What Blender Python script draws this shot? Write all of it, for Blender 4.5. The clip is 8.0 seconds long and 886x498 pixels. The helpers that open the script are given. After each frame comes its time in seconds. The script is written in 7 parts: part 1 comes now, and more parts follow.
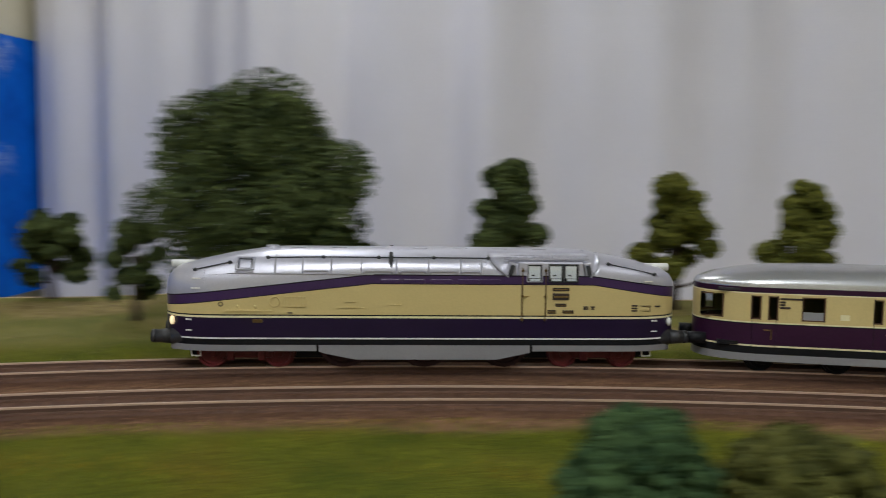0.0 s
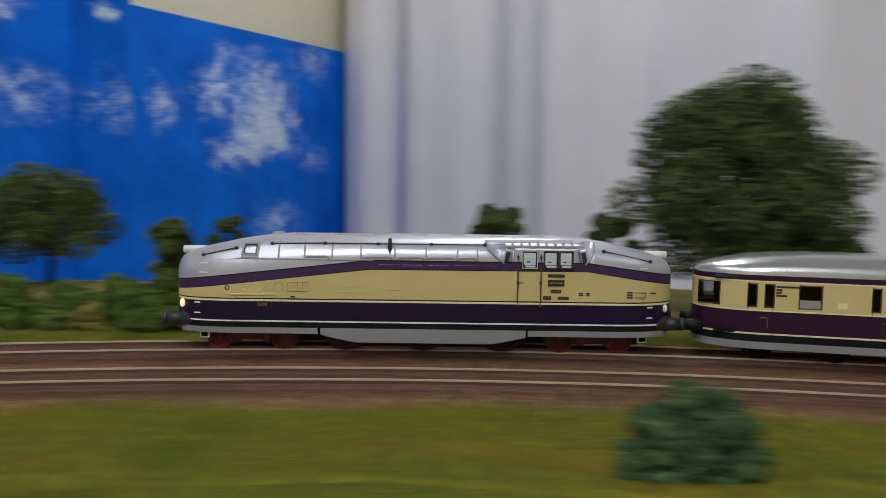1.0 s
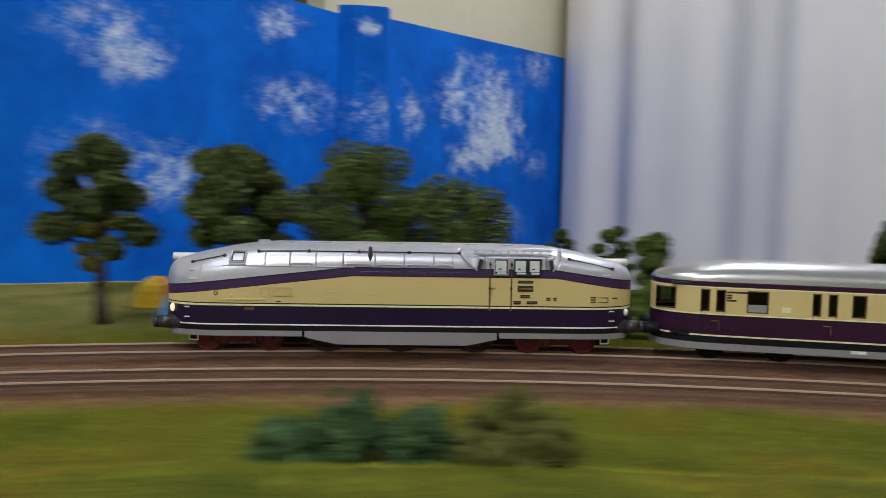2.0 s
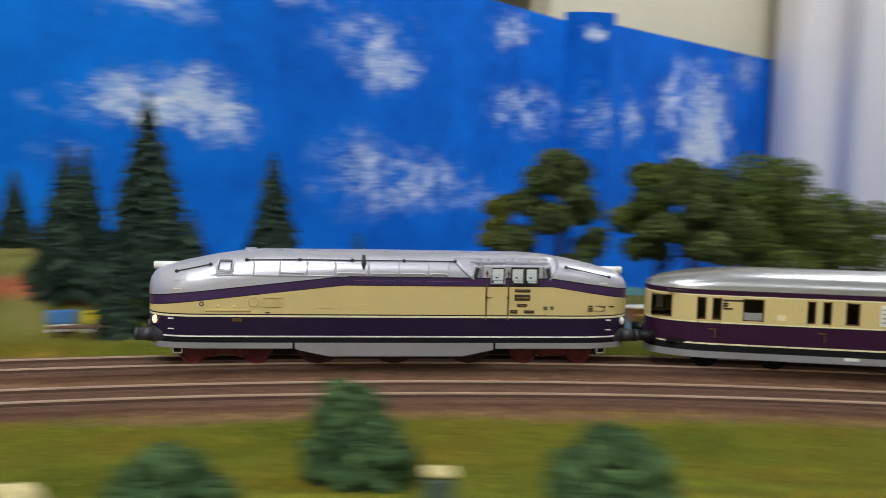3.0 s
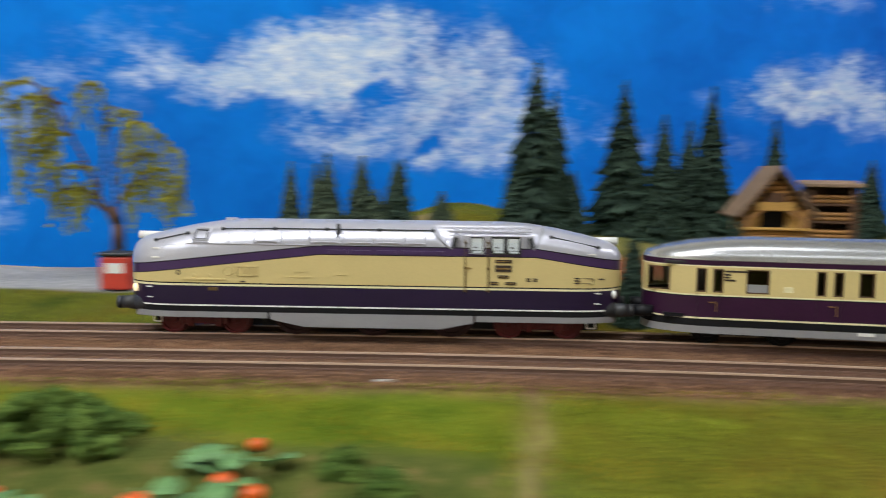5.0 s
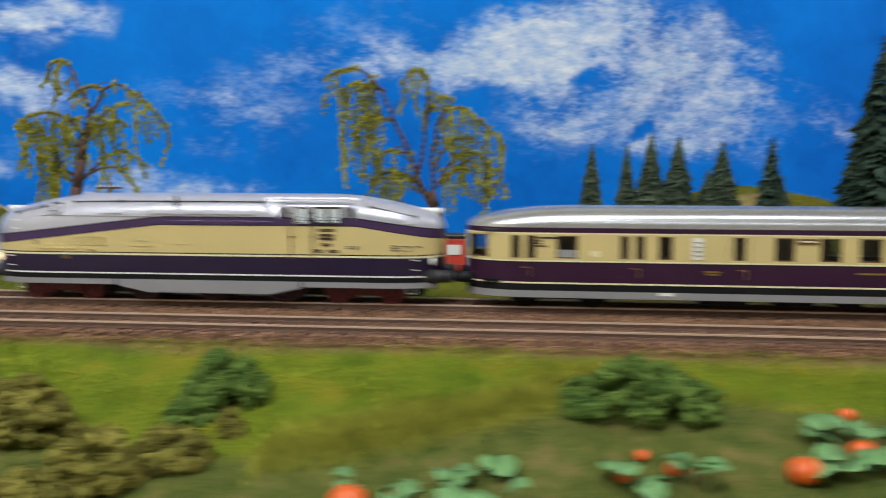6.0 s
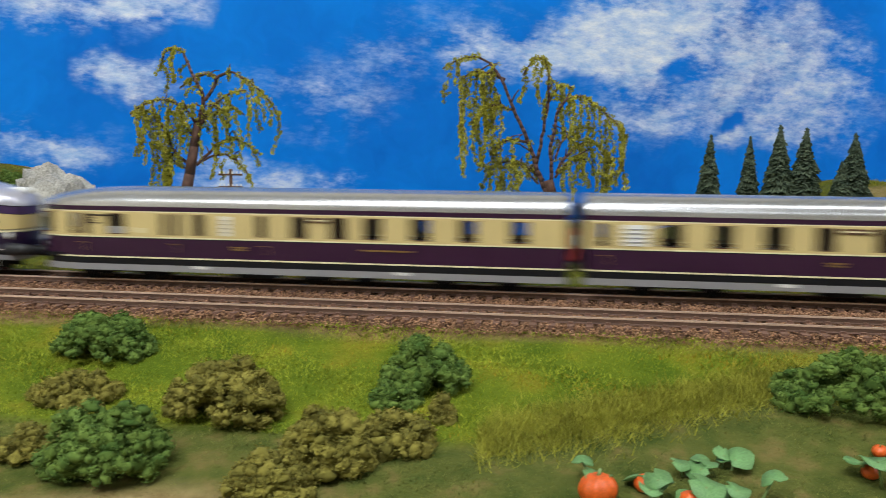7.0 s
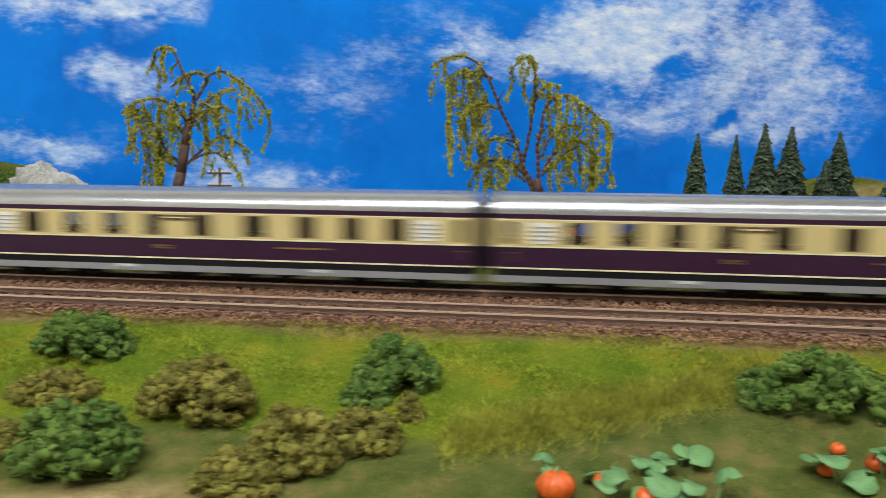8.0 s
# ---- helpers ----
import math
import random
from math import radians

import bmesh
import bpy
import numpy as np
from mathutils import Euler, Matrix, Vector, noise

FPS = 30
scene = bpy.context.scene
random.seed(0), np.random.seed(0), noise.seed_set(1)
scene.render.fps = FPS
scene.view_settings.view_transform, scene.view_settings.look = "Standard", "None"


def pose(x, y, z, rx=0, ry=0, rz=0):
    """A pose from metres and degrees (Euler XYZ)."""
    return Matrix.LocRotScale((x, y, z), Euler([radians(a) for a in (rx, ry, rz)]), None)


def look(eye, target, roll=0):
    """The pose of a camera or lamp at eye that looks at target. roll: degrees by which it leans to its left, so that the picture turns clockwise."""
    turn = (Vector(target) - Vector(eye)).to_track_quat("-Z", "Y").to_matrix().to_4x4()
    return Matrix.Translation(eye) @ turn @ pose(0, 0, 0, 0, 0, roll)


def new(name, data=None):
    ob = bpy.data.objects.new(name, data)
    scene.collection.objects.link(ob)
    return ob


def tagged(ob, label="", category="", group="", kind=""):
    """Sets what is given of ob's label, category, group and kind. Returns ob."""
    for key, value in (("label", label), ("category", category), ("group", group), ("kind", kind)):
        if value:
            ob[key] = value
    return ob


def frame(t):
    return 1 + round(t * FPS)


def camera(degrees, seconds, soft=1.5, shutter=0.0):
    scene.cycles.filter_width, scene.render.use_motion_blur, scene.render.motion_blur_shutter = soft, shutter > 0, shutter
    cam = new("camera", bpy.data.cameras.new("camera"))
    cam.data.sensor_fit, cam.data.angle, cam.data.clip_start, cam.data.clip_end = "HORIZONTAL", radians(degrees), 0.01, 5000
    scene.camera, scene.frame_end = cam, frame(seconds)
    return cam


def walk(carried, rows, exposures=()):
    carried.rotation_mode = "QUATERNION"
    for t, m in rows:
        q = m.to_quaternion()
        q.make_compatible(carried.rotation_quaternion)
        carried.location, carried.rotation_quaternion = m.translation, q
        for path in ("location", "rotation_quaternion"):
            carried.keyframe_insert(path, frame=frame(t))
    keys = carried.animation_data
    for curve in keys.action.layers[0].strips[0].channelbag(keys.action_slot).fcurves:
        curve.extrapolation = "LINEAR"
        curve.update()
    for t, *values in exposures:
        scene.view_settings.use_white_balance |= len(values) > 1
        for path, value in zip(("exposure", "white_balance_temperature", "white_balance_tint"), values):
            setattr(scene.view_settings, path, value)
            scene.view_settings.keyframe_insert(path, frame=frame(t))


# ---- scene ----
# The ride of the camera: seconds, place, yaw to the left, pitch, roll
RIDE = [
    (0, -0.0211, -0.3303, 0.0756, -4.88, -5.07, 0.81),
    (0.5, -0.0811, -0.3384, 0.0747, 3.09, -5.31, 0.59),
    (1, -0.1497, -0.3512, 0.0728, 11.75, -5.37, 0.69),
    (1.5, -0.2197, -0.3773, 0.0749, 18.32, -5.37, 1.10),
    (1.7, -0.2504, -0.3933, 0.0774, 20.77, -5.44, 1.10),
    (2.8, -0.4236, -0.4939, 0.0798, 29.46, -5.19, 1.18),
    (3, -0.4504, -0.5059, 0.0807, 32.84, -5.32, 1.34),
    (3.5, -0.5033, -0.5467, 0.0781, 41.41, -5.36, 1.96),
    (4, -0.5557, -0.6083, 0.0744, 48.15, -5.19, 2.10),
    (4.2, -0.5738, -0.6333, 0.0735, 51.31, -5.36, 1.85),
    (5.3, -0.6525, -0.7609, 0.0695, 64.49, -6.06, 0.29),
    (5.5, -0.6622, -0.7942, 0.0692, 65.73, -6.24, 0.11),
    (6, -0.7003, -0.8617, 0.0631, 67.04, -6.44, 0.01),
    (6.5, -0.7204, -0.8968, 0.0615, 68.35, -6.78, 0.35),
    (7, -0.7228, -0.9108, 0.0608, 69.47, -6.99, 0.46),
    (7.5, -0.7193, -0.9132, 0.0622, 70.10, -7.18, 0.45),
    (8, -0.7158, -0.9018, 0.0627, 69.77, -7.28, 0.41),
]


def camera_pose(x, y, z, yaw, pitch, roll):
    c, p = radians(yaw), radians(pitch)
    way = Vector((-math.sin(c) * math.cos(p), math.cos(c) * math.cos(p), math.sin(p)))
    return look((x, y, z), Vector((x, y, z)) + way, roll)


cam = camera(57.6, 8.0, soft=0.35, shutter=0.9)
walk(cam, [(r[0], camera_pose(*r[1:])) for r in RIDE],
     exposures=[(0.0, -0.1), (1.7, 0.02), (2.8, 0.34), (4.2, 0.46), (5.3, 0.42), (6.5, 0.36), (8.0, 0.5)])

# ---- light: a room with fluorescent ceiling panels, dim grey world outside it ----
world = bpy.data.worlds.new("room_air")
scene.world = world
world.use_nodes = True
world.node_tree.nodes["Background"].inputs[0].default_value = (0.8, 0.86, 1.0, 1)
world.node_tree.nodes["Background"].inputs[1].default_value = 0.25
CEILING_Z = 1.45
LAMPS = [(-0.20, -1.75, 1.3, 0.35, 25.0), (-0.75, -0.75, 1.3, 0.25, 3.6), (-0.30, 1.15, 1.2, 0.25, 8.0), (0.9, -0.9, 1.2, 0.25, 1.5)]


def ceiling_lamp(x, y, length, width, power):
    lamp = bpy.data.lights.new("ceiling_lamp_light", "AREA")
    lamp.shape, lamp.size, lamp.size_y, lamp.energy, lamp.color = "RECTANGLE", width, length, power, (0.93, 0.98, 1.0)
    ob = new("ceiling_lamp_light", lamp)
    ob.matrix_world = pose(x, y, CEILING_Z - 0.045)
    return ob


for row in LAMPS:
    ceiling_lamp(*row)


# ---- materials ----
def material(name, color, rough=0.6, metal=0.0, vary=0.25, scale=60.0, fine=900.0, bump=0.0, coat=0.0, spec=0.5, second=None):
    """A painted or natural surface with two scales of variation."""
    m = bpy.data.materials.new(name)
    m.use_nodes = True
    n, l = m.node_tree.nodes, m.node_tree.links
    b = n["Principled BSDF"]
    b.inputs["Roughness"].default_value, b.inputs["Metallic"].default_value = rough, metal
    b.inputs["Coat Weight"].default_value = coat
    b.inputs["Coat Roughness"].default_value = 0.12
    b.inputs["Specular IOR Level"].default_value = spec
    tc = n.new("ShaderNodeTexCoord")
    big, small = n.new("ShaderNodeTexNoise"), n.new("ShaderNodeTexNoise")
    big.inputs["Scale"].default_value, small.inputs["Scale"].default_value = scale, fine
    big.inputs["Detail"].default_value = small.inputs["Detail"].default_value = 4
    l.new(tc.outputs["Object"], big.inputs["Vector"])
    l.new(tc.outputs["Object"], small.inputs["Vector"])
    mix = n.new("ShaderNodeMath")
    mix.operation = "ADD"
    l.new(big.outputs["Fac"], mix.inputs[0])
    l.new(small.outputs["Fac"], mix.inputs[1])
    ramp = n.new("ShaderNodeValToRGB")
    lo = [max(0, c * (1 - vary)) for c in color]
    hi = second or [min(1, c * (1 + vary)) for c in color]
    ramp.color_ramp.elements[0].position, ramp.color_ramp.elements[1].position = 0.36, 0.64
    ramp.color_ramp.elements[0].color, ramp.color_ramp.elements[1].color = (*lo, 1), (*hi, 1)
    half = n.new("ShaderNodeMath")
    half.operation = "MULTIPLY"
    half.inputs[1].default_value = 0.5
    l.new(mix.outputs[0], half.inputs[0])
    l.new(half.outputs[0], ramp.inputs["Fac"])
    l.new(ramp.outputs["Color"], b.inputs["Base Color"])
    if bump:
        bm = n.new("ShaderNodeBump")
        bm.inputs["Strength"].default_value = bump
        bm.inputs["Distance"].default_value = 0.001
        l.new(half.outputs[0], bm.inputs["Height"])
        l.new(bm.outputs["Normal"], b.inputs["Normal"])
    return m


def leafy(name, dark, light, rough=0.8, speckle=0.5, drift=70.0):
    """Foliage: each leaf or tuft has its own tone, with a slower drift over the crown."""
    m = bpy.data.materials.new(name)
    m.use_nodes = True
    n, l = m.node_tree.nodes, m.node_tree.links
    b = n["Principled BSDF"]
    b.inputs["Roughness"].default_value = rough
    b.inputs["Specular IOR Level"].default_value = 0.25
    geo, tc, big = n.new("ShaderNodeNewGeometry"), n.new("ShaderNodeTexCoord"), n.new("ShaderNodeTexNoise")
    big.inputs["Scale"].default_value = drift
    l.new(tc.outputs["Object"], big.inputs["Vector"])
    add = n.new("ShaderNodeMath")
    add.operation = "MULTIPLY_ADD"
    add.inputs[1].default_value = speckle
    l.new(geo.outputs["Random Per Island"], add.inputs[0])
    l.new(big.outputs["Fac"], add.inputs[2])
    ramp = n.new("ShaderNodeValToRGB")
    ramp.color_ramp.elements[0].position, ramp.color_ramp.elements[1].position = 0.4, 0.5 + speckle
    ramp.color_ramp.elements[0].color, ramp.color_ramp.elements[1].color = (*dark, 1), (*light, 1)
    l.new(add.outputs[0], ramp.inputs["Fac"])
    l.new(ramp.outputs["Color"], b.inputs["Base Color"])
    return m


def glowing(name, color, strength):
    m = bpy.data.materials.new(name)
    m.use_nodes = True
    b = m.node_tree.nodes["Principled BSDF"]
    b.inputs["Base Color"].default_value = (*color, 1)
    b.inputs["Emission Color"].default_value = (*color, 1)
    b.inputs["Emission Strength"].default_value = strength
    return m


def pane_glass(name, tint, clear):
    """Thin tinted glass: lets part of the view through and mirrors the rest."""
    m = bpy.data.materials.new(name)
    m.use_nodes = True
    n, l = m.node_tree.nodes, m.node_tree.links
    out = n["Material Output"]
    t, g, mix = n.new("ShaderNodeBsdfTransparent"), n.new("ShaderNodeBsdfGlossy"), n.new("ShaderNodeMixShader")
    t.inputs["Color"].default_value = (*[c * clear for c in tint], 1)
    g.inputs["Roughness"].default_value = 0.05
    fr = n.new("ShaderNodeFresnel")
    fr.inputs["IOR"].default_value = 1.5
    l.new(fr.outputs[0], mix.inputs["Fac"])
    l.new(t.outputs[0], mix.inputs[1])
    l.new(g.outputs[0], mix.inputs[2])
    l.new(mix.outputs[0], out.inputs["Surface"])
    return m


SILVER = material("silver_paint", (0.50, 0.49, 0.56), 0.33, 0.45, 0.06, 40, 1500, 0.02)
SKIRT = material("aluminium_grey_paint", (0.36, 0.36, 0.39), 0.4, 0.5, 0.06, 60, 1500)
ROOF_SILVER = material("coach_roof_silver", (0.45, 0.45, 0.46), 0.26, 0.75, 0.08, 30, 1500, 0.02)
PURPLE = material("deep_violet_paint", (0.017, 0.008, 0.033), 0.28, 0, 0.15, 60, 1500, 0.01, 0.15, 0.3)
BAND = material("violet_band_paint", (0.050, 0.022, 0.085), 0.3, 0, 0.15, 60, 1500, 0.01, 0.2, 0.4)
MAROON = material("maroon_violet_paint", (0.034, 0.009, 0.031), 0.32, 0, 0.15, 60, 1500, 0.01, 0.08, 0.25)
CREAM = material("cream_ivory_paint", (0.60, 0.47, 0.205), 0.42, 0, 0.05, 50, 1500, 0.01, 0.1)
LINE = material("pale_line_paint", (0.75, 0.68, 0.42), 0.4, 0, 0.05)
WHITE_LINE = material("white_line_paint", (0.8, 0.78, 0.75), 0.4, 0, 0.05)
BLACK = material("matt_black_plastic", (0.008, 0.008, 0.010), 0.5, 0, 0.3, spec=0.2)
DARK_GREY = material("dark_grey_plastic", (0.03, 0.03, 0.034), 0.45, 0, 0.3)
RED_METAL = material("oxide_red_wheel_paint", (0.11, 0.009, 0.011), 0.5, 0, 0.3, 80, 1500)
# wheel red with the shade under the deep skirt put into the colour
RED_SHADE = material("shaded_red_wheel_paint", (0.030, 0.005, 0.006), 0.6, 0, 0.3, 80, 1500)
BRONZE = material("dark_bronze", (0.16, 0.10, 0.035), 0.4, 0.6, 0.2)
BRASS = material("aged_brass", (0.42, 0.28, 0.10), 0.35, 0.9, 0.2)
STEEL = material("polished_rail_steel", (0.58, 0.41, 0.31), 0.40, 0.4, 0.1)
# rust, darkened to carry the shadow line below the rail heads
RUST = material("shaded_rusty_rail_side", (0.095, 0.048, 0.030), 0.8, 0, 0.3, 200, 3000)
SLEEPER = material("brown_sleeper_plastic", (0.17, 0.085, 0.056), 0.75, 0, 0.35, 200, 2500, 0.2)
STONES = leafy("ballast_stones", (0.14, 0.070, 0.040), (0.52, 0.29, 0.17), 0.9)
GLASS = pane_glass("coach_window_glass", (0.75, 0.8, 0.85), 0.8)
BARK = material("dark_bark", (0.055, 0.035, 0.022), 0.9, 0, 0.4, 200, 2500, 0.6)
WILLOW_BARK = material("reddish_willow_bark", (0.10, 0.05, 0.035), 0.85, 0, 0.4, 200, 2500, 0.5)
LEAF_DARK = leafy("dark_green_foliage", (0.020, 0.034, 0.012), (0.110, 0.140, 0.042))
LEAF_MID = leafy("mid_green_foliage", (0.024, 0.042, 0.009), (0.125, 0.160, 0.034))
LEAF_LIME = leafy("yellow_green_foliage", (0.05, 0.06, 0.008), (0.20, 0.20, 0.035))
LEAF_WILLOW = leafy("willow_yellow_foliage", (0.20, 0.190, 0.010), (0.54, 0.50, 0.055))
NEEDLES = leafy("blue_green_needles", (0.010, 0.024, 0.018), (0.060, 0.098, 0.066))
NEEDLES_FINE = leafy("dark_fir_needles", (0.024, 0.042, 0.026), (0.120, 0.155, 0.095))
FOAM_GREEN = leafy("green_foam_flock", (0.038, 0.082, 0.013), (0.125, 0.190, 0.036), 0.95, 0.4, 160)
FOAM_OLIVE = leafy("olive_foam_flock", (0.090, 0.082, 0.014), (0.24, 0.21, 0.042), 0.95, 0.4, 160)
GRASS = leafy("static_grass_fibres", (0.075, 0.092, 0.005), (0.31, 0.32, 0.026))
GRASS_LUSH = leafy("lush_grass_fibres", (0.13, 0.180, 0.008), (0.36, 0.40, 0.032))
GRASS_FIELD = leafy("dull_field_grass_fibres", (0.060, 0.080, 0.014), (0.20, 0.205, 0.050))
GRASS_LONG = leafy("long_olive_grass_fibres", (0.14, 0.145, 0.012), (0.37, 0.36, 0.045))
FOAM_DUSK = leafy("dull_olive_foam_flock", (0.040, 0.044, 0.010), (0.125, 0.125, 0.030), 0.95, 0.4, 160)
FOAM_DEEP = leafy("deep_green_foam_flock", (0.020, 0.050, 0.020), (0.075, 0.130, 0.048), 0.95, 0.4, 160)
GRASS_GOLD = leafy("yellowed_grass_fibres", (0.22, 0.14, 0.005), (0.44, 0.29, 0.022))
GRASS_DULL = leafy("dry_grass_fibres", (0.12, 0.10, 0.03), (0.30, 0.25, 0.09))
PUMPKIN = material("orange_pumpkin_skin", (0.62, 0.10, 0.012), 0.45, 0, 0.25, 200, 2000, 0.1)
PUMPKIN_LEAF = material("pumpkin_leaf_green", (0.12, 0.25, 0.085), 0.6, 0, 0.3, 150, 1800, 0.2)
STALK = material("pale_green_stalk", (0.16, 0.24, 0.08), 0.6, 0, 0.2)
WOOD = material("honey_brown_timber", (0.36, 0.17, 0.05), 0.65, 0, 0.35, 90, 1500, 0.3)
WOOD_PALE = material("pale_yellow_timber", (0.50, 0.28, 0.07), 0.65, 0, 0.3, 90, 1500, 0.3)
WOOD_DARK = material("dark_brown_timber", (0.10, 0.045, 0.02), 0.7, 0, 0.35, 90, 1500, 0.3)
THATCH = material("weathered_shingle_brown", (0.24, 0.155, 0.10), 0.85, 0, 0.3, 120, 1800, 0.5)
ROCK = material("pale_grey_rock", (0.40, 0.38, 0.34), 0.9, 0, 0.45, 60, 700, 0.9)
WALL_PAINT = material("beige_wall_paint", (0.72, 0.66, 0.50), 0.85, 0, 0.04, 4, 60, 0.05)
CURTAIN = material("white_curtain_cloth", (0.84, 0.81, 0.85), 0.9, 0, 0.04, 5, 500, 0.05)
ORANGE_TENT = material("yellow_tent_cloth", (0.75, 0.47, 0.015), 0.6, 0, 0.15, 80, 900, 0.1)
TENT_FRONT = material("orange_tent_front", (0.65, 0.22, 0.02), 0.6, 0, 0.2, 80, 900, 0.1)
BLUE_TENT = material("blue_tent_cloth", (0.05, 0.17, 0.42), 0.6, 0, 0.2, 80, 900, 0.1)
TEAL_CLOTH = material("teal_parasol_cloth", (0.06, 0.28, 0.30), 0.6, 0, 0.2, 80, 900, 0.1)
DRY_CLAY = material("dry_tan_clay", (0.34, 0.28, 0.165), 0.9, 0, 0.3, 60, 900, 0.5)
HIVE_GREEN = material("bright_green_paint", (0.05, 0.30, 0.04), 0.5, 0, 0.15)
YELLOW = material("yellow_plastic", (0.70, 0.55, 0.02), 0.5, 0, 0.15)
WHITE = material("white_plastic", (0.75, 0.75, 0.72), 0.5, 0, 0.06)
RED_PLASTIC = material("red_plastic", (0.55, 0.05, 0.03), 0.5, 0, 0.15)
SKINNY = material("plain_figure_paint", (0.55, 0.36, 0.28), 0.6, 0, 0.1)
STAND_PAINT = material("dull_dark_green_paint", (0.045, 0.075, 0.065), 0.6, 0, 0.25)
CREAM_STONE = material("pale_cream_stone", (0.55, 0.46, 0.22), 0.8, 0, 0.25, 100, 900, 0.4)
FLOOR = material("grey_linoleum", (0.22, 0.21, 0.20), 0.5, 0, 0.2, 3, 80)
PLASTER = material("ceiling_plaster", (0.8, 0.8, 0.78), 0.9, 0, 0.03, 3, 80)
BOARD = material("birch_plywood", (0.45, 0.32, 0.18), 0.6, 0, 0.15, 8, 120)
LAMP_LIT = glowing("warm_headlight", (1.0, 0.80, 0.48), 0.75)
LENS = material("headlight_lens", (0.8, 0.8, 0.76), 0.15, 0, 0.05)
TUBE = glowing("fluorescent_diffuser", (0.93, 0.98, 1.0), 3.0)
LETTER = material("dark_lettering", (0.035, 0.02, 0.015), 0.6, 0, 0.2)


def ground_material():
    """Turf, dry earth, a grey lane and a red dirt bank, blended by soft masks."""
    m = bpy.data.materials.new("layout_ground_cover")
    m.use_nodes = True
    n, l = m.node_tree.nodes, m.node_tree.links
    b = n["Principled BSDF"]
    b.inputs["Roughness"].default_value = 0.95
    b.inputs["Specular IOR Level"].default_value = 0.1
    tc = n.new("ShaderNodeTexCoord")

    def noise_ramp(scale, stops):
        t, r = n.new("ShaderNodeTexNoise"), n.new("ShaderNodeValToRGB")
        t.inputs["Scale"].default_value, t.inputs["Detail"].default_value = scale, 6
        l.new(tc.outputs["Object"], t.inputs["Vector"])
        while len(r.color_ramp.elements) < len(stops):
            r.color_ramp.elements.new(0.5)
        for e, (p, c) in zip(r.color_ramp.elements, stops):
            e.position, e.color = p, (*c, 1)
        l.new(t.outputs["Fac"], r.inputs["Fac"])
        return r

    def blend(fac, a, c):
        x = n.new("ShaderNodeMix")
        x.data_type = "RGBA"
        l.new(fac, x.inputs["Factor"])
        l.new(a, x.inputs["A"])
        l.new(c, x.inputs["B"])
        return x.outputs["Result"]

    turf = noise_ramp(18, [(0.3, (0.060, 0.078, 0.006)), (0.5, (0.115, 0.120, 0.010)), (0.62, (0.125, 0.105, 0.010)), (0.75, (0.20, 0.14, 0.014))])
    specks = noise_ramp(900, [(0.35, (0.45, 0.45, 0.45)), (0.65, (1.25, 1.25, 1.25))])
    mul = n.new("ShaderNodeMix")
    mul.data_type, mul.blend_type = "RGBA", "MULTIPLY"
    mul.inputs["Factor"].default_value = 1
    l.new(turf.outputs["Color"], mul.inputs["A"])
    l.new(specks.outputs["Color"], mul.inputs["B"])
    earth = noise_ramp(140, [(0.3, (0.15, 0.10, 0.04)), (0.7, (0.32, 0.24, 0.11))])
    lane = noise_ramp(200, [(0.3, (0.26, 0.25, 0.26)), (0.7, (0.36, 0.35, 0.35))])
    red = noise_ramp(120, [(0.3, (0.22, 0.060, 0.028)), (0.7, (0.38, 0.135, 0.065))])
    field = noise_ramp(110, [(0.3, (0.045, 0.066, 0.012)), (0.55, (0.090, 0.100, 0.022)), (0.75, (0.17, 0.125, 0.045))])
    lush = noise_ramp(45, [(0.32, (0.060, 0.100, 0.006)), (0.52, (0.110, 0.145, 0.010)), (0.68, (0.18, 0.165, 0.014))])
    bed = noise_ramp(260, [(0.3, (0.10, 0.050, 0.030)), (0.7, (0.26, 0.14, 0.085))])
    dull = noise_ramp(30, [(0.3, (0.10, 0.115, 0.025)), (0.7, (0.22, 0.185, 0.065))])
    out = mul.outputs["Result"]
    for name, colour in (("dull", dull), ("lush", lush), ("field", field), ("earth", earth), ("lane", lane), ("red", red), ("bed", bed)):
        a = n.new("ShaderNodeAttribute")
        a.attribute_name = name
        out = blend(a.outputs["Fac"], out, colour.outputs["Color"])
    l.new(out, b.inputs["Base Color"])
    t = n.new("ShaderNodeTexNoise")
    t.inputs["Scale"].default_value = 700
    l.new(tc.outputs["Object"], t.inputs["Vector"])
    bp = n.new("ShaderNodeBump")
    bp.inputs["Strength"].default_value, bp.inputs["Distance"].default_value = 0.7, 0.001
    l.new(t.outputs["Fac"], bp.inputs["Height"])
    l.new(bp.outputs["Normal"], b.inputs["Normal"])
    return m


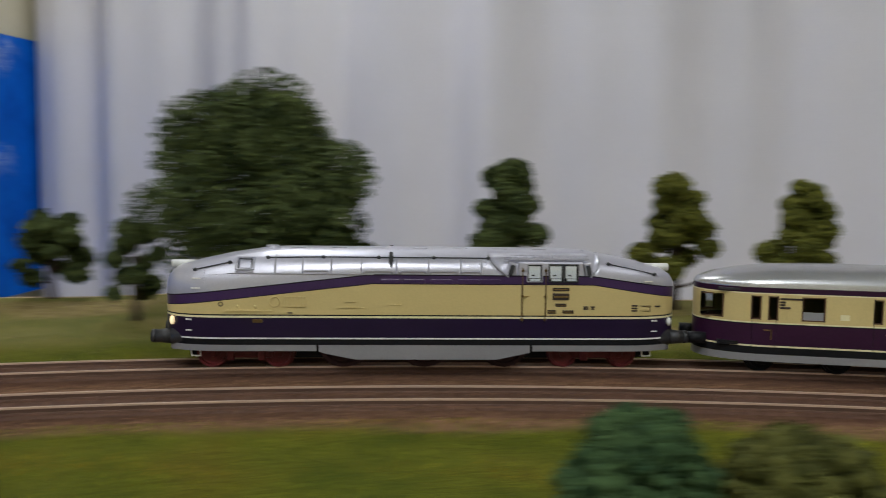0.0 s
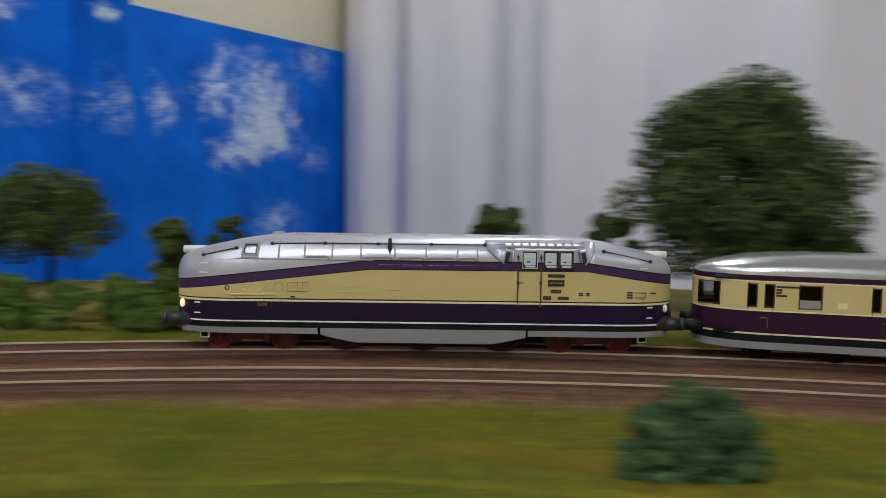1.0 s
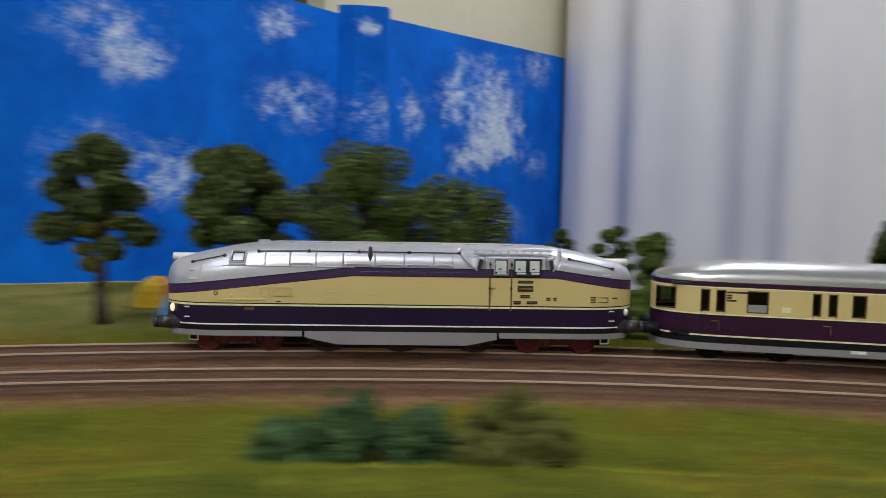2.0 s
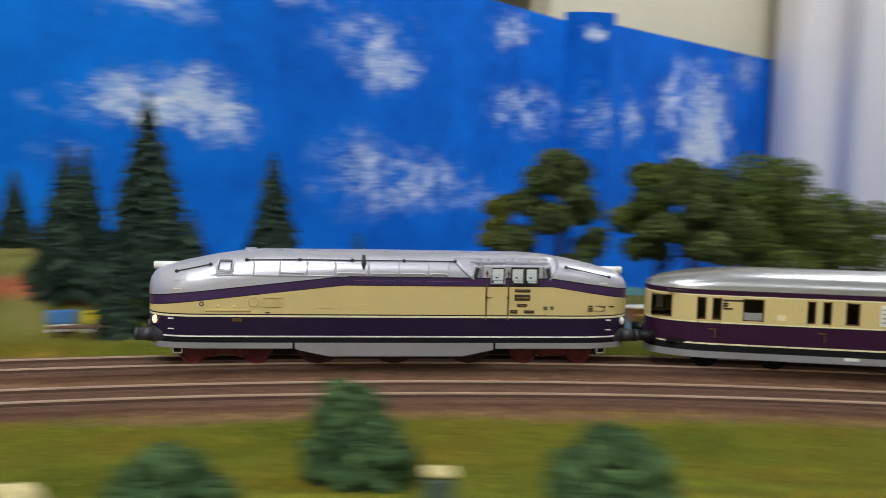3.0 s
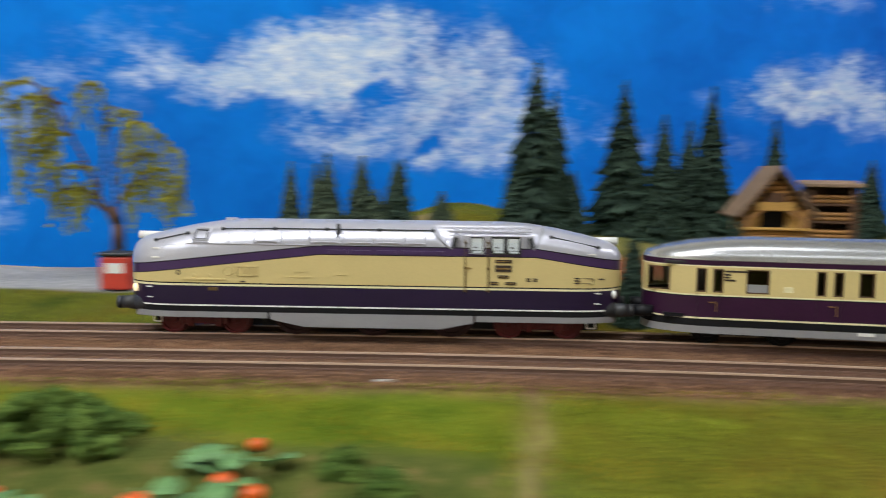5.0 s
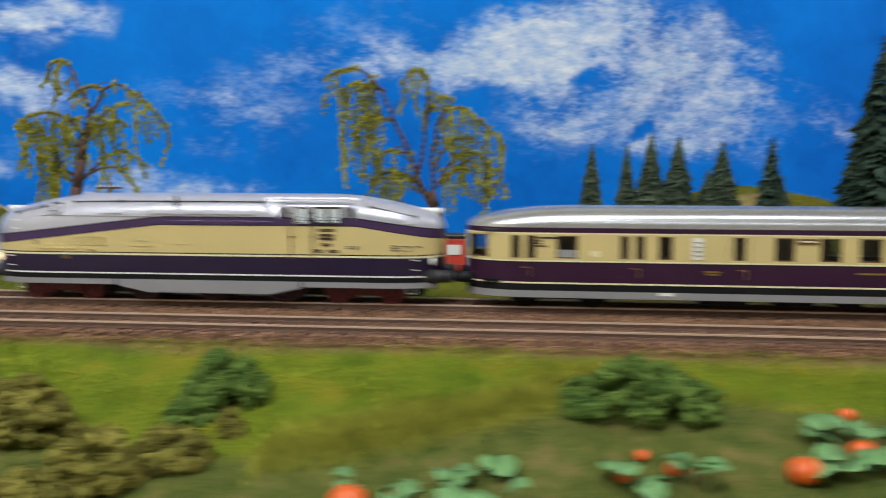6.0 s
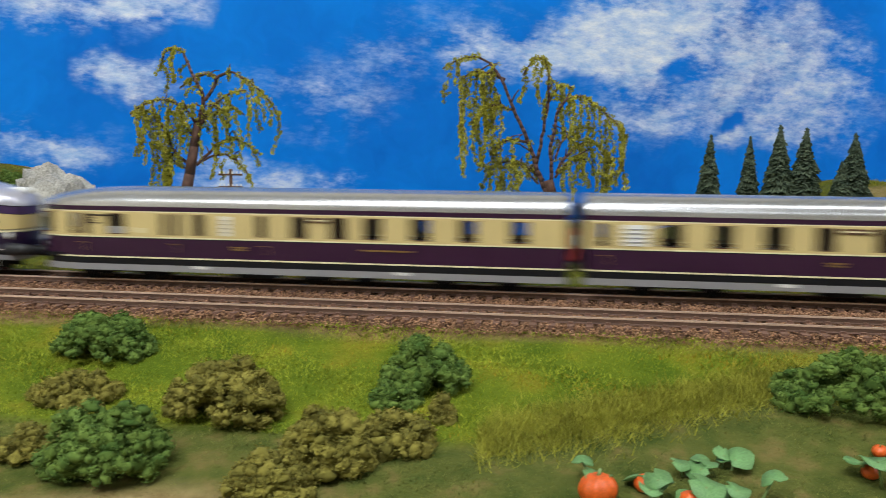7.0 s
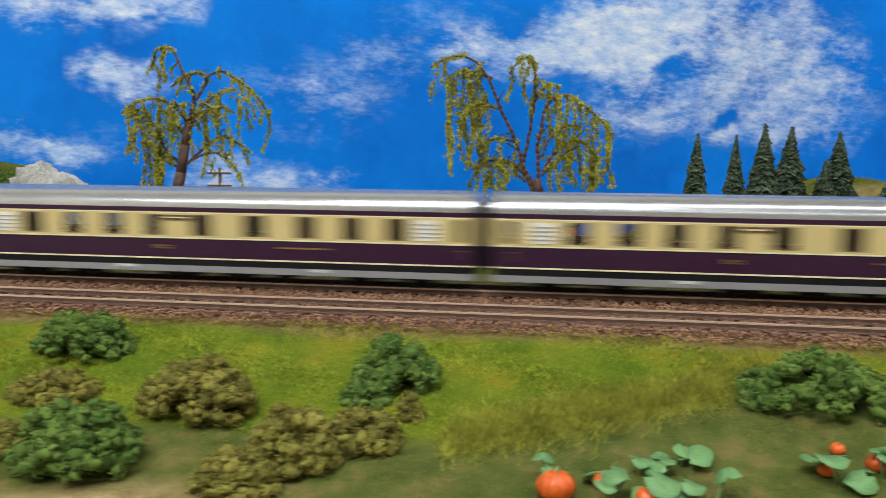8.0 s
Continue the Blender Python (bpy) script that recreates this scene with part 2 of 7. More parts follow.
def sky_paint(name, clouds, holes=(), deep=False):
    """Blue scenic paint with brushed white clouds; u runs along the panel, v up it, in metres."""
    m = bpy.data.materials.new(name)
    m.use_nodes = True
    n, l = m.node_tree.nodes, m.node_tree.links
    b = n["Principled BSDF"]
    b.inputs["Roughness"].default_value = 0.75
    b.inputs["Specular IOR Level"].default_value = 0.12
    raw = n.new("ShaderNodeUVMap")
    raw.uv_map = "metres"
    drift, pull, uv = n.new("ShaderNodeTexNoise"), n.new("ShaderNodeVectorMath"), n.new("ShaderNodeVectorMath")
    drift.inputs["Scale"].default_value, drift.inputs["Detail"].default_value = 20, 3
    l.new(raw.outputs[0], drift.inputs["Vector"])
    pull.operation, uv.operation = "MULTIPLY_ADD", "ADD"
    pull.inputs[1].default_value, pull.inputs[2].default_value = (0.075, 0.055, 0), (-0.0375, -0.0275, 0)
    l.new(drift.outputs["Color"], pull.inputs[0])
    l.new(raw.outputs[0], uv.inputs[0])
    l.new(pull.outputs[0], uv.inputs[1])

    def noise(scale, detail, stretch=1.0, turn=0.0, plain=False):
        mp, t = n.new("ShaderNodeMapping"), n.new("ShaderNodeTexNoise")
        mp.inputs["Scale"].default_value = (1, stretch, 1)
        t.inputs["Scale"].default_value, t.inputs["Detail"].default_value = scale, detail
        t.inputs["Roughness"].default_value = 0.65
        mp.inputs["Rotation"].default_value = (0, 0, turn)
        l.new(raw.outputs[0] if plain else uv.outputs[0], mp.inputs["Vector"])
        l.new(mp.outputs[0], t.inputs["Vector"])
        return t.outputs["Fac"]

    def maths(op, a, c, third=None):
        x = n.new("ShaderNodeMath")
        x.operation = op
        for i, v in enumerate((a, c, third)):
            if v is None:
                continue
            if isinstance(v, (int, float)):
                x.inputs[i].default_value = v
            else:
                l.new(v, x.inputs[i])
        return x.outputs[0]

    total = None
    for u, v, ru, rv, weight in clouds:
        mp, g = n.new("ShaderNodeMapping"), n.new("ShaderNodeTexGradient")
        mp.vector_type = "TEXTURE"
        mp.inputs["Location"].default_value = (u, v, 0)
        mp.inputs["Scale"].default_value = (ru * 2.3, rv * 2.3, 1)
        g.gradient_type = "SPHERICAL"
        l.new(uv.outputs[0], mp.inputs["Vector"])
        l.new(mp.outputs[0], g.inputs["Vector"])
        w = maths("MULTIPLY", g.outputs["Fac"], weight)
        total = w if total is None else maths("ADD", total, w)
    total = maths("MINIMUM", total, 1.1)
    for u, v, ru, rv in holes:
        mp, g = n.new("ShaderNodeMapping"), n.new("ShaderNodeTexGradient")
        mp.vector_type = "TEXTURE"
        mp.inputs["Location"].default_value = (u, v, 0)
        mp.inputs["Scale"].default_value = (ru * 1.6, rv * 1.6, 1)
        g.gradient_type = "QUADRATIC_SPHERE"
        l.new(uv.outputs[0], mp.inputs["Vector"])
        l.new(mp.outputs[0], g.inputs["Vector"])
        total = maths("SUBTRACT", total, maths("MULTIPLY", g.outputs["Fac"], 0.8))
    total = maths("MAXIMUM", total, 0.0)
    patch = maths("SUBTRACT", noise(26, 4, 1.6, 0.35, plain=True), 0.5)
    fine = maths("SUBTRACT", noise(80, 5, 3.0, 0.6, plain=True), 0.5)
    veil = maths("MINIMUM", maths("MULTIPLY", total, 2.2), 1.0)
    broad = maths("SUBTRACT", noise(13, 3, 1.2, plain=True), 0.5)
    rough = maths("ADD", maths("MULTIPLY_ADD", patch, 1.6, maths("MULTIPLY", fine, 0.9)), maths("MULTIPLY", broad, 1.5))
    shape = maths("MULTIPLY_ADD", rough, veil, total)
    edge = n.new("ShaderNodeMapRange")
    edge.interpolation_type = "SMOOTHSTEP"
    edge.inputs["From Min"].default_value, edge.inputs["From Max"].default_value = 0.12, 1.08
    l.new(shape, edge.inputs["Value"])
    edge.inputs["To Max"].default_value = 0.92
    tones = []
    for low, high in (((0.001, 0.125, 0.54), (0.002, 0.235, 0.80)), ((0.001, 0.092, 0.52), (0.002, 0.180, 0.80))):
        blue = n.new("ShaderNodeValToRGB")
        blue.color_ramp.elements[0].color, blue.color_ramp.elements[1].color = (*low, 1), (*high, 1)
        blue.color_ramp.elements[0].position, blue.color_ramp.elements[1].position = 0.3, 0.7
        l.new(noise(6, 5), blue.inputs["Fac"])
        tones.append(blue.outputs["Color"])
    split, drift_u, ground_tone = n.new("ShaderNodeSeparateXYZ"), n.new("ShaderNodeMapRange"), n.new("ShaderNodeMix")
    l.new(raw.outputs[0], split.inputs[0])
    drift_u.inputs["From Min"].default_value, drift_u.inputs["From Max"].default_value = (-2.0, -1.0) if deep else (1.8, 2.8)
    l.new(split.outputs["X"], drift_u.inputs["Value"])
    ground_tone.data_type = "RGBA"
    l.new(drift_u.outputs["Result"], ground_tone.inputs["Factor"])
    l.new(tones[0], ground_tone.inputs["A"])
    l.new(tones[1], ground_tone.inputs["B"])
    white = n.new("ShaderNodeValToRGB")
    white.color_ramp.elements[0].color, white.color_ramp.elements[1].color = (0.38, 0.55, 0.82, 1), (0.88, 0.90, 0.94, 1)
    white.color_ramp.elements[0].position, white.color_ramp.elements[1].position = 0.36, 0.66
    l.new(noise(38, 5, 2.2, -0.5, plain=True), white.inputs["Fac"])
    mix = n.new("ShaderNodeMix")
    mix.data_type = "RGBA"
    l.new(edge.outputs["Result"], mix.inputs["Factor"])
    l.new(ground_tone.outputs["Result"], mix.inputs["A"])
    l.new(white.outputs["Color"], mix.inputs["B"])
    l.new(mix.outputs["Result"], b.inputs["Base Color"])
    bp = n.new("ShaderNodeBump")
    bp.inputs["Strength"].default_value, bp.inputs["Distance"].default_value = 0.5, 0.0015
    l.new(maths("MULTIPLY", fine, edge.outputs["Result"]), bp.inputs["Height"])
    l.new(bp.outputs["Normal"], b.inputs["Normal"])
    return m


# ---- builders ----
def mesh_object(name, verts, faces, mat, parent=None, smooth=False, label=""):
    me = bpy.data.meshes.new(name)
    me.from_pydata([tuple(v) for v in verts], [], faces)
    me.update()
    if smooth:
        me.polygons.foreach_set("use_smooth", [True] * len(me.polygons))
    me.materials.append(mat)
    ob = new(name, me)
    ob.parent = parent
    if label:
        ob["label"] = label
    return ob


def part(name, bm, mat, parent=None, label="", smooth=False):
    me = bpy.data.meshes.new(name)
    bm.to_mesh(me)
    bm.free()
    if smooth:
        me.polygons.foreach_set("use_smooth", [True] * len(me.polygons))
    me.materials.append(mat)
    ob = new(name, me)
    ob.parent = parent
    if label:
        ob["label"] = label
    return ob


def thing(name, label, category, group="", kind="", at=None):
    ob = new(name)
    ob.empty_display_size = 0.01
    if at is not None:
        ob.matrix_world = at
    return tagged(ob, label, category, group, kind)


def add_box(bm, x, y, z, dx, dy, dz, rot=None, bevel=0.0):
    """A box with its middle at x, y, z."""
    m = Matrix.Translation((x, y, z)) @ (rot or Matrix()) @ Matrix.Diagonal((dx, dy, dz, 1))
    made = bmesh.ops.create_cube(bm, size=1, matrix=m)["verts"]
    if bevel:
        edges = list({e for v in made for e in v.link_edges})
        bmesh.ops.bevel(bm, geom=edges, offset=bevel, segments=2, affect="EDGES", profile=0.5)


def box(name, x, y, z, dx, dy, dz, mat, parent=None, label="", bevel=0.0, rot=None):
    bm = bmesh.new()
    add_box(bm, x, y, z, dx, dy, dz, rot, bevel)
    return part(name, bm, mat, parent, label)


def add_rod(bm, a, c, r0, r1=None, sides=8):
    a, c = Vector(a), Vector(c)
    d = c - a
    m = Matrix.Translation((a + c) / 2) @ d.to_track_quat("Z", "Y").to_matrix().to_4x4()
    bmesh.ops.create_cone(bm, cap_ends=True, segments=sides, radius1=r0, radius2=r0 if r1 is None else r1, depth=d.length, matrix=m)


def rod(name, a, c, r0, mat, parent=None, label="", r1=None, sides=8):
    bm = bmesh.new()
    add_rod(bm, a, c, r0, r1, sides)
    return part(name, bm, mat, parent, label, True)


def add_ball(bm, x, y, z, r, squash=(1, 1, 1), detail=2):
    bmesh.ops.create_icosphere(bm, subdivisions=detail, radius=r, matrix=Matrix.Translation((x, y, z)) @ Matrix.Diagonal((*squash, 1)))


# ---- the line of the track ----
REAR = [0.222, 0.243, 0.243, 0.300, 0.300, 0.228, 0.228, 0.300]
STEP = 0.002


def lay_line():
    s = np.arange(-1.25, 2.6, STEP)
    bend = np.where(s < 0.8757, 0.9944, np.where(s > 1.2997, -0.03, 0.9944 - 1.0244 * (s - 0.8757) / 0.424))
    bend = np.where(s > 1.7, 0.0, bend)
    h = np.cumsum(bend) * STEP
    zero = int(np.argmin(abs(s)))
    h = h - h[zero] - 0.0049
    x, y = np.cumsum(-np.cos(h)) * STEP, np.cumsum(-np.sin(h)) * STEP
    return s, x - x[zero] - 0.0222, y - y[zero] - 0.0024, h


LINE_S, LINE_X, LINE_Y, LINE_H = lay_line()


def on_line(s, d=0.0):
    """World place d metres to the camera's side of the inner track at distance s, and the line's heading angle."""
    x, y, h = (np.interp(s, LINE_S, v) for v in (LINE_X, LINE_Y, LINE_H))
    return x + d * np.sin(h), y - d * np.cos(h), h


def line_coords(x, y):
    i = int(np.argmin((LINE_X - x) ** 2 + (LINE_Y - y) ** 2))
    return LINE_S[i], (x - LINE_X[i]) * math.sin(LINE_H[i]) - (y - LINE_Y[i]) * math.cos(LINE_H[i])


def smoothstep(a, c, v):
    k = np.clip((v - a) / (c - a), 0, 1)
    return k * k * (3 - 2 * k)


def rear_edge(s):
    """How far the landscape reaches behind the inner track."""
    return np.interp(s, [0.30, 0.40, 0.70, 0.82, 1.25, 1.36, 1.60, 1.72], REAR)


def ground_z(s, d):
    """Height of the scenery; rail tops are at zero."""
    s, d = np.asarray(s, float), np.asarray(d, float)
    front = np.interp(d, [0.064, 0.072, 0.10, 0.13, 0.17, 0.22, 0.40], [-0.0048, -0.0075, -0.0145, -0.0205, -0.0262, -0.030, -0.032])
    bank = np.interp(d, [0.064, 0.072, 0.10, 0.14, 0.19, 0.22, 0.40], [-0.0048, -0.0064, -0.0062, -0.0025, 0.0125, 0.0165, 0.018])
    front = bank + (front - bank) * smoothstep(0.92, 1.12, s)
    hut = smoothstep(0.76, 0.86, s) * (1 - smoothstep(1.06, 1.16, s))
    plateau = np.interp(-d, [0.0, 0.028, 0.06, 0.085, 0.115, 0.16, 0.5], [-0.0048, -0.0055, -0.002, 0.006, 0.0225, 0.026, 0.027])
    hill = 0.046 * np.exp(-((s - 1.12) / 0.085) ** 2) * smoothstep(0.06, 0.19, -d)
    mound = 0.052 * np.exp(-((s - 1.83) / 0.12) ** 2) * smoothstep(0.10, 0.20, -d)
    flat = np.interp(-d, [0.0, 0.028, 0.12, 0.5], [-0.0048, -0.0058, -0.005, -0.005])
    back = np.maximum(flat + (plateau - flat) * hut, np.maximum(flat + hill, flat + mound))
    wave = 0.0012 * np.sin(s * 37 + d * 51) * np.sin(s * 23 - d * 67)
    rough = smoothstep(0.066, 0.09, d) + smoothstep(0.03, 0.06, -d)
    return np.where(d > 0.02, front, back) + wave * rough


def stand(x, y):
    return float(ground_z(*line_coords(x, y)))


# ---- the room ----
def plain_wall(name, a, c, z0, z1, thick, mat, label):
    a, c = Vector((*a, 0)), Vector((*c, 0))
    d = c - a
    n = Vector((-d.y, d.x, 0)).normalized() * thick
    v = [a, c, c + n, a + n]
    verts = [(p.x, p.y, z) for z in (z0, z1) for p in v]
    faces = [(3, 2, 1, 0), (4, 5, 6, 7), (0, 1, 5, 4), (1, 2, 6, 5), (2, 3, 7, 6), (3, 0, 4, 7)]
    return tagged(mesh_object(name, verts, faces, mat), label, "wall", kind="structure")


def build_room():
    z0 = -1.0
    tagged(box("floor", 0.1, -0.35, z0 - 0.05, 4.4, 5.2, 0.1, FLOOR), "grey linoleum floor of the exhibition room", "floor", kind="structure")
    tagged(box("ceiling", 0.1, -0.35, CEILING_Z + 0.05, 4.4, 5.2, 0.1, PLASTER), "white plastered ceiling of the room", "ceiling", kind="structure")
    plain_wall("wall_west", (-1.72, -2.9), (-1.72, 2.2), z0, CEILING_Z, 0.1, WALL_PAINT, "plain beige painted room wall")
    plain_wall("wall_north", (-1.72, 2.2), (2.2, 2.2), z0, CEILING_Z, 0.1, WALL_PAINT, "plain beige painted room wall")
    plain_wall("wall_east", (2.2, 2.2), (2.2, -2.9), z0, CEILING_Z, 0.1, WALL_PAINT, "plain beige painted room wall")
    plain_wall("wall_south", (2.2, -2.9), (-1.72, -2.9), z0, CEILING_Z, 0.1, WALL_PAINT, "plain beige painted room wall")
    for x, y, length, width, _ in LAMPS:
        lamp = thing("ceiling_lamp", "white fluorescent panel lamp under the ceiling", "lamp", "ceiling lamps", at=pose(x, y, CEILING_Z))
        box("housing", 0, 0, -0.012, width + 0.04, length + 0.04, 0.024, WHITE, lamp, bevel=0.004)
        box("diffuser", 0, 0, -0.03, width, length, 0.012, TUBE, lamp, "glowing white diffuser")


def along(points, n):
    """Evenly spaced, rounded-off samples of a polyline."""
    p = np.array(points, float)
    t = np.r_[0, np.cumsum(np.linalg.norm(np.diff(p, axis=0), axis=1))]
    k = np.linspace(0, t[-1], n)
    q = np.stack([np.interp(k, t, p[:, i]) for i in (0, 1)], 1)
    w = 25
    pad = np.vstack([2 * q[0] - q[1:w + 1][::-1], q, 2 * q[-1] - q[-w - 1:-1][::-1]])
    return np.stack([np.convolve(pad[:, i], np.ones(2 * w + 1) / (2 * w + 1), "valid") for i in (0, 1)], 1)


def panel(name, pts, z0, tops, thick, mat, label, category="backdrop"):
    """An upright sheet along pts, with metres as its texture space."""
    pts = np.array(pts)
    run = np.r_[0, np.cumsum(np.linalg.norm(np.diff(pts, axis=0), axis=1))]
    verts, faces, uvs = [], [], []
    for i, (p, u) in enumerate(zip(pts, run)):
        a, c = pts[max(i - 1, 0)], pts[min(i + 1, len(pts) - 1)]
        d = (c - a) / np.linalg.norm(c - a)
        top = np.interp(u, [0, run[-1]], tops)
        for k in (0, thick):
            q = p + k * np.array([-d[1], d[0]])
            verts += [(*q, z0), (*q, top)]
            uvs += [(u, z0), (u, top)]
    for i in range(len(pts) - 1):
        b, e = 4 * i, 4 * i + 4
        faces += [(b, e, e + 1, b + 1), (b + 2, b + 3, e + 3, e + 2), (b + 1, e + 1, e + 3, b + 3)]
    e = 4 * (len(pts) - 1)
    faces += [(0, 1, 3, 2), (e, e + 2, e + 3, e + 1)]
    ob = mesh_object(name, verts, faces, mat)
    layer = ob.data.uv_layers.new(name="metres")
    for loop in ob.data.loops:
        layer.data[loop.index].uv = uvs[loop.vertex_index]
    return tagged(ob, label, category, kind="structure")


SKY_LINE = [(-1.62, -2.2), (-1.56, -1.4), (-1.53, -0.92), (-1.475, -0.45), (-1.43, -0.22), (-1.31, 0.15), (-1.21, 0.70), (-1.155, 1.02)]
BIG_CLOUDS = [(1.758, 0.182, 0.040, 0.022, 1.0), (1.842, 0.209, 0.042, 0.022, 0.9), (1.877, 0.148, 0.100, 0.038, 0.52), (2.000, 0.125, 0.070, 0.036, 0.48), (1.790, 0.092, 0.036, 0.025, 0.35),
              (1.933, 0.083, 0.068, 0.016, 0.40), (1.680, 0.155, 0.045, 0.012, 0.85), (1.598, 0.175, 0.060, 0.030, 0.42), (1.218, 0.182, 0.036, 0.016, 0.95), (1.319, 0.192, 0.028, 0.010, 0.8),
              (1.291, 0.177, 0.020, 0.012, 0.5), (1.280, 0.126, 0.024, 0.013, 0.9), (1.462, 0.116, 0.066, 0.032, 0.44), (1.204, 0.072, 0.046, 0.014, 0.55), (1.235, 0.049, 0.034, 0.010, 0.6),
              (1.380, 0.035, 0.034, 0.014, 0.85), (1.463, 0.027, 0.030, 0.008, 0.5), (1.785, 0.165, 0.040, 0.018, 0.6)]
FAR_CLOUDS = [(2.143, 0.093, 0.028, 0.017, 0.45), (1.960, 0.200, 0.055, 0.040, 0.36), (2.319, 0.156, 0.048, 0.016, 0.62), (2.425, 0.170, 0.058, 0.026, 0.85), (2.470, 0.138, 0.048, 0.020, 0.62),
              (2.372, 0.294, 0.081, 0.018, 0.5), (2.569, 0.327, 0.048, 0.010, 0.5), (2.738, 0.288, 0.085, 0.035, 0.50), (2.780, 0.239, 0.050, 0.025, 0.55), (3.092, 0.350, 0.050, 0.022, 0.7),
              (3.140, 0.207, 0.075, 0.034, 0.65), (2.735, 0.080, 0.085, 0.050, 0.5), (2.890, 0.068, 0.058, 0.036, 0.5), (3.028, 0.046, 0.050, 0.022, 0.4), (2.267, 0.102, 0.033, 0.014, 0.3), (0.95, 0.15, 0.1, 0.05, 0.7)]
CLOUD_HOLES = [(1.835, 0.155, 0.022, 0.016), (1.900, 0.100, 0.020, 0.010)]
SIDE_CLOUDS = [(0.469, 0.254, 0.095, 0.075, 0.85), (0.238, 0.234, 0.060, 0.036, 0.6), (0.718, 0.386, 0.072, 0.045, 0.55), (0.337, 0.115, 0.062, 0.028, 0.8), (0.729, 0.110, 0.056, 0.045, 0.4),
               (0.077, 0.209, 0.030, 0.034, 0.7), (0.537, -0.059, 0.080, 0.042, 0.6), (0.284, 0.330, 0.040, 0.040, 0.4), (0.500, 0.170, 0.085, 0.045, 0.75)]


def build_backdrop():
    pts = along(SKY_LINE, 320)
    panel("backdrop_sky", pts, -0.25, (0.42, 0.395), 0.008, sky_paint("painted_sky", BIG_CLOUDS + FAR_CLOUDS, CLOUD_HOLES), "blue hand-painted sky backdrop with white brushed clouds behind the layout")
    side = np.array([(-1.075, 1.09), (-0.947, 2.0)])
    panel("backdrop_sky_side", np.linspace(side[0], side[1], 12), -0.25, (0.392, 0.430), 0.008,
          sky_paint("painted_sky_side", SIDE_CLOUDS, deep=True), "flat blue backdrop panel with a white painted cloud")
    post = [(-1.155, 1.02), (-1.125, 1.03), (-1.072, 1.07), (-1.075, 1.092)]
    panel("backdrop_pillar", np.array(post), -0.25, (0.412, 0.412), 0.01, sky_paint("painted_sky_pillar", [(0.055, 0.37, 0.012, 0.012, 1.0), (0.07, 0.2, 0.05, 0.04, 0.5)], deep=True),
          "blue painted pillar joining two sky panels")
    plain_wall("wall_return", (-1.20, 1.04), (-0.93, 2.19), -1.0, CEILING_Z, 0.05, WALL_PAINT, "beige wall behind the sky panels")


def build_curtain():
    """Floor-length white curtain in soft uneven folds."""
    a, c = np.array([-0.93, 1.99]), np.array([1.75, 0.24])
    d = c - a
    n = np.array([d[1], -d[0]]) / np.linalg.norm(d)
    cols, rows = 420, 12
    verts, faces = [], []
    for i in range(cols + 1):
        u = i / cols * np.linalg.norm(d)
        fold = 0.022 * math.sin(u * 19 + 1.6 * math.sin(u * 5.1)) + 0.007 * math.sin(u * 41 + 2 + math.sin(u * 7)) + 0.016 * math.sin(u * 9.3 + 0.7)
        for j in range(rows + 1):
            v = j / rows
            q = a + d * i / cols + n * fold * (1.1 - 0.35 * v)
            verts.append((q[0], q[1], -0.98 + v * (CEILING_Z + 0.98)))
    for i in range(cols):
        for j in range(rows):
            k = i * (rows + 1) + j
            faces.append((k, k + rows + 1, k + rows + 2, k + 1))
    ob = mesh_object("curtain", verts, faces, CURTAIN, smooth=True)
    so = ob.modifiers.new("thickness", "SOLIDIFY")
    so.thickness = 0.002
    tagged(ob, "floor-length white cloth curtain in loose vertical folds", "curtain")
    rail = rod("curtain_rail", (*a, CEILING_Z - 0.01), (*c, CEILING_Z - 0.01), 0.012, WHITE)
    tagged(rail, "white curtain rail under the ceiling", "rail")


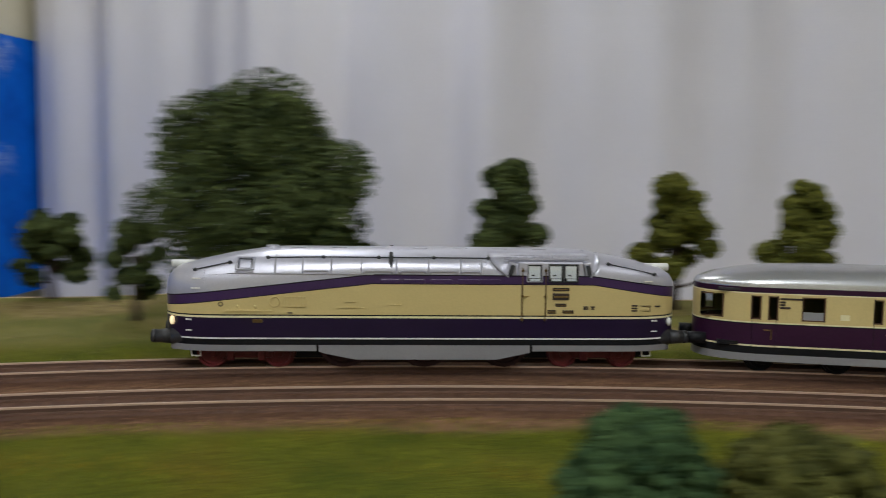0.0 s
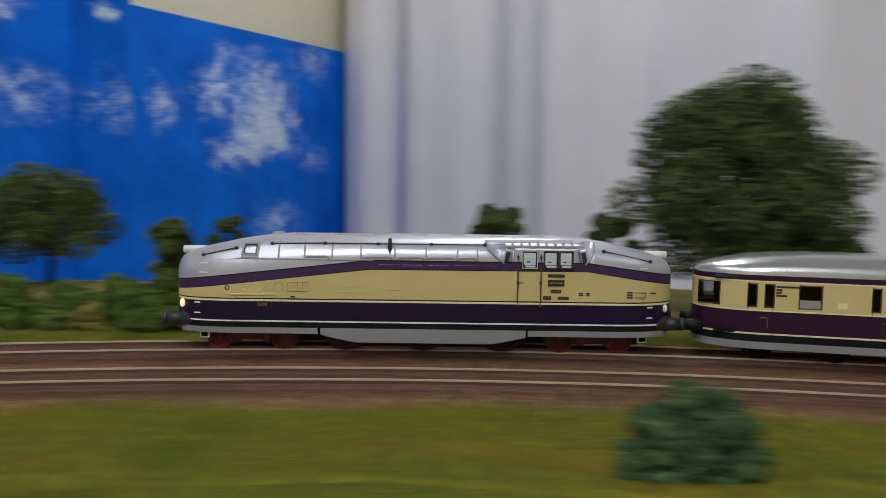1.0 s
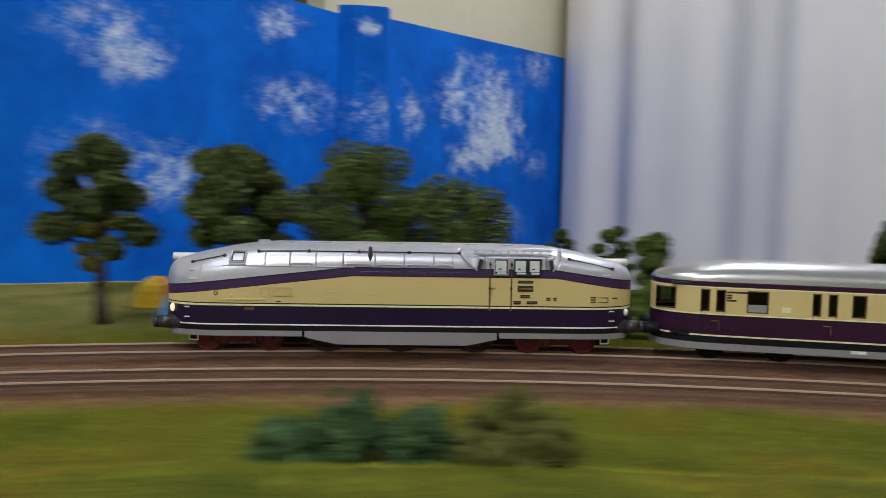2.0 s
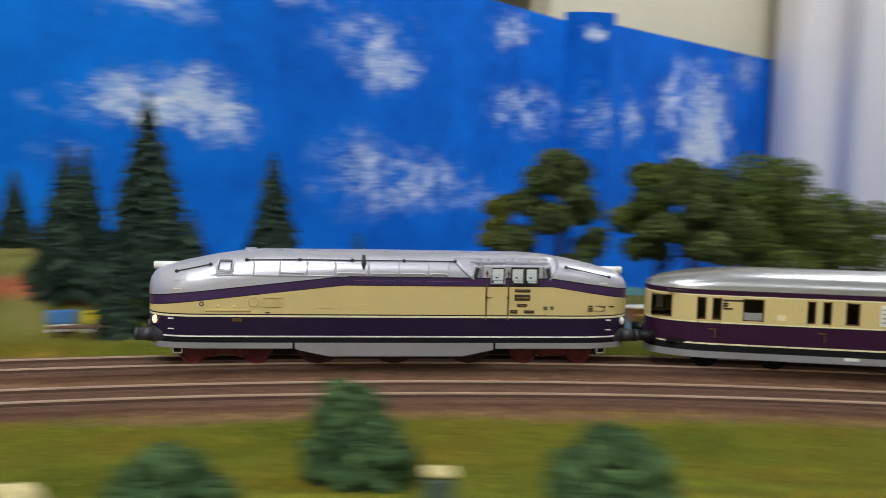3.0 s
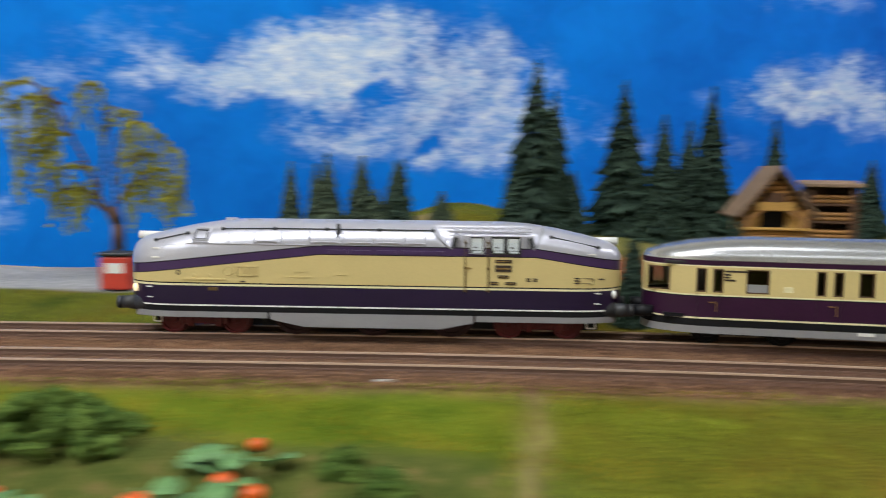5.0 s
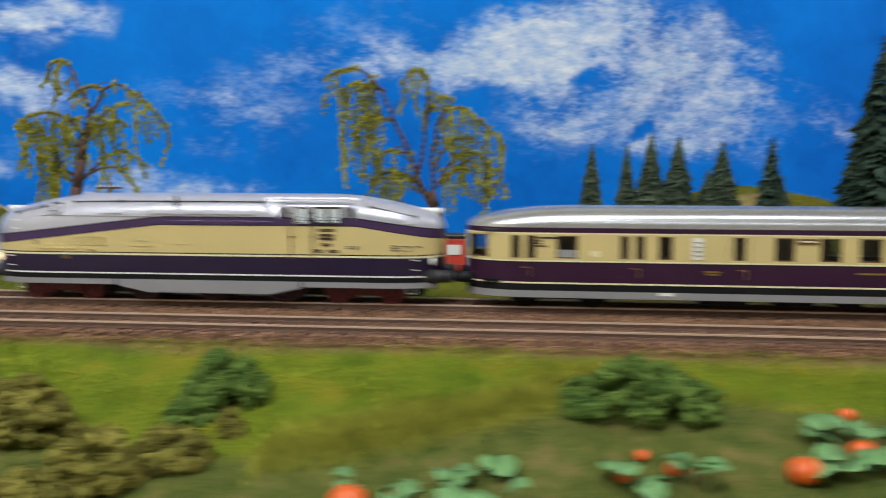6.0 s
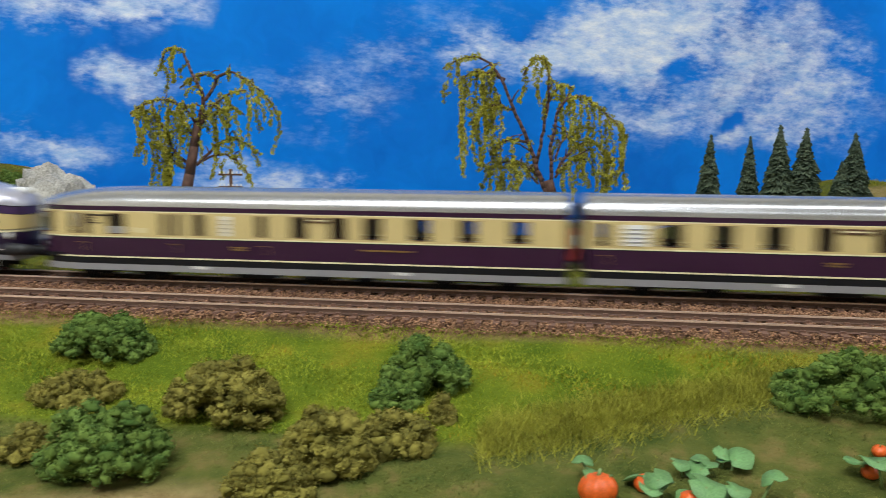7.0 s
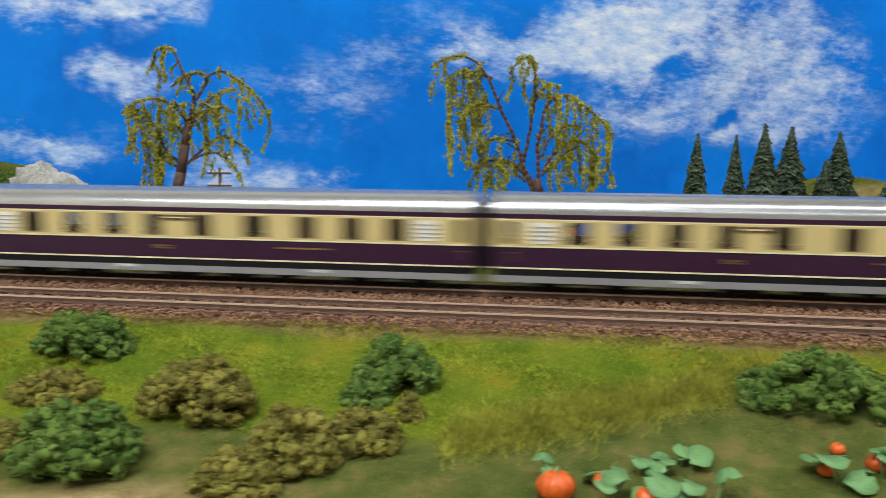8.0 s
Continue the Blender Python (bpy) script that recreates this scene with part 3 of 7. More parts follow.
# ---- ground, tracks ----
def build_ground():
    ss = np.concatenate([np.arange(-1.15, 0.9, 0.012), np.arange(0.9, 2.0, 0.006), np.arange(2.0, 2.5, 0.02)])
    dd = np.concatenate([np.arange(-0.30, -0.03, 0.008), np.arange(-0.03, 0.062, 0.010), np.arange(0.062, 0.21, 0.005), [0.215, 0.24, 0.26]])
    S, D = np.meshgrid(ss, dd, indexing="ij")
    D = np.where(D < -0.03, -0.03 + (D + 0.03) * (rear_edge(S) - 0.03) / 0.27, D)
    x, y, _ = on_line(S.ravel(), D.ravel())
    z = ground_z(S.ravel(), D.ravel())
    nd = len(dd)
    verts = [(a, b, c) for a, b, c in zip(x, y, z)]
    faces = [(i * nd + j, i * nd + j + 1, (i + 1) * nd + j + 1, (i + 1) * nd + j) for i in range(len(ss) - 1) for j in range(nd - 1)]
    ob = mesh_object("ground", verts, faces, ground_material(), smooth=True)
    s, d = S.ravel(), D.ravel()
    rnd = np.array([noise.noise((a * 14, b * 14, 3)) for a, b in zip(s, d)])
    lane = smoothstep(0.125, 0.14, -d + 0.01 * rnd) * smoothstep(1.26, 1.31, s) * (1 - smoothstep(1.66, 1.72, s))
    red = smoothstep(0.093, 0.100, -d + 0.010 * rnd) * (1 - smoothstep(0.108, 0.118, -d + 0.01 * rnd)) * smoothstep(0.78, 0.84, s) * (1 - smoothstep(1.07, 1.12, s))
    earth = np.maximum(smoothstep(0.160, 0.172, d + 0.03 * rnd) * smoothstep(1.39, 1.42, s + 0.04 * rnd), 0.75 * smoothstep(0.2, 0.45, rnd) * (np.abs(s - 1.17) < 0.09) * (d < -0.05))
    sand = 0.8 * smoothstep(-0.05, 0.25, rnd) * smoothstep(0.07, 0.10, -d) * (s < 0.42)
    earth *= smoothstep(-0.2, 0.15, rnd + 0.6 * smoothstep(1.38, 1.46, s))
    earth = np.maximum(earth, sand)
    bed = 0.95 * (1 - smoothstep(0.066, 0.074, d + 0.008 * rnd)) * (d > -0.034)
    dull = smoothstep(0.045, 0.085, -d + 0.02 * rnd) * (0.8 - 0.45 * rnd) * (s < 1.05)
    edge = np.interp(s, [1.05, 1.262, 1.345, 1.5], [0.105, 0.095, 0.135, 0.138])
    field = smoothstep(-0.004, 0.006, d - edge + 0.012 * rnd) * smoothstep(1.05, 1.12, s)
    path = smoothstep(0.0055, 0.0015, abs(s - 1.0875 - 0.06 * (d - 0.06) - 0.003 * rnd)) * (d > 0.066)
    earth = np.maximum(earth, 0.65 * path)
    lush = smoothstep(1.03, 1.12, s + 0.04 * rnd) * (d > 0.03)
    for name, v in (("lush", lush), ("lane", lane), ("red", red), ("earth", earth), ("dull", dull), ("field", field), ("bed", bed)):
        at = ob.data.attributes.new(name, "FLOAT", "POINT")
        at.data.foreach_set("value", np.clip(v, 0, 1).astype(np.float32))
    tagged(ob, "model landscape of green turf, dry earth and a grey lane", "ground", kind="structure")
    # the plywood edge that carries the landscape
    for name, d0, label in (("layout_fascia_front", 0.26, "plywood front edge of the layout board"), ("layout_fascia_back", -0.30, "plywood rear edge of the layout board")):
        s2 = np.arange(-1.15, 2.48, 0.02)
        v, f = [], []
        for k in s2:
            at = d0 if d0 > 0 else -float(rear_edge(k))
            for off in (0.0, 0.008 * np.sign(d0)):
                px, py, _ = on_line(k, at + off)
                top = float(ground_z(k, at)) - 0.0005
                v += [(px, py, -0.16), (px, py, top)]
        for i in range(len(s2) - 1):
            b, e = 4 * i, 4 * i + 4
            f += [(b, e, e + 1, b + 1), (b + 2, b + 3, e + 3, e + 2), (b + 1, e + 1, e + 3, b + 3), (b, b + 2, e + 2, e)]
        tagged(mesh_object(name, v, f, BOARD), label, "board", kind="structure")
    for k in (-0.9, -0.2, 0.5, 1.2, 1.9):
        for d0 in (0.2, -0.19):
            px, py, h = on_line(k, d0)
            top = float(ground_z(k, d0)) - 0.012
            leg = box("layout_leg", px, py, (top - 1.0) / 2, 0.05, 0.05, top + 1.0, BOARD)
            tagged(leg, "square wooden leg under the layout", "leg", "layout legs", "structure")


GAUGE, SPACING = 0.0172, 0.0487
TRACK_S = (-0.75, 2.3)


def build_rail(parent, d):
    """One rail: rusty foot and web, darkened for shade, with a bright worn head."""
    ss = np.arange(TRACK_S[0], TRACK_S[1], 0.012)
    for name, prof, mat, label in (("rail", [(-0.0010, -0.0024), (0.0010, -0.0024), (0.0004, -0.0019), (0.0004, -0.0006), (-0.0004, -0.0006), (-0.0004, -0.0019)], RUST, "rust-brown rail web darkened for the shade below the head"),
                                   ("rail_head", [(-0.00055, -0.0006), (0.00055, -0.0006), (0.0005, 0.0), (-0.0005, 0.0)], STEEL, "bright worn rail head")):
        v, f, n = [], [], len(prof)
        for s in ss:
            for o, z in prof:
                x, y, _ = on_line(s, d + o)
                v.append((x, y, z))
        for i in range(len(ss) - 1):
            for j in range(n):
                k = (j + 1) % n
                f.append((i * n + j, i * n + k, (i + 1) * n + k, (i + 1) * n + j))
        mesh_object(name, v, f, mat, parent, label=label)


def sleeper_mesh():
    bm = bmesh.new()
    add_box(bm, 0, 0, -0.0037, 0.0026, 0.030, 0.0026)
    for k in (-1, 1):
        for o in (-0.0016, 0.0016):
            add_box(bm, 0, k * GAUGE / 2 + o, -0.0021, 0.0018, 0.0010, 0.0010)
    me = bpy.data.meshes.new("sleeper")
    bm.to_mesh(me)
    bm.free()
    me.materials.append(SLEEPER)
    return me


def build_tracks():
    me = sleeper_mesh()
    base_v = np.array([v.co[:] for v in me.vertices])
    base_f = [tuple(p.vertices) for p in me.polygons]
    for d0, label in ((0.0, "inner model railway track with brown sleepers and bright rails"), (SPACING, "outer model railway track with brown sleepers and bright rails")):
        track = thing("railway_track", label, "track", "parallel tracks", "structure")
        for k in (-0.5, 0.5):
            build_rail(track, d0 + k * GAUGE)
        v, f = [], []
        for i, s in enumerate(np.arange(TRACK_S[0], TRACK_S[1], 0.0068)):
            x, y, h = on_line(s, d0)
            if 1.06 < s < 1.86:
                ob = new("sleeper", me)
                ob.parent = track
                ob.matrix_basis = Matrix.Translation((x, y, 0)) @ Matrix.Rotation(h, 4, "Z")
            else:
                r = np.array(Matrix.Rotation(h, 3, "Z"))
                f += [tuple(q + len(v) for q in p) for p in base_f]
                v += [tuple(r @ p + (x, y, 0)) for p in base_v]
        tagged(mesh_object("sleeper_rows", v, f, SLEEPER, track), "far rows of brown sleepers", kind="stuff")


def scatter(name, centers, sizes, kind, mat, rng, label, category, lean=0.5, width=0.09):
    """Many small pieces in one mesh: 'stone' (squashed tetrahedra) or 'blade' (single upright slivers)."""
    c = np.asarray(centers, float)
    n = len(c)
    if kind == "stone":
        base = np.array([(1, 1, 1), (1, -1, -1), (-1, 1, -1), (-1, -1, 1)], float) * 0.6
        ang = rng.uniform(0, 6.28, n)
        ca, sa = np.cos(ang), np.sin(ang)
        jit = base[None] * rng.uniform(0.6, 1.3, (n, 4, 3))
        x = jit[..., 0] * ca[:, None] - jit[..., 1] * sa[:, None]
        y = jit[..., 0] * sa[:, None] + jit[..., 1] * ca[:, None]
        v = np.stack([x, y, jit[..., 2] * 0.7], -1) * np.asarray(sizes)[:, None, None] + c[:, None]
        idx = np.array([(0, 1, 2), (0, 3, 1), (0, 2, 3), (1, 3, 2)])
        f = (np.arange(n)[:, None, None] * 4 + idx[None]).reshape(-1, 3)
    else:
        ang = rng.uniform(0, 6.28, n)
        w = np.stack([np.cos(ang), np.sin(ang), 0 * ang], -1) * (np.asarray(sizes) * width)[:, None]
        tip = rng.normal(0, lean, (n, 3))
        tip[:, 2] = 1
        tip = tip / np.linalg.norm(tip, axis=1, keepdims=True) * np.asarray(sizes)[:, None]
        v = np.stack([c - w, c + w, c + tip], 1)
        f = np.arange(3 * n).reshape(-1, 3)
    me = bpy.data.meshes.new(name)
    v = v.reshape(-1, 3)
    me.vertices.add(len(v))
    me.vertices.foreach_set("co", v.astype(np.float32).ravel())
    me.loops.add(f.size)
    me.loops.foreach_set("vertex_index", f.astype(np.int32).ravel())
    me.polygons.add(len(f))
    me.polygons.foreach_set("loop_start", np.arange(0, f.size, 3, dtype=np.int32))
    me.update(calc_edges=True)
    me.validate()
    me.materials.append(mat)
    return tagged(new(name, me), label, category, kind="stuff")


def build_cover():
    rng = np.random.default_rng(5)
    n = 140000
    s = np.where(rng.random(n) < 0.75, rng.uniform(1.0, 1.95, n), rng.uniform(-0.6, 1.0, n))
    d = rng.uniform(-0.026, 0.069, n)
    x, y, _ = on_line(s, d)
    z = -0.0042 + 0.0012 * smoothstep(0.95, 1.15, s) + rng.uniform(-0.0006, 0.0006, n) - np.maximum(0, d - 0.064) * 0.35 - np.maximum(0, -d - 0.02) * 0.2
    keep = np.ones(n, bool)
    for r in (-GAUGE / 2, GAUGE / 2, SPACING - GAUGE / 2, SPACING + GAUGE / 2):
        keep &= abs(d - r) > 0.0016
    scatter("ballast", np.stack([x, y, z], 1)[keep], rng.uniform(0.00034, 0.00078, n)[keep], "stone", STONES, rng, "reddish-brown ballast stones between the sleepers", "ballast")
    n = 430000
    s = np.where(rng.random(n) < 0.72, rng.uniform(1.0, 1.95, n), rng.uniform(-0.35, 1.0, n))
    d = 0.0645 + 0.137 * rng.random(n) ** 1.15
    bare = (s > 1.395 + 0.01 * np.sin(d * 90)) & (d > 0.163 + 0.006 * np.sin(s * 60)) & (rng.random(n) < 0.9)
    thin = (s > 1.1) & (s < 1.375) & (d > np.interp(s, [1.05, 1.262, 1.345], [0.105, 0.097, 0.137])) & (rng.random(n) < 0.2)
    trodden = (abs(s - 1.0875 - 0.06 * (d - 0.06)) < 0.0035) & (rng.random(n) < 0.8)
    keep = ~(bare | thin | trodden)
    s, d = s[keep], d[keep]
    x, y, _ = on_line(s, d)
    size = rng.uniform(0.0010, 0.0023, len(s)) * (0.8 + 0.5 * np.sin(s * 31 + d * 80) ** 2)
    p = np.stack([x, y, ground_z(s, d) - 0.0003], 1)
    drift = np.sin(s * 21 + 2.2 * np.sin(d * 60)) * np.sin(d * 75 + s * 9) + rng.normal(0, 0.45, len(s))
    infield = (s > 1.1) & (d > np.interp(s, [1.05, 1.262, 1.345], [0.105, 0.097, 0.137]))
    size = np.where(infield, size * 0.75, size)
    gold = (drift > 0.75) & ~infield
    lush = ~gold & ~infield & (s > 1.05 + 0.03 * np.sin(d * 120))
    scatter("lush_grass", p[lush], size[lush], "blade", GRASS_LUSH, rng, "lush yellow-green static grass on the slope", "grass", lean=1.3)
    gold_or_lush = gold | lush
    turf = ~gold_or_lush & ~infield
    scatter("field_grass", p[infield], size[infield], "blade", GRASS_FIELD, rng, "sparse dull green grass on the pumpkin field", "grass", lean=1.3)
    scatter("grass", p[turf], size[turf], "blade", GRASS, rng, "short green static grass on the slope", "grass", lean=1.3)
    # long dry grass along the edge of the pumpkin field
    n = 24000
    ts = rng.uniform(1.24, 1.35, n)
    td = np.interp(ts, [1.24, 1.262, 1.345], [0.089, 0.092, 0.134]) + rng.normal(0, 0.0065, n)
    tx, ty, _ = on_line(ts, td)
    tall = rng.uniform(0.0018, 0.0046, n)
    scatter("long_grass", np.stack([tx, ty, ground_z(ts, td) - 0.0003], 1), tall, "blade", GRASS_LONG, rng, "long olive grass along the field edge", "grass", lean=0.9, width=0.05)
    scatter("yellowed_grass", p[gold], size[gold], "blade", GRASS_GOLD, rng, "yellowed patches of short static grass on the slope", "grass", lean=1.3)
    n = 60000
    s, d = rng.uniform(-0.35, 2.0, n), -rng.uniform(0.028, 0.29, n)
    keep = (d > 0.004 - rear_edge(s)) & ~((s > 1.27) & (s < 1.68) & (d < -0.128)) & ~((s > 0.8) & (s < 1.09) & (d < -0.072) & (d > -0.112))
    s, d = s[keep], d[keep]
    x, y, _ = on_line(s, d)
    green = rng.random(len(s)) < np.where(s > 1.05, 0.9, np.where(d > -0.045, 0.7, 0.3))
    p = np.stack([x, y, ground_z(s, d) - 0.0003], 1)
    size = rng.uniform(0.0014, 0.0032, len(s))
    scatter("meadow_grass", p[green], size[green], "blade", GRASS, rng, "green static grass behind the tracks", "grass", lean=0.7)
    scatter("dry_grass", p[~green], size[~green], "blade", GRASS_DULL, rng, "straw-coloured dry static grass", "grass", lean=0.7)


# ---- the train: every vehicle has +x ahead, +y to the camera's side, rail tops at z = 0 ----
def hull_width(x, ends, w):
    """Half width at x of a plan with two rounded ends: (x of the tip, where rounding starts, exponent)."""
    k = w
    for tip, start, p in ends:
        t = (x - start) / (tip - start)
        if t > 0:
            k = w * max(0.0, 1 - min(t, 1.0) ** p) ** (1 / p)
    return k


def hull_stations(x0, x1, ends, gap=0.003):
    xs = set(np.linspace(x0, x1, max(2, int((x1 - x0) / gap) + 1)).round(6))
    for tip, start, p in ends:
        for a in np.linspace(0, math.pi / 2, 14):
            x = start + (tip - start) * math.sin(a) ** (2 / p)
            if x0 - 1e-6 <= x <= x1 + 1e-6:
                xs.add(round(x, 6))
    return sorted(xs)


def hull_strip(name, xs, width, lower, upper, mat, parent, rows=2, inset=0.0, sides=(1, -1), label="", section=None, smooth=True):
    """A strip of bodywork between two heights that follow x; section(x, z) narrows it with height."""
    verts, faces = [], []
    for side in sides:
        base = len(verts)
        for x in xs:
            lo, hi = lower(x), upper(x)
            for j in range(rows + 1):
                z = lo + (hi - lo) * j / rows
                y = width(x) * (section(x, z) if section else 1.0)
                y = max(0.0, y - inset) if width(x) > 0 else 0.0
                verts.append((x, side * y, z))
        n = rows + 1
        for i in range(len(xs) - 1):
            for j in range(rows):
                a = base + i * n + j
                q = (a, a + 1, a + n + 1, a + n)
                faces.append(q if side > 0 else q[::-1])
    ob = mesh_object(name, verts, faces, mat, parent, smooth, label)
    bm = bmesh.new()
    bm.from_mesh(ob.data)
    bmesh.ops.remove_doubles(bm, verts=bm.verts, dist=1e-6)
    bm.to_mesh(ob.data)
    bm.free()
    return ob


def hull_roof(name, xs, width, spring, crest, p, mat, parent, label="", rows=12):
    """Arched roof from the spring line up to the crest."""
    verts, faces = [], []
    n = 2 * rows + 1
    for x in xs:
        lo, hi, w = spring(x), crest(x), width(x)
        for j in range(n):
            a = math.pi * j / (n - 1)
            c, s = math.cos(a), math.sin(a)
            y = w * math.copysign(abs(c) ** (2 / p), c)
            verts.append((x, y, lo + (hi - lo) * abs(s) ** (2 / p)))
    for i in range(len(xs) - 1):
        for j in range(n - 1):
            a = i * n + j
            faces.append((a, a + 1, a + n + 1, a + n))
    ob = mesh_object(name, verts, faces, mat, parent, True, label)
    bm = bmesh.new()
    bm.from_mesh(ob.data)
    bmesh.ops.remove_doubles(bm, verts=bm.verts, dist=1e-6)
    bmesh.ops.recalc_face_normals(bm, faces=bm.faces)
    bm.to_mesh(ob.data)
    bm.free()
    return ob


def turned(bm, x, z, prof, sides=28):
    """Turn a profile of (radius, y) rows about the axle line through x, z."""
    rings = [[bm.verts.new((x + r * math.cos(2 * math.pi * i / sides), y, z + r * math.sin(2 * math.pi * i / sides))) for i in range(sides)] for r, y in prof]
    for p, q in zip(rings, rings[1:]):
        for i in range(sides):
            j = (i + 1) % sides
            bm.faces.new((p[i], p[j], q[j], q[i]))
    bm.faces.new(rings[0])
    bm.faces.new(rings[-1])
    bmesh.ops.recalc_face_normals(bm, faces=bm.faces)


def wheelset(parent, x, r, mat, label=""):
    """Two wheels with flange, tread, raised rim, sunken web and hub on one axle."""
    for k in (-1, 1):
        y = k * 0.0083
        bm = bmesh.new()
        turned(bm, x, r, [(r * 0.6, y - k * 0.0016), (r + 0.0007, y - k * 0.0016), (r + 0.0007, y - k * 0.0009), (r, y - k * 0.0007), (r, y + k * 0.0013),
                          (r * 0.84, y + k * 0.0013), (r * 0.80, y + k * 0.0006), (r * 0.32, y + k * 0.0006), (r * 0.28, y + k * 0.0015), (r * 0.10, y + k * 0.0017)])
        part("wheel", bm, mat, parent, label)
    rod("axle", (x, -0.008, r), (x, 0.008, r), 0.0009, BLACK, parent)


def build_locomotive():
    loco = thing("locomotive", "streamlined silver, cream and violet model express locomotive on the inner track", "locomotive")
    ends = [(0.1022, 0.074, 2.7), (-0.1022, -0.074, 2.7)]
    w = 0.0168
    xs = sorted(set(hull_stations(-0.1022, 0.1022, ends)) | set(np.linspace(-0.078, -0.018, 81).round(6)))
    width = lambda x: hull_width(x, ends, w)
    crest = lambda x: float(np.interp(abs(x), [0, 0.055, 0.064, 0.0757, 0.088, 0.0965, 0.1002, 0.1022], [0.0474, 0.0473, 0.0467, 0.0449, 0.0422, 0.0400, 0.0378, 0.0340]))
    band_top = lambda x: float(np.interp(x, [-0.1022, -0.066, 0.021, 0.1022], [0.0324, 0.0375, 0.0377, 0.0284]))
    band_low = lambda x: float(np.interp(x, [-0.1022, -0.066, 0.021, 0.1022], [0.0289, 0.0345, 0.0345, 0.0250]))
    flat = lambda z: (lambda x: z)
    inner = lambda off: (lambda x: max(0.0, width(x) - off) if width(x) > off else 0.0)
    short = [x for x in xs if abs(x) <= 0.0985]
    # skirt: shallow at the bogies, deep and tapered between them
    belly = lambda x: float(np.interp(x, [-0.0425, -0.0425 + 0.0001, -0.028, 0.027, 0.041, 0.0411], [0.0078, 0.0076, 0.0046, 0.0046, 0.0074, 0.0078]))
    cut = [x for x in short if -0.0415 < x < 0.0415]
    cut = sorted(set(cut + [-0.0412, 0.0412, -0.028, 0.027]))
    hull_strip("skirt", cut, width, belly, flat(0.0103), SKIRT, loco, 3, label="deep silver-grey skirt between the bogies")
    for a, c in ((0.0422, 0.0985), (-0.0985, -0.0422)):
        part_xs = sorted(set([x for x in short if a < x < c] + [a, c]))
        hull_strip("end_skirt", part_xs, width, flat(0.0079), flat(0.0103), SKIRT, loco, label="silver-grey skirt over the bogie")
    hull_strip("black_stripe", xs, width, flat(0.0103), flat(0.0126), BLACK, loco, inset=0.0004)
    hull_strip("white_line", xs, width, flat(0.0126), flat(0.0132), WHITE_LINE, loco, 1, label="thin white lining")
    hull_strip("lower_side", xs, width, flat(0.0132), flat(0.0209), PURPLE, loco, 2, label="glossy dark violet lower bodywork")
    hull_strip("pale_line", xs, width, flat(0.0209), flat(0.0217), LINE, loco, 1)
    hull_strip("dark_line", xs, width, flat(0.0217), flat(0.0222), BLACK, loco, 1)
    hull_strip("side_panel", xs, width, flat(0.0222), band_low, CREAM, loco, 3, label="cream-yellow side panelling")
    hull_strip("waistband", xs, width, band_low, band_top, BAND, loco, 1, label="violet band sweeping down to both noses")
    casing = hull_roof("roof", xs, width, band_top, crest, 2.5, SILVER, loco, "smooth silver streamlined casing")
    # the casing steps in at the cab, behind a swept edge ahead and a shorter one astern
    for v in casing.data.vertices:
        if 0.0372 < v.co.z < 0.0462 and abs(v.co.y) > 0.006:
            q = (0.0456 - v.co.z) / 0.0085
            ahead, astern = -0.0245 - 0.0080 * max(0.0, q) ** 1.6, -0.0690 + 0.0045 * max(0.0, q) ** 1.6
            k = smoothstep(0.0, 0.0007, ahead - v.co.x) * smoothstep(0.0, 0.0007, v.co.x - astern) * smoothstep(0.0462, 0.0450, v.co.z)
            v.co.y -= math.copysign(0.0027 * k, v.co.y)
    hull_strip("underframe", [x for x in xs if abs(x) < 0.094], inner(0.0105), flat(0.0030), flat(0.0105), BLACK, loco, 1)
    box("floor_plate", 0, 0, 0.0100, 0.186, 0.026, 0.0008, BLACK, loco)
    # ribs and frames on the silver casing: on the rounded shoulder
    def shoulder(x, z):
        t = (z - band_top(x)) / (crest(x) - band_top(x))
        return width(x) * max(0.0, 1 - min(1, max(0, t)) ** 2.5) ** (1 / 2.5)
    for x in (0.058, 0.0475, 0.0365, 0.025, 0.0115, -0.001, -0.0135, -0.0215):
        for k in (-1, 1):
            bm = bmesh.new()
            pts = [(x, k * (shoulder(x, z) + 0.0001), z) for z in np.linspace(0.0383, 0.0450, 7)]
            for a, c in zip(pts, pts[1:]):
                add_rod(bm, a, c, 0.00034, sides=5)
            part("casing_rib", bm, SILVER, loco)
    for x0, x1 in ((0.047, 0.038), (0.024, 0.013), (0.010, 0.0), (-0.002, -0.012), (-0.014, -0.021)):
        for k in (-1, 1):
            bm = bmesh.new()
            add_rod(bm, (x0, k * (shoulder(x0, 0.0392) + 0.0002), 0.0392), (x1, k * (shoulder(x1, 0.0392) + 0.0002), 0.0392), 0.0004, sides=5)
            for xx in (x0, x1):
                add_ball(bm, xx, k * (shoulder(xx, 0.0389) + 0.0002), 0.0389, 0.0007, detail=1)
            part("step_rail", bm, SILVER, loco)
    for k in (-1, 1):
        bm = bmesh.new()
        pts = [(x, k * (shoulder(x, 0.0380) + 0.0001), 0.0380) for x in np.linspace(0.076, 0.020, 9)]
        for a, c in zip(pts, pts[1:]):
            add_rod(bm, a, c, 0.00030, sides=5)
        part("casing_seam", bm, SILVER, loco)
        # rivet line down the nose panel
        bm = bmesh.new()
        for z in np.linspace(0.0345, 0.0415, 9):
            add_ball(bm, 0.0850, k * shoulder(0.0850, z), z, 0.0003, detail=1)
        for x in np.linspace(0.083, 0.072, 8):
            add_ball(bm, x, k * shoulder(x, 0.0374), 0.0374, 0.0003, detail=1)
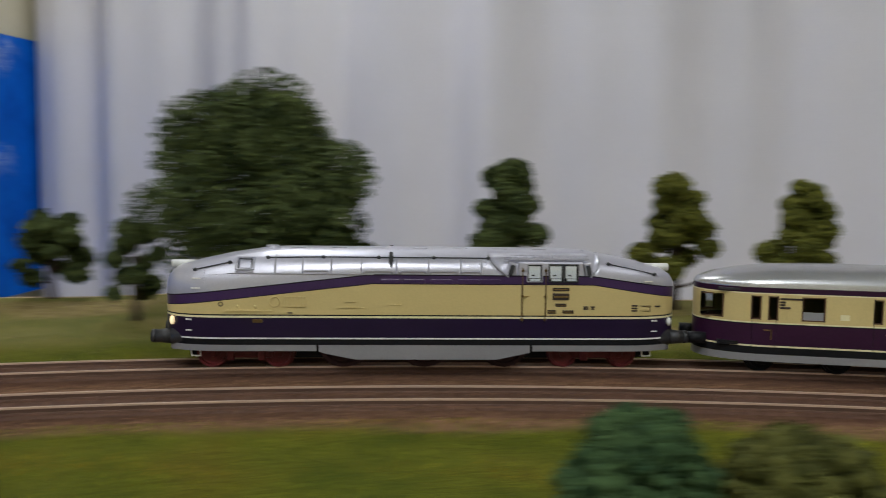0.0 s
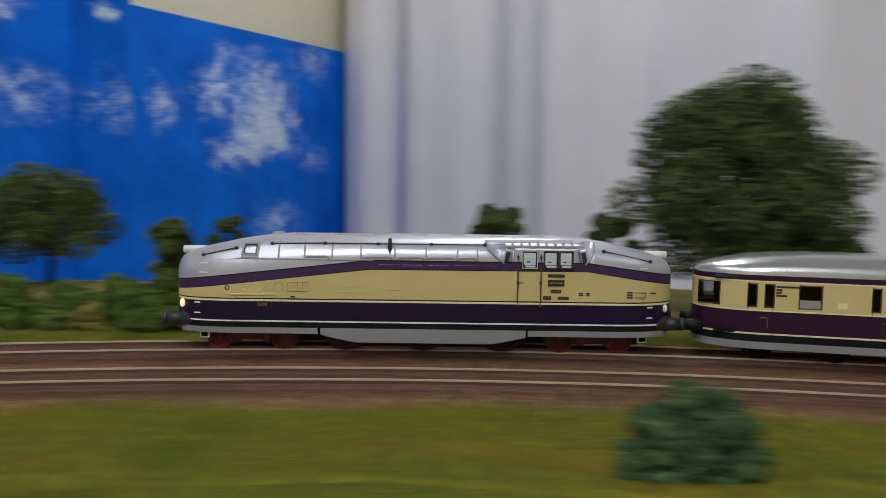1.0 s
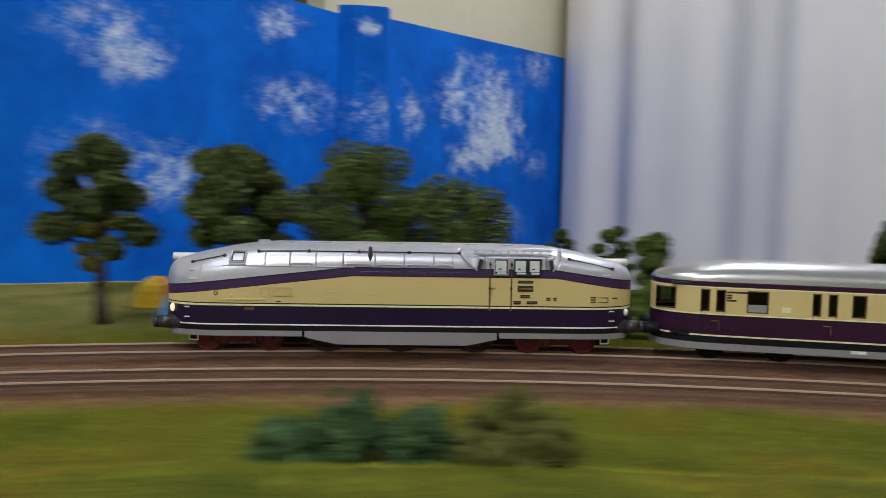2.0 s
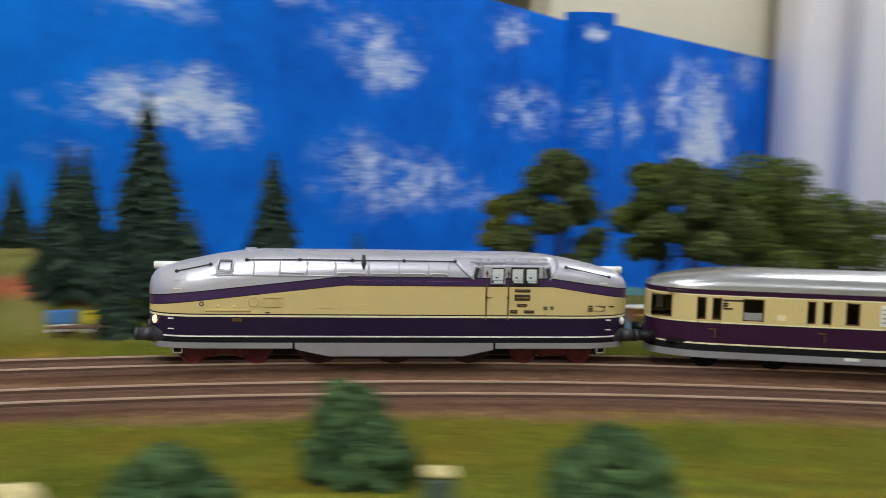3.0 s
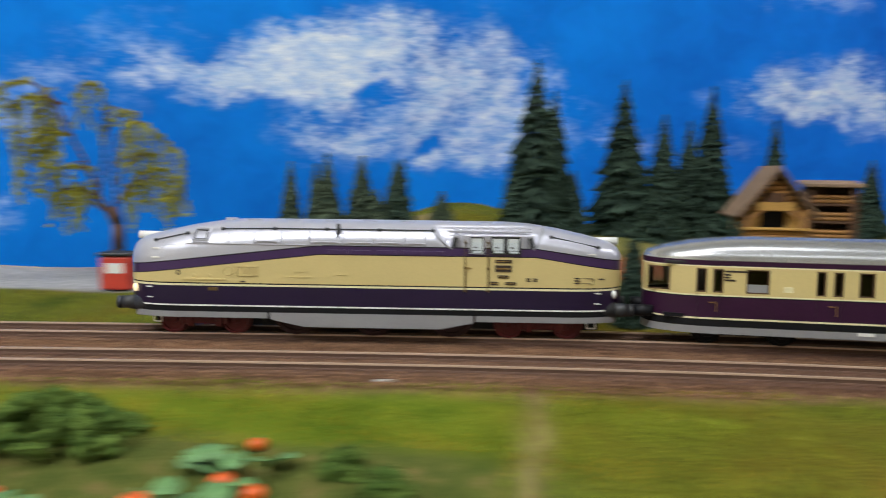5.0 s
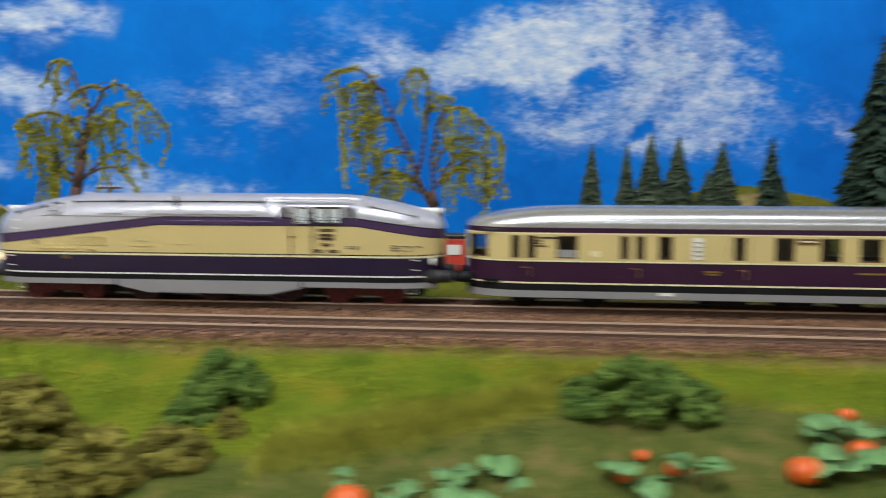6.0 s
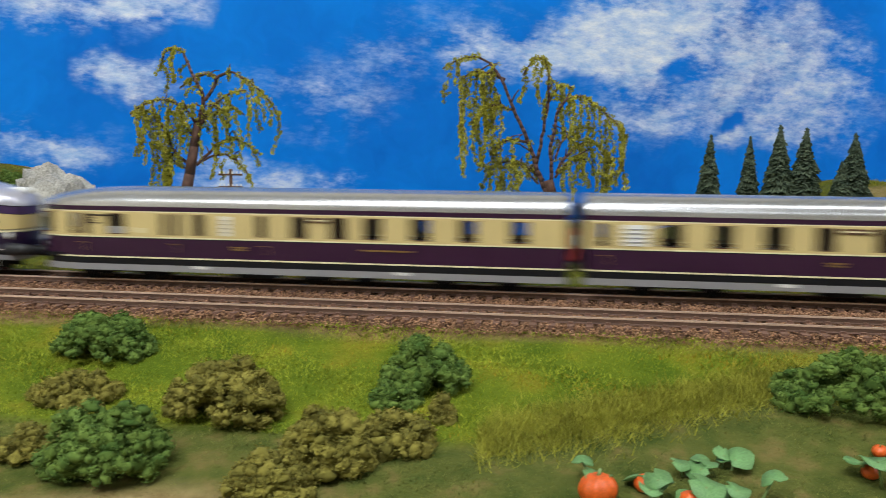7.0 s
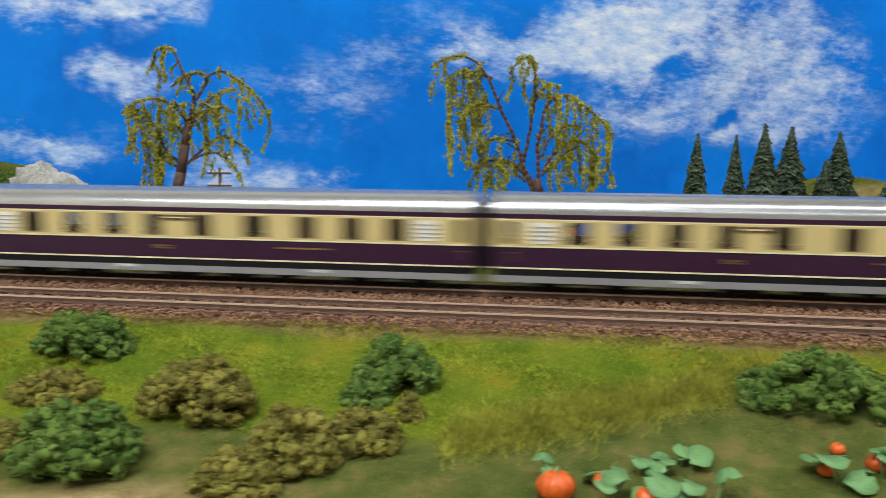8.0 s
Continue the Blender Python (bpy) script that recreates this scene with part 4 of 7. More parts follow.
        tagged(part("rivets", bm, SILVER, loco), kind="stuff")
        # raised louvre plates along the level part of the band
        for x in (0.0135, 0.0045, -0.0060, -0.0165, -0.0250):
            box("louvre_plate", x, k * (w + 0.0001), 0.0354, 0.0082, 0.0007, 0.0019, BAND, loco, "raised violet louvre plate", 0.0002)
    hull_strip("upper_band_line", xs, width, band_top, lambda x: band_top(x) + 0.0004, BLACK, loco, 1, -0.00008)
    hull_strip("lower_band_line", xs, width, lambda x: band_low(x) - 0.0003, band_low, BLACK, loco, 1, -0.00005)
    # square hatch near the nose
    for k in (-1, 1):
        corner = lambda x, z, out: Vector((x, k * (shoulder(x, z) + out), z))
        for name, m, r, out, lo, hi, xa, xb in (("hatch_frame", SILVER, 0.00055, 0.0002, 0.0394, 0.0437, 0.0727, 0.0664), ("hatch_seal", DARK_GREY, 0.00022, 0.0005, 0.0399, 0.0432, 0.0720, 0.0671)):
            bm = bmesh.new()
            mid = (lo + hi) / 2
            loop = [corner(xa, lo, out), corner(xa, mid, out), corner(xa, hi, out), corner(xb, hi, out), corner(xb, mid, out), corner(xb, lo, out)]
            for a, c in zip(loop, loop[1:] + loop[:1]):
                add_rod(bm, a, c, r, sides=6)
            part(name, bm, m, loco)
        bm = bmesh.new()
        for x in (0.0722, 0.0669):
            add_ball(bm, *corner(x, 0.0386, 0.0002), 0.0007, (1.6, 0.7, 0.7), 1)
        add_rod(bm, corner(0.0722, 0.0386, 0.0002), corner(0.0669, 0.0386, 0.0002), 0.00035, sides=5)
        part("hatch_hinge", bm, SILVER, loco)
    # long grab rails along the roof shoulder, with knobs
    for x0, x1, n in ((0.061, -0.0245, 5), (0.089, 0.0755, 2), (-0.072, -0.091, 2)):
        for k in (-1, 1):
            bm = bmesh.new()
            pts = []
            for x in np.linspace(x0, x1, n):
                z = crest(x) - 0.0030
                pts.append((x, k * (shoulder(x, z) + 0.0006), z))
            for a, c in zip(pts, pts[1:]):
                add_rod(bm, a, c, 0.00026, sides=5)
            for q in pts:
                add_ball(bm, *q, 0.0008, (1.2, 1, 1), 1)
            part("grab_rail", bm, DARK_GREY, loco, "thin dark grab rail")
    for k in (-1, 1):
        y = shoulder(0.0135, 0.0433)
        bm = bmesh.new()
        add_rod(bm, (0.0135, k * (y + 0.0012), 0.0392), (0.0135, k * (y + 0.0006), 0.0430), 0.0003, 0.0010)
        add_rod(bm, (0.0135, k * (y + 0.0006), 0.0430), (0.0135, k * (y - 0.0002), 0.0466), 0.0010, 0.0007)
        part("whistle", bm, DARK_GREY, loco, "small dark whistle")
    # sunken cab section with windows
    for k in (-1, 1):
        bm = bmesh.new()
        add_box(bm, -0.0490, k * 0.0150, 0.0401, 0.0255, 0.0032, 0.0062, Matrix.Rotation(k * radians(5), 4, "X"), 0.0006)
        cab = part("cab_side", bm, SILVER, loco, "upright silver cab side")
        lean = Matrix.Rotation(k * radians(2), 4, "X")
        for x, dx in ((-0.0424, 0.0054), (-0.0508, 0.0052), (-0.0568, 0.0050)):
            box("window_back", x, k * 0.01690, 0.0390, dx, 0.0003, 0.0066, BLACK, cab, rot=lean)
            # white plates added behind the glass to imitate its pale reflection
            for ox, oz, sx, sz in ((0.0001, 0.0003, 0.86, 0.0048), (-0.0002, -0.0027, 0.74, 0.0008)):
                box("reflection_plate", x + ox, k * (0.01702 - oz * 0.03), 0.0390 + oz, dx * sx, 0.0003, sz, WHITE, cab, "white plate added for the reflection in the cab window", 0.0001)
            # small black mark on the white plates
            box("pane_mark", x + 0.0006, k * 0.01718, 0.0381, 0.0012, 0.0002, 0.0005, BLACK, cab)
            pane = box("cab_window", x, k * 0.01740, 0.0390, dx, 0.0004, 0.0066, GLASS_DARK, cab, "clear cab window", rot=lean)
            pane.visible_shadow = False
            bm = bmesh.new()
            for ox, oz, sx, sz in ((0, 0.0034, dx + 0.0006, 0.0003), (0, -0.0034, dx + 0.0006, 0.0003), (dx / 2 + 0.0002, 0, 0.0003, 0.007), (-dx / 2 - 0.0002, 0, 0.0003, 0.007)):
                add_box(bm, x + ox, k * (0.01735 - oz * 0.03), 0.0390 + oz, sx, 0.0007, sz)
            part("window_frame", bm, DARK_GREY if x < -0.045 else SILVER, cab)
        # rolled lips where the casing steps in, in grey to draw the shadow edge
        for x, way, reach in ((-0.0245, -1, 0.0080), (-0.0690, 1, 0.0045)):
            bm = bmesh.new()
            pts = []
            for q in np.linspace(0.03, 0.98, 9):
                px, pz = x + way * reach * q ** 1.6, 0.0456 - 0.0085 * q
                pts.append((px, k * (shoulder(px, pz) + 0.0001), pz))
            limb(bm, pts, 0.00035, 0.00035, 6)
            part("fairing_lip", bm, SKIRT, loco, "curved lip of the casing beside the cab, greyed as its shadow edge")
        # added blocks with dark plates that stand for the shade in the casing steps
        for x, lean in ((-0.0335, -14), (-0.0640, 12)):
            m = Matrix.Rotation(radians(lean), 4, "Y")
            recess = box("recess_block", x, k * 0.0146, 0.0402, 0.0030, 0.0030, 0.0056, SILVER, loco, "silver block added in the casing step beside the cab", 0.0004, m)
            box("recess_shade", x, k * 0.0161, 0.0399, 0.0017, 0.0004, 0.0042, DARK_GREY, recess, "dark plate standing for shade in the casing step", rot=m)
        bm = bmesh.new()
        for i in range(9):
            add_box(bm, -0.034 - i * 0.0034, k * 0.0131, 0.0446, 0.0022, 0.0022, 0.0006, Matrix.Rotation(-k * radians(25), 4, "X"))
        add_box(bm, -0.0475, k * 0.0142, 0.0441, 0.034, 0.0006, 0.0005)
        add_box(bm, -0.0475, k * 0.0120, 0.0453, 0.034, 0.0006, 0.0005)
        part("roof_vent", bm, SILVER, loco, "long louvred roof vent above the cab")
        # cab door grab rods
        for x in (-0.0377, -0.0468):
            bm = bmesh.new()
            add_rod(bm, (x, k * 0.0176, 0.0205), (x, k * 0.0176, 0.0412), 0.00022, sides=6)
            for z in (0.0206, 0.0298, 0.0400):
                add_ball(bm, x, k * 0.0175, z, 0.0007, detail=1)
            part("door_rod", bm, BRONZE, loco, "thin dark bronze door grab rod")
        bm = bmesh.new()
        for x in (-0.0374, -0.0472):
            add_box(bm, x, k * 0.01685, 0.0282, 0.00012, 0.0003, 0.0125)
        part("door_joint", bm, LETTER, loco)
        bm = bmesh.new()
        add_box(bm, -0.0392, k * 0.0171, 0.0298, 0.0022, 0.0003, 0.0004)
        part("door_handle", bm, BRASS, loco)
        # builder's plates and lettering as plain bars
        for x, z, dx, dz in ((-0.0530, 0.0326, 0.0066, 0.0012), (-0.0530, 0.0297, 0.0066, 0.0026), (-0.0530, 0.0264, 0.0042, 0.0012), (-0.0495, 0.0237, 0.0032, 0.0014), (-0.0560, 0.0237, 0.0044, 0.0012)):
            plate = box("plate", x, k * 0.0169, z, dx, 0.0004, dz, LETTER, loco, "small dark plate with gilt lettering")
            bm = bmesh.new()
            add_box(bm, x, k * 0.01715, z, dx * 0.84, 0.0002, dz * 0.22)
            part("lettering", bm, BRASS, plate)
        bm = bmesh.new()
        for x, z, dx in ((-0.0630, 0.0257, 0.0018), (-0.0630, 0.0249, 0.0018), (-0.0658, 0.0257, 0.0016), (-0.0658, 0.0249, 0.0012), (-0.0825, 0.0262, 0.0024), (-0.0825, 0.0252, 0.0024), (-0.0825, 0.0242, 0.0024), (-0.0920, 0.0258, 0.0030),
                         (0.0522, 0.0229, 0.0020)):
            add_box(bm, x, k * (width(x) + 0.0001), z, dx, 0.0003, 0.0005)
        for ox, oz, sx, sz in ((0, 0.0008, 0.0048, 0.0002), (0, -0.0012, 0.0048, 0.0002), (0.0024, 0, 0.0002, 0.002), (-0.0024, 0, 0.0002, 0.002)):
            add_box(bm, -0.0865 + ox, k * (width(-0.0865) + 0.0001), 0.0253 + oz, sx, 0.0003, sz)
        tagged(part("lettering", bm, LETTER, loco), kind="stuff")
        # raised details on the cream side
        bm = bmesh.new()
        for x in (0.0535, 0.0515, 0.0505, 0.0495, 0.0485, 0.0475):
            add_box(bm, x, k * (width(x) + 0.0001), 0.0271, 0.0005, 0.0005, 0.0030)
        for x in (0.0545, 0.0462):
            add_box(bm, x, k * (width(x) + 0.0001), 0.0271, 0.0003, 0.0005, 0.0042)
        for z in (0.0253, 0.0290):
            add_box(bm, 0.0503, k * (width(0.05) + 0.0001), z, 0.0085, 0.0005, 0.0003)
        for a in np.linspace(0, 2 * math.pi, 17)[:-1]:
            c = a + 2 * math.pi / 16
            y = k * (width(0.058) + 0.0002)
            add_rod(bm, (0.058 + 0.0019 * math.cos(a), y, 0.0272 + 0.0019 * math.sin(a)), (0.058 + 0.0019 * math.cos(c), y, 0.0272 + 0.0019 * math.sin(c)), 0.0002, sides=4)
        for x in (0.072, 0.0655):
            add_ball(bm, x, k * width(x), 0.0252, 0.0008, (1, 0.5, 1), 1)
        add_box(bm, 0.068, k * (width(0.068) + 0.0001), 0.0236, 0.018, 0.0006, 0.0005)
        for z in (0.0273, 0.0250):
            add_box(bm, 0.029, k * (width(0.029) + 0.0001), z, 0.0052 if z > 0.026 else 0.0105, 0.0004, 0.0003)
        add_box(bm, 0.0115, k * (width(0.01) + 0.0001), 0.0262, 0.005, 0.0004, 0.0003)
        part("raised_detail", bm, CREAM, loco, "raised cream rivets, louvres and pipes")
        bm = bmesh.new()
        add_box(bm, 0.0645, k * (width(0.0645) + 0.0001), 0.0197, 0.0038, 0.0004, 0.0013)
        part("builders_plate", bm, BRONZE, loco, "tiny bronze plate on the violet side")
        bm = bmesh.new()
        for x in (0.091, -0.091):
            add_box(bm, x, k * (width(x) + 0.0001), 0.0200, 0.0022, 0.0006, 0.0005)
            add_box(bm, x, k * (width(x) + 0.0001), 0.0158, 0.0024, 0.0006, 0.0004)
        part("grab_step", bm, WHITE_LINE, loco)
        for x in (0.0880, -0.0880):
            for z in (0.0322, 0.0358):
                if z > band_top(x) + 0.0004:
                    bm = bmesh.new()
                    add_box(bm, x, k * (shoulder(x, z) + 0.0002), z, 0.0034, 0.0006, 0.0005)
                    part("nose_step", bm, WHITE_LINE, loco, "small silver step on the nose")
        bm = bmesh.new()
        for a in np.linspace(0, 2 * math.pi, 13)[:-1]:
            c = a + math.pi / 6
            y = k * (width(0.0785) + 0.0001)
            add_rod(bm, (0.0785 + 0.0008 * math.cos(a), y, 0.0262 + 0.0008 * math.sin(a)), (0.0785 + 0.0008 * math.cos(c), y, 0.0262 + 0.0008 * math.sin(c)), 0.0002, sides=4)
        part("filler_ring", bm, LETTER, loco, "small dark filler ring")
        # bufferbeam shrouds, buffers, lights
        for e in (-1, 1):
            bm = bmesh.new()
            add_rod(bm, (e * 0.0860, k * 0.0100, 0.0128), (e * 0.0985, k * 0.0103, 0.0127), 0.0042, 0.0033, 16)
            add_rod(bm, (e * 0.0985, k * 0.0103, 0.0127), (e * 0.1045, k * 0.0103, 0.0126), 0.0031, 0.0025, 16)
            add_rod(bm, (e * 0.1045, k * 0.0103, 0.0126), (e * 0.1062, k * 0.0103, 0.0126), 0.0027, 0.0026, 16)
            part("buffer", bm, DARK_GREY, loco, "dark grey sleeved buffer", True)
            lampx = e * 0.0980
            bm = bmesh.new()
            add_ball(bm, lampx, k * 0.0122, 0.0192, 0.0018, (0.55, 0.8, 1.0), 2)
            part("headlight", bm, LAMP_LIT if e > 0 else LENS, loco, "round glowing headlight" if e > 0 else "round unlit headlight", True)
            bm = bmesh.new()
            add_rod(bm, (e * 0.0872, k * 0.0128, 0.0078), (e * 0.0872, k * 0.0128, 0.0052), 0.0003, sides=5)
            add_rod(bm, (e * 0.0908, k * 0.0122, 0.0078), (e * 0.0908, k * 0.0122, 0.0052), 0.0003, sides=5)
            add_rod(bm, (e * 0.0872, k * 0.0128, 0.0052), (e * 0.0908, k * 0.0122, 0.0052), 0.0003, sides=5)
            part("footstep", bm, WHITE_LINE, loco, "small silver footstep")
    for e in (-1, 1):
        rod("top_lamp", (e * 0.0905, 0, 0.0399), (e * 0.1008, 0, 0.0399), 0.0016, WHITE, loco, "white tubular top lamp", sides=14)
        bm = bmesh.new()
        add_box(bm, e * 0.0965, 0, 0.0095, 0.006, 0.020, 0.005, bevel=0.001)
        part("bufferbeam", bm, SKIRT, loco)
        rod("coupling", (e * 0.096, 0, 0.0105), (e * 0.109, 0, 0.0105), 0.0012, BLACK, loco)
        bm = bmesh.new()
        add_box(bm, e * 0.0700, 0.0103, 0.0055, 0.020, 0.0014, 0.0032, bevel=0.0006)
        add_box(bm, e * 0.0700, -0.0103, 0.0055, 0.020, 0.0014, 0.0032, bevel=0.0006)
        for k in (-1, 1):
            for x in (0.0640, 0.0760):
                add_box(bm, e * x, k * 0.0106, 0.0052, 0.003, 0.0020, 0.0044, bevel=0.0005)
        part("bogie_frame", bm, RED_METAL, loco, "oxide-red bogie side frame")
    for x in (0.0835, 0.0575, -0.0560, -0.0800):
        wheelset(loco, x, 0.0057, RED_METAL, "red spoked wheel")
    # driving wheels take the red that has the skirt's shade painted in
    for x in (0.032, 0.0, -0.032):
        wheelset(loco, x, 0.0100, RED_SHADE, "large red driving wheel darkened for the shade under the skirt")
    bm = bmesh.new()
    add_rod(bm, (0.061, 0, 0.0460), (0.061, 0, 0.0476), 0.0030, 0.0026, sides=18)
    for i in range(7):
        x = 0.05 - i * 0.016
        add_box(bm, x, 0.005, 0.0471, 0.006, 0.0006, 0.0006)
    for i in range(5):
        add_ball(bm, -0.064 - i * 0.0055, 0.003, crest(-0.064 - i * 0.0055), 0.0005, detail=1)
    part("roof_fitting", bm, SILVER, loco)
    return loco


GLASS_DARK = pane_glass("cab_glass", (0.95, 0.97, 1.0), 1.0)


def build_coach(name_label, x0, x1, nose, windows, louvres, signs, doors, blinds=(), clear=()):
    """A coach from tail x0 to front x1; windows as (from, to) along x, counted from its middle."""
    coach = thing("coach", name_label, "coach", "coaches of the express train")
    w = 0.0163
    ends = [(x1, x1 - (0.030 if nose else 0.004), 2.3 if nose else 4.0), (x0, x0 + 0.004, 4.0)]
    width = lambda x: hull_width(x, ends, w)
    xs = hull_stations(x0, x1, ends, 0.004)
    flat = lambda z: (lambda x: z)
    if nose:
        crest = lambda x: float(np.interp(x, [x0, x1 - 0.045, x1 - 0.03, x1 - 0.018, x1 - 0.008, x1 - 0.002, x1], [0.0430, 0.0430, 0.0424, 0.0410, 0.0390, 0.0370, 0.0346]))
    else:
        crest = lambda x: float(np.interp(x, [x0, x0 + 0.002, x1 - 0.002, x1], [0.0424, 0.0430, 0.0430, 0.0424]))
    hull_roof("roof", xs, width, flat(0.0344), crest, 2.35, ROOF_SILVER, coach, "smooth silver arched roof")
    hull_strip("cornice", xs, width, flat(0.0324), flat(0.0345), MAROON, coach, 1, label="dark maroon cornice under the roof")
    hull_strip("upper_line", xs, width, flat(0.0319), flat(0.0324), LINE, coach, 1)
    hull_strip("upper_rail", xs, width, flat(0.0312), flat(0.0319), CREAM, coach, 1)
    hull_strip("window_sill_band", xs, width, flat(0.0209), flat(0.0218), CREAM, coach, 1)
    hull_strip("waist_line", xs, width, flat(0.0203), flat(0.0209), LINE, coach, 1)
    hull_strip("dark_line", xs, width, flat(0.0199), flat(0.0203), BLACK, coach, 1)
    hull_strip("lower_side", xs, width, flat(0.0117), flat(0.0199), MAROON, coach, 2, label="glossy maroon-violet lower side")
    hull_strip("lower_line", xs, width, flat(0.0110), flat(0.0117), LINE, coach, 1)
    hull_strip("sole_bar", xs, width, flat(0.0081), flat(0.0110), BLACK, coach, 1, inset=0.0003)
    hull_strip("skirt", xs, width, flat(0.0052), flat(0.0081), SKIRT, coach, 1, label="silver-grey skirt")
    # cream wall pieces between the windows, on both sides
    spans = sorted(windows)
    edges = [x0] + [v for s in spans for v in s] + [x1]
    for a, c in zip(edges[::2], edges[1::2]):
        if c - a < 0.0004:
            continue
        px = sorted(set([x for x in xs if a < x < c] + [a, c]))
        for side in (1, -1):
            hull_strip("wall_panel", px, width, flat(0.0218), flat(0.0312), CREAM, coach, 1, sides=(side,))
    for a, c in spans:
        px = sorted(set([x for x in xs if a < x < c] + [a, c]))
        for side in (1, -1):
            pane = hull_strip("window_pane", px, width, flat(0.0218), flat(0.0312), GLASS, coach, 1, 0.0009, (side,), label="tinted coach window")
            pane.visible_shadow = False
            bm = bmesh.new()
            y = side * (width((a + c) / 2) - 0.0004)
            for x in (a, c):
                if width(x) > 0.012:
                    add_box(bm, x, side * (width(x) - 0.0004), 0.0265, 0.0005, 0.0009, 0.0096)
            add_box(bm, (a + c) / 2, y, 0.0310, c - a, 0.0009, 0.0004)
            add_box(bm, (a + c) / 2, y, 0.0220, c - a, 0.0009, 0.0004)
            part("window_frame", bm, WOOD_DARK, pane)
    for a, c in blinds:
        for side in (1, -1):
            box("blind", (a + c) / 2, side * 0.0157, 0.0236, c - a - 0.0006, 0.0003, 0.0034, SKIRT, coach, "lowered grey blind")
    for a, c in louvres:
        for side in (1, -1):
            louvre = box("louvre_panel", (a + c) / 2, side * (w + 0.0001), 0.0264, c - a, 0.0004, 0.0088, WHITE, coach, "pale louvred toilet window")
            bm = bmesh.new()
            for i in range(4):
                add_box(bm, (a + c) / 2, side * (w + 0.0004), 0.0236 + 0.0018 * i, c - a - 0.0008, 0.0003, 0.0005)
            part("slat", bm, SKIRT, louvre)
    for a, c in signs:
        for side in (1, -1):
            sign = box("sign_board", (a + c) / 2, side * (w + 0.0002), 0.0299, c - a, 0.0005, 0.0022, WOOD_DARK, coach, "brown destination board")
            bm = bmesh.new()
            add_box(bm, (a + c) / 2, side * (w + 0.0005), 0.0299, (c - a) * 0.8, 0.0002, 0.0006)
            part("lettering", bm, LINE, sign)
    for x in doors:
        for side in (1, -1):
            bm = bmesh.new()
            y = side * (width(x) + 0.0001)
            for o in (-0.0045, 0.0045):
                add_box(bm, x + o, y, 0.0212, 0.00014, 0.0002, 0.0208)
            part("door_joint", bm, BLACK, coach)
            bm = bmesh.new()
            add_rod(bm, (x - 0.0028, y, 0.0182), (x - 0.0028, y, 0.0140), 0.0002, sides=5)
            add_box(bm, x - 0.0010, y, 0.0178, 0.0022, 0.0006, 0.0004)
            part("door_handle", bm, BRASS, coach, "small brass door handle")
    # numbers and inscriptions as bars
    bm = bmesh.new()
    mid = (x0 + x1) / 2
    for x, z, dx in ((mid - 0.045, 0.0172, 0.022), (mid + 0.022, 0.0170, 0.006), (mid + 0.022, 0.0160, 0.005)):
        for side in (1, -1):
            add_box(bm, x, side * (w + 0.0001), z, dx, 0.0003, 0.0007)
    tagged(part("lettering", bm, BRASS, coach), kind="stuff")
    if nose:
        bm = bmesh.new()
        for side in (1, -1):
            for z, dx in ((0.0303, 0.0085), (0.0290, 0.0022), (0.0279, 0.0020), (0.0268, 0.0040)):
                add_box(bm, 0.0930 - dx / 2, side * (w + 0.0001), z, dx, 0.0003, 0.0007)
        tagged(part("lettering", bm, LETTER, coach), kind="stuff")
        for side in (1, -1):
            box("mail_flap", 0.0690, side * (w + 0.0001), 0.0238, 0.0034, 0.0003, 0.0022, LINE, coach, "small letter flap")
        rod("buffer", (x1 - 0.004, 0.0100, 0.0125), (x1 + 0.004, 0.0100, 0.0125), 0.0024, BLACK, coach, sides=12)
        rod("buffer", (x1 - 0.004, -0.0100, 0.0125), (x1 + 0.004, -0.0100, 0.0125), 0.0024, BLACK, coach, sides=12)
    # floor and partitions inside, dark
    box("floor_plate", mid, 0, 0.0120, x1 - x0 - 0.016, 0.030, 0.0015, BLACK, coach)
    box("ceiling_plate", mid, 0, 0.0335, x1 - x0 - 0.016, 0.030, 0.0008, DARK_GREY, coach)
    lo = x0 + 0.006
    stops = [lo] + [v for s in sorted(clear) for v in s] + [x1 - 0.012]
    for a, c in zip(stops[::2], stops[1::2]):
        if c - a > 0.002:
            box("corridor_wall", (a + c) / 2, -0.002, 0.0226, c - a, 0.0012, 0.0205, WOOD_DARK, coach, "dark brown corridor wall")
    for a, c in clear:
        box("seat_row", (a + c) / 2, 0, 0.0165, (c - a) * 0.9, 0.012, 0.0075, BLUE_TENT, coach, "blue seat row", bevel=0.001)
    # running gear and underfloor boxes
    for e, xc in ((1, x1 - 0.040), (-1, x0 + 0.040)):
        bm = bmesh.new()
        for k in (-1, 1):
            add_box(bm, xc, k * 0.0112, 0.0052, 0.034, 0.0014, 0.0026, bevel=0.0005)
            for o in (-0.0145, 0.0145):
                add_box(bm, xc + o, k * 0.0116, 0.0050, 0.0036, 0.0022, 0.0036, bevel=0.0005)
        part("bogie_frame", bm, BLACK, coach)
        for o in (-0.0145, 0.0145):
            wheelset(coach, xc + o, 0.0056, BLACK)
    bm = bmesh.new()
    for x, dx in ((mid + 0.016, 0.020), (mid - 0.012, 0.016), (mid - 0.034, 0.010)):
        add_box(bm, x, 0, 0.0050, dx, 0.022, 0.005, bevel=0.0006)
    part("underfloor_box", bm, BLACK, coach)
    # two short white dashes on each side of the skirt
    bm = bmesh.new()
    for x, dx in ((mid + 0.040, 0.006), (mid - 0.052, 0.005)):
        for k in (-1, 1):
            add_box(bm, x, k * (w + 0.0001), 0.0074, dx, 0.0004, 0.0012)
